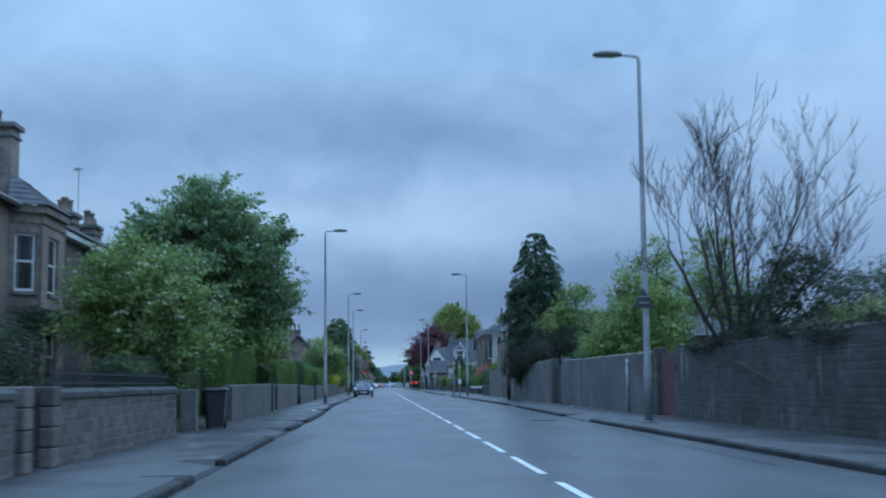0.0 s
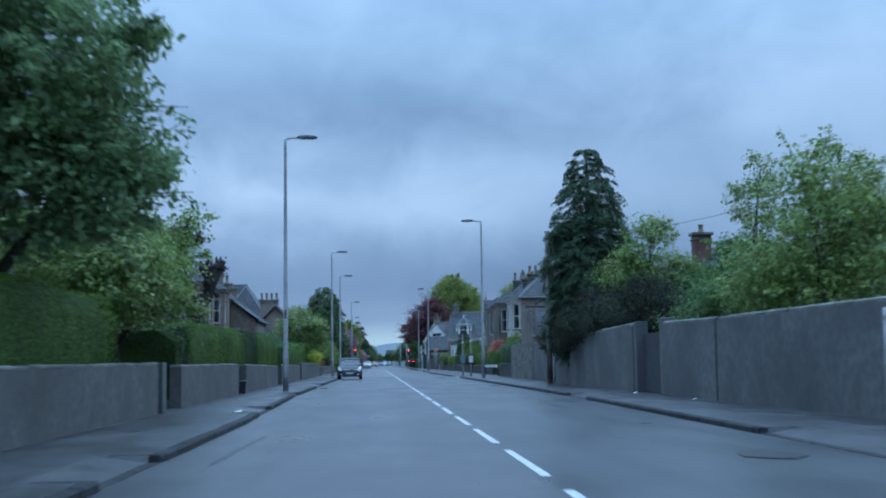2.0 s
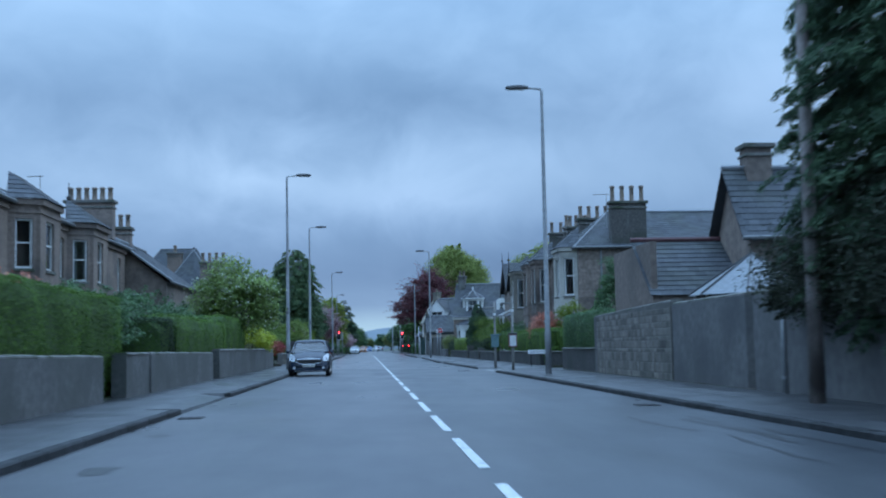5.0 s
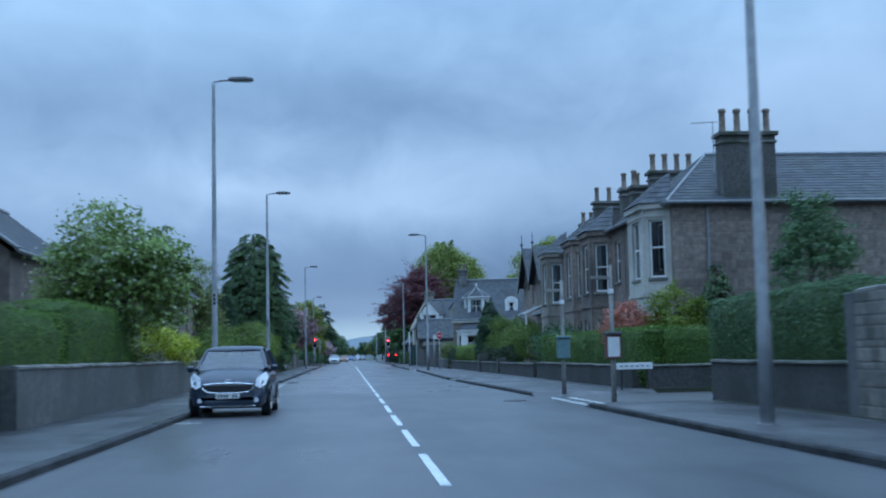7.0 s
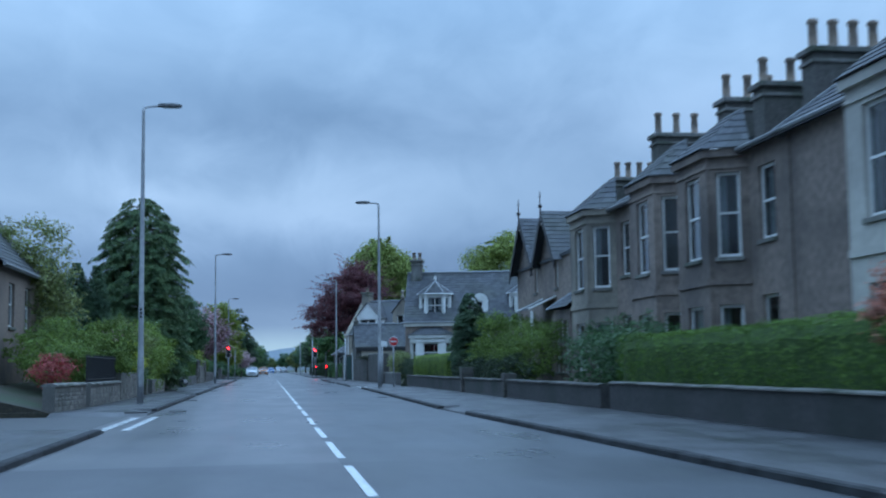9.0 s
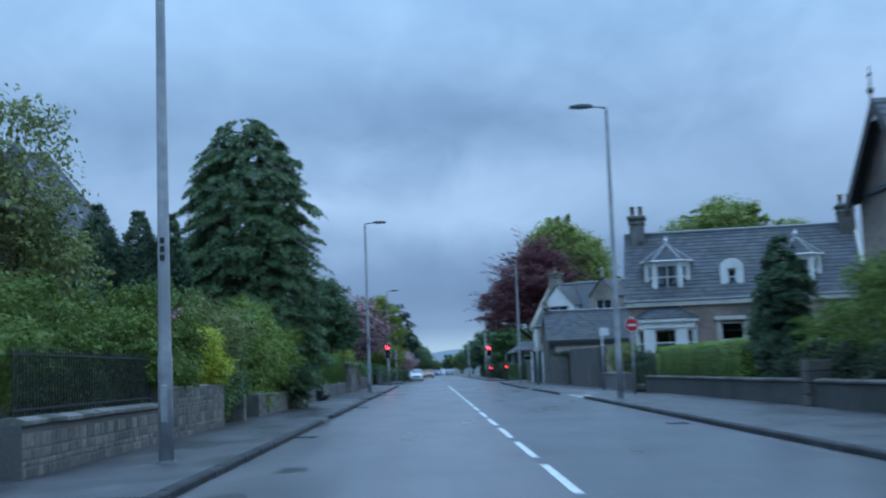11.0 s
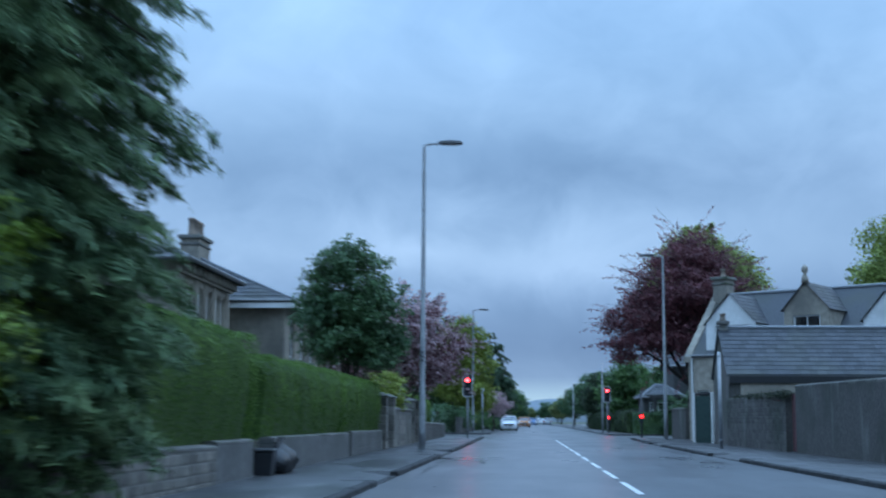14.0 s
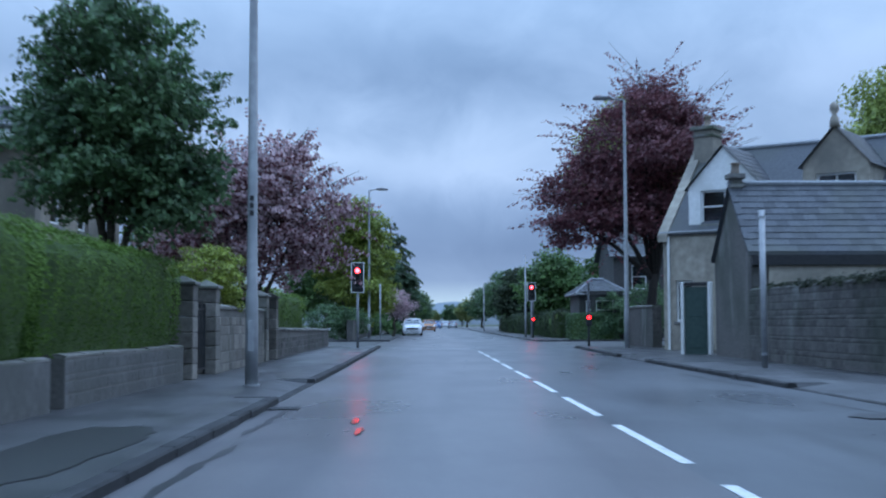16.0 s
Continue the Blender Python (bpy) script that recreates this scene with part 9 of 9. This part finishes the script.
litter_bin(-4.7, 72.1, "small dark bin in a gateway")
litter_bin(-4.55, 196.2, "small dark bin on the footway by a hedge")
BAG = material("black_bin_liner", (0.008, 0.008, 0.009), (0.018, 0.018, 0.02), 25.0, 0.25, 0.5)


def bag(x, y, s, seed):
    rng = random.Random(seed)
    t = thing("bin_bag", pose(x, y, 0.11), "tied black bin bag slumped by a hedge", "bin bag", "bin bags")
    g = Geo()
    rings = []
    for r, z in ((0.16, 0.0), (0.27, 0.08), (0.3, 0.2), (0.24, 0.36), (0.1, 0.46), (0.03, 0.52), (0.07, 0.6)):
        rings.append([(s * r * rng.uniform(0.85, 1.15) * math.cos(a), s * r * rng.uniform(0.85, 1.15) * math.sin(a), s * z) for a in (2 * math.pi * k / 14 for k in range(14))])
    g.loft(rings)
    part("sack", g, BAG, t, smooth=True)


bag(-4.45, 196.9, 1.0, 1)
bag(-4.5, 197.5, 1.15, 2)
for x, y, r in ((8.9, 64.6, 0.12), (-2.9, 54.0, 0.16), (9.0, 57.5, 0.09)):
    g = Geo()
    g.add([(x, y, 0.115), (x + r, y + 0.02, 0.12), (x + r * 0.9, y + r * 1.2, 0.16), (x - 0.02, y + r, 0.118)], [(0, 1, 2), (0, 2, 3)])
    solo("paper_scrap", g, PLATE, "crumpled white paper scrap on the footway", "litter", "litter")

# ---------- signs ----------
SIGN_RED = material("red_sign_sheet", (0.5, 0.02, 0.025), (0.58, 0.03, 0.035), 6.0, 0.4, 0.0)
FADED_RED = material("faded_red_sign_paint", (0.17, 0.05, 0.055), (0.23, 0.07, 0.075), 8.0, 0.5, 0.05)
SIGN_WHITE = material("white_sign_sheet", (0.62, 0.63, 0.63), (0.72, 0.73, 0.73), 6.0, 0.45, 0.0)
TEAL = material("faded_teal_box", (0.09, 0.17, 0.18), (0.13, 0.22, 0.23), 10.0, 0.6, 0.1)
CONCRETE = material("weathered_concrete_post", (0.2, 0.19, 0.175), (0.3, 0.285, 0.265), 14.0, 0.9, 0.4, c3=(0.15, 0.145, 0.135), big=0.3)


def stop_post(x, y, label, boxmat, framed):
    """A stout bus-stop post with a box at waist height and a flag near the top."""
    t = thing("bus_stop_post", pose(x, y, 0.1), label, "bus stop", "bus stop posts")
    part("post", Geo().tube([(0, 0, -0.05), (0, 0, 1.0), (0, 0, 3.3)], [0.07, 0.06, 0.045], 10), CONCRETE, t, smooth=True)
    g = Geo().box(-0.19, 0.19, -0.14, 0.02, 1.0, 1.58, 0.02)
    b = part("timetable_box", g, boxmat, t)
    part("box_lid", Geo().box(-0.22, 0.22, -0.18, 0.05, 1.58, 1.66, 0.02), HEAD_GREY if framed else TEAL, b)
    if framed:
        part("timetable_sheet", Geo().box(-0.145, 0.145, -0.148, -0.142, 1.05, 1.53), SIGN_WHITE, b, "pale timetable sheet")
    part("flag_sign", Geo().box(-0.5, 0.06, -0.03, 0.03, 2.95, 3.04, 0.01), CONCRETE, t)
    part("band", Geo().tube([(0, 0, 2.6), (0, 0, 2.72)], 0.075, 10), SIGN_WHITE, t)
    return t


stop_post(7.73, 117.3, "concrete bus-stop post with a red-framed timetable", FADED_RED, True)
stop_post(7.55, 123.2, "concrete bus-stop post with a teal box", TEAL, False)
t = thing("street_name_plate", pose(9.9, 124.2, 0.1, 0, 0, -4), "low white street name plate on two legs", "sign")
part("plate", Geo().box(-0.55, 0.55, -0.02, 0.02, 0.62, 0.82, 0.006), SIGN_WHITE, t)
for s in (-0.4, 0.4):
    part("leg", Geo().box(s - 0.03, s + 0.03, 0.02, 0.06, -0.05, 0.8, 0.005), IRON, t)
for i in range(6):
    part("bar", Geo().box(-0.45 + i * 0.16, -0.35 + i * 0.16, -0.026, -0.02, 0.7, 0.74), GUTTER_GREY, t)


def no_entry(x, y, z, label):
    t = thing("no_entry_sign", pose(x, y, 0.1), label, "road sign", "road signs")
    part("post", Geo().tube([(0, 0.05, -0.05), (0, 0.05, z + 0.35)], 0.04, 10), GALV, t, smooth=True)
    d = part("disc", Geo().tube([(0, -0.01, z), (0, 0.01, z)], 0.25, 32), SIGN_RED, t, "round red no-entry disc")
    part("bar", Geo().box(-0.175, 0.175, -0.018, -0.011, z - 0.04, z + 0.04), SIGN_WHITE, d)
    part("rim", Geo().tube([(0.26 * math.cos(a), -0.002, z + 0.26 * math.sin(a)) for a in (2 * math.pi * k / 32 for k in range(33))], 0.012, 5), SIGN_WHITE, d)


no_entry(8.67, 186.5, 2.72, "red and white no-entry sign on a grey post")
t = thing("street_sign_post", pose(9.0, 197.2, 0.1), "slim pale post with a small white sign", "road sign", "road signs")
part("post", Geo().tube([(0, 0.04, -0.05), (0, 0.04, 3.0)], 0.045, 10), GALV, t, smooth=True)
part("plate", Geo().box(-0.1, 0.32, -0.015, 0.0, 2.6, 2.95, 0.005), SIGN_WHITE, t)
t = thing("marker_post", pose(-2.95, 272.0, 0.1), "slim grey pole beside the junction", "post")
part("post", Geo().tube([(0, 0, -0.05), (0, 0, 3.6)], 0.05, 10), GALV, t, smooth=True)
t = thing("timber_pole", pose(-7.4, 284.0, 0.1), "weathered timber pole beside the far road", "utility pole")
part("pole", Geo().tube([(0, 0, -0.05), (0, 0, 5.2)], [0.13, 0.1], 10), TIMBER_POLE, t, smooth=True)

# back of a warning sign clamped to a lamp column
t = thing("warning_sign", pose(7.5, 34.75, 3.3), "triangular road warning sign seen from behind", "sign")
part("plate", Geo().add([(-0.33, 0, 0), (0.33, 0, 0), (0, 0, 0.57), (-0.33, 0.012, 0), (0.33, 0.012, 0), (0, 0.012, 0.57)], [(0, 1, 2), (3, 5, 4), (0, 3, 4, 1), (1, 4, 5, 2), (2, 5, 3, 0)]), HEAD_GREY, t)
for z in (0.12, 0.3):
    part("clamp", Geo().box(-0.12, 0.16, -0.03, 0.0, z, z + 0.035, 0.005), GALV, t)
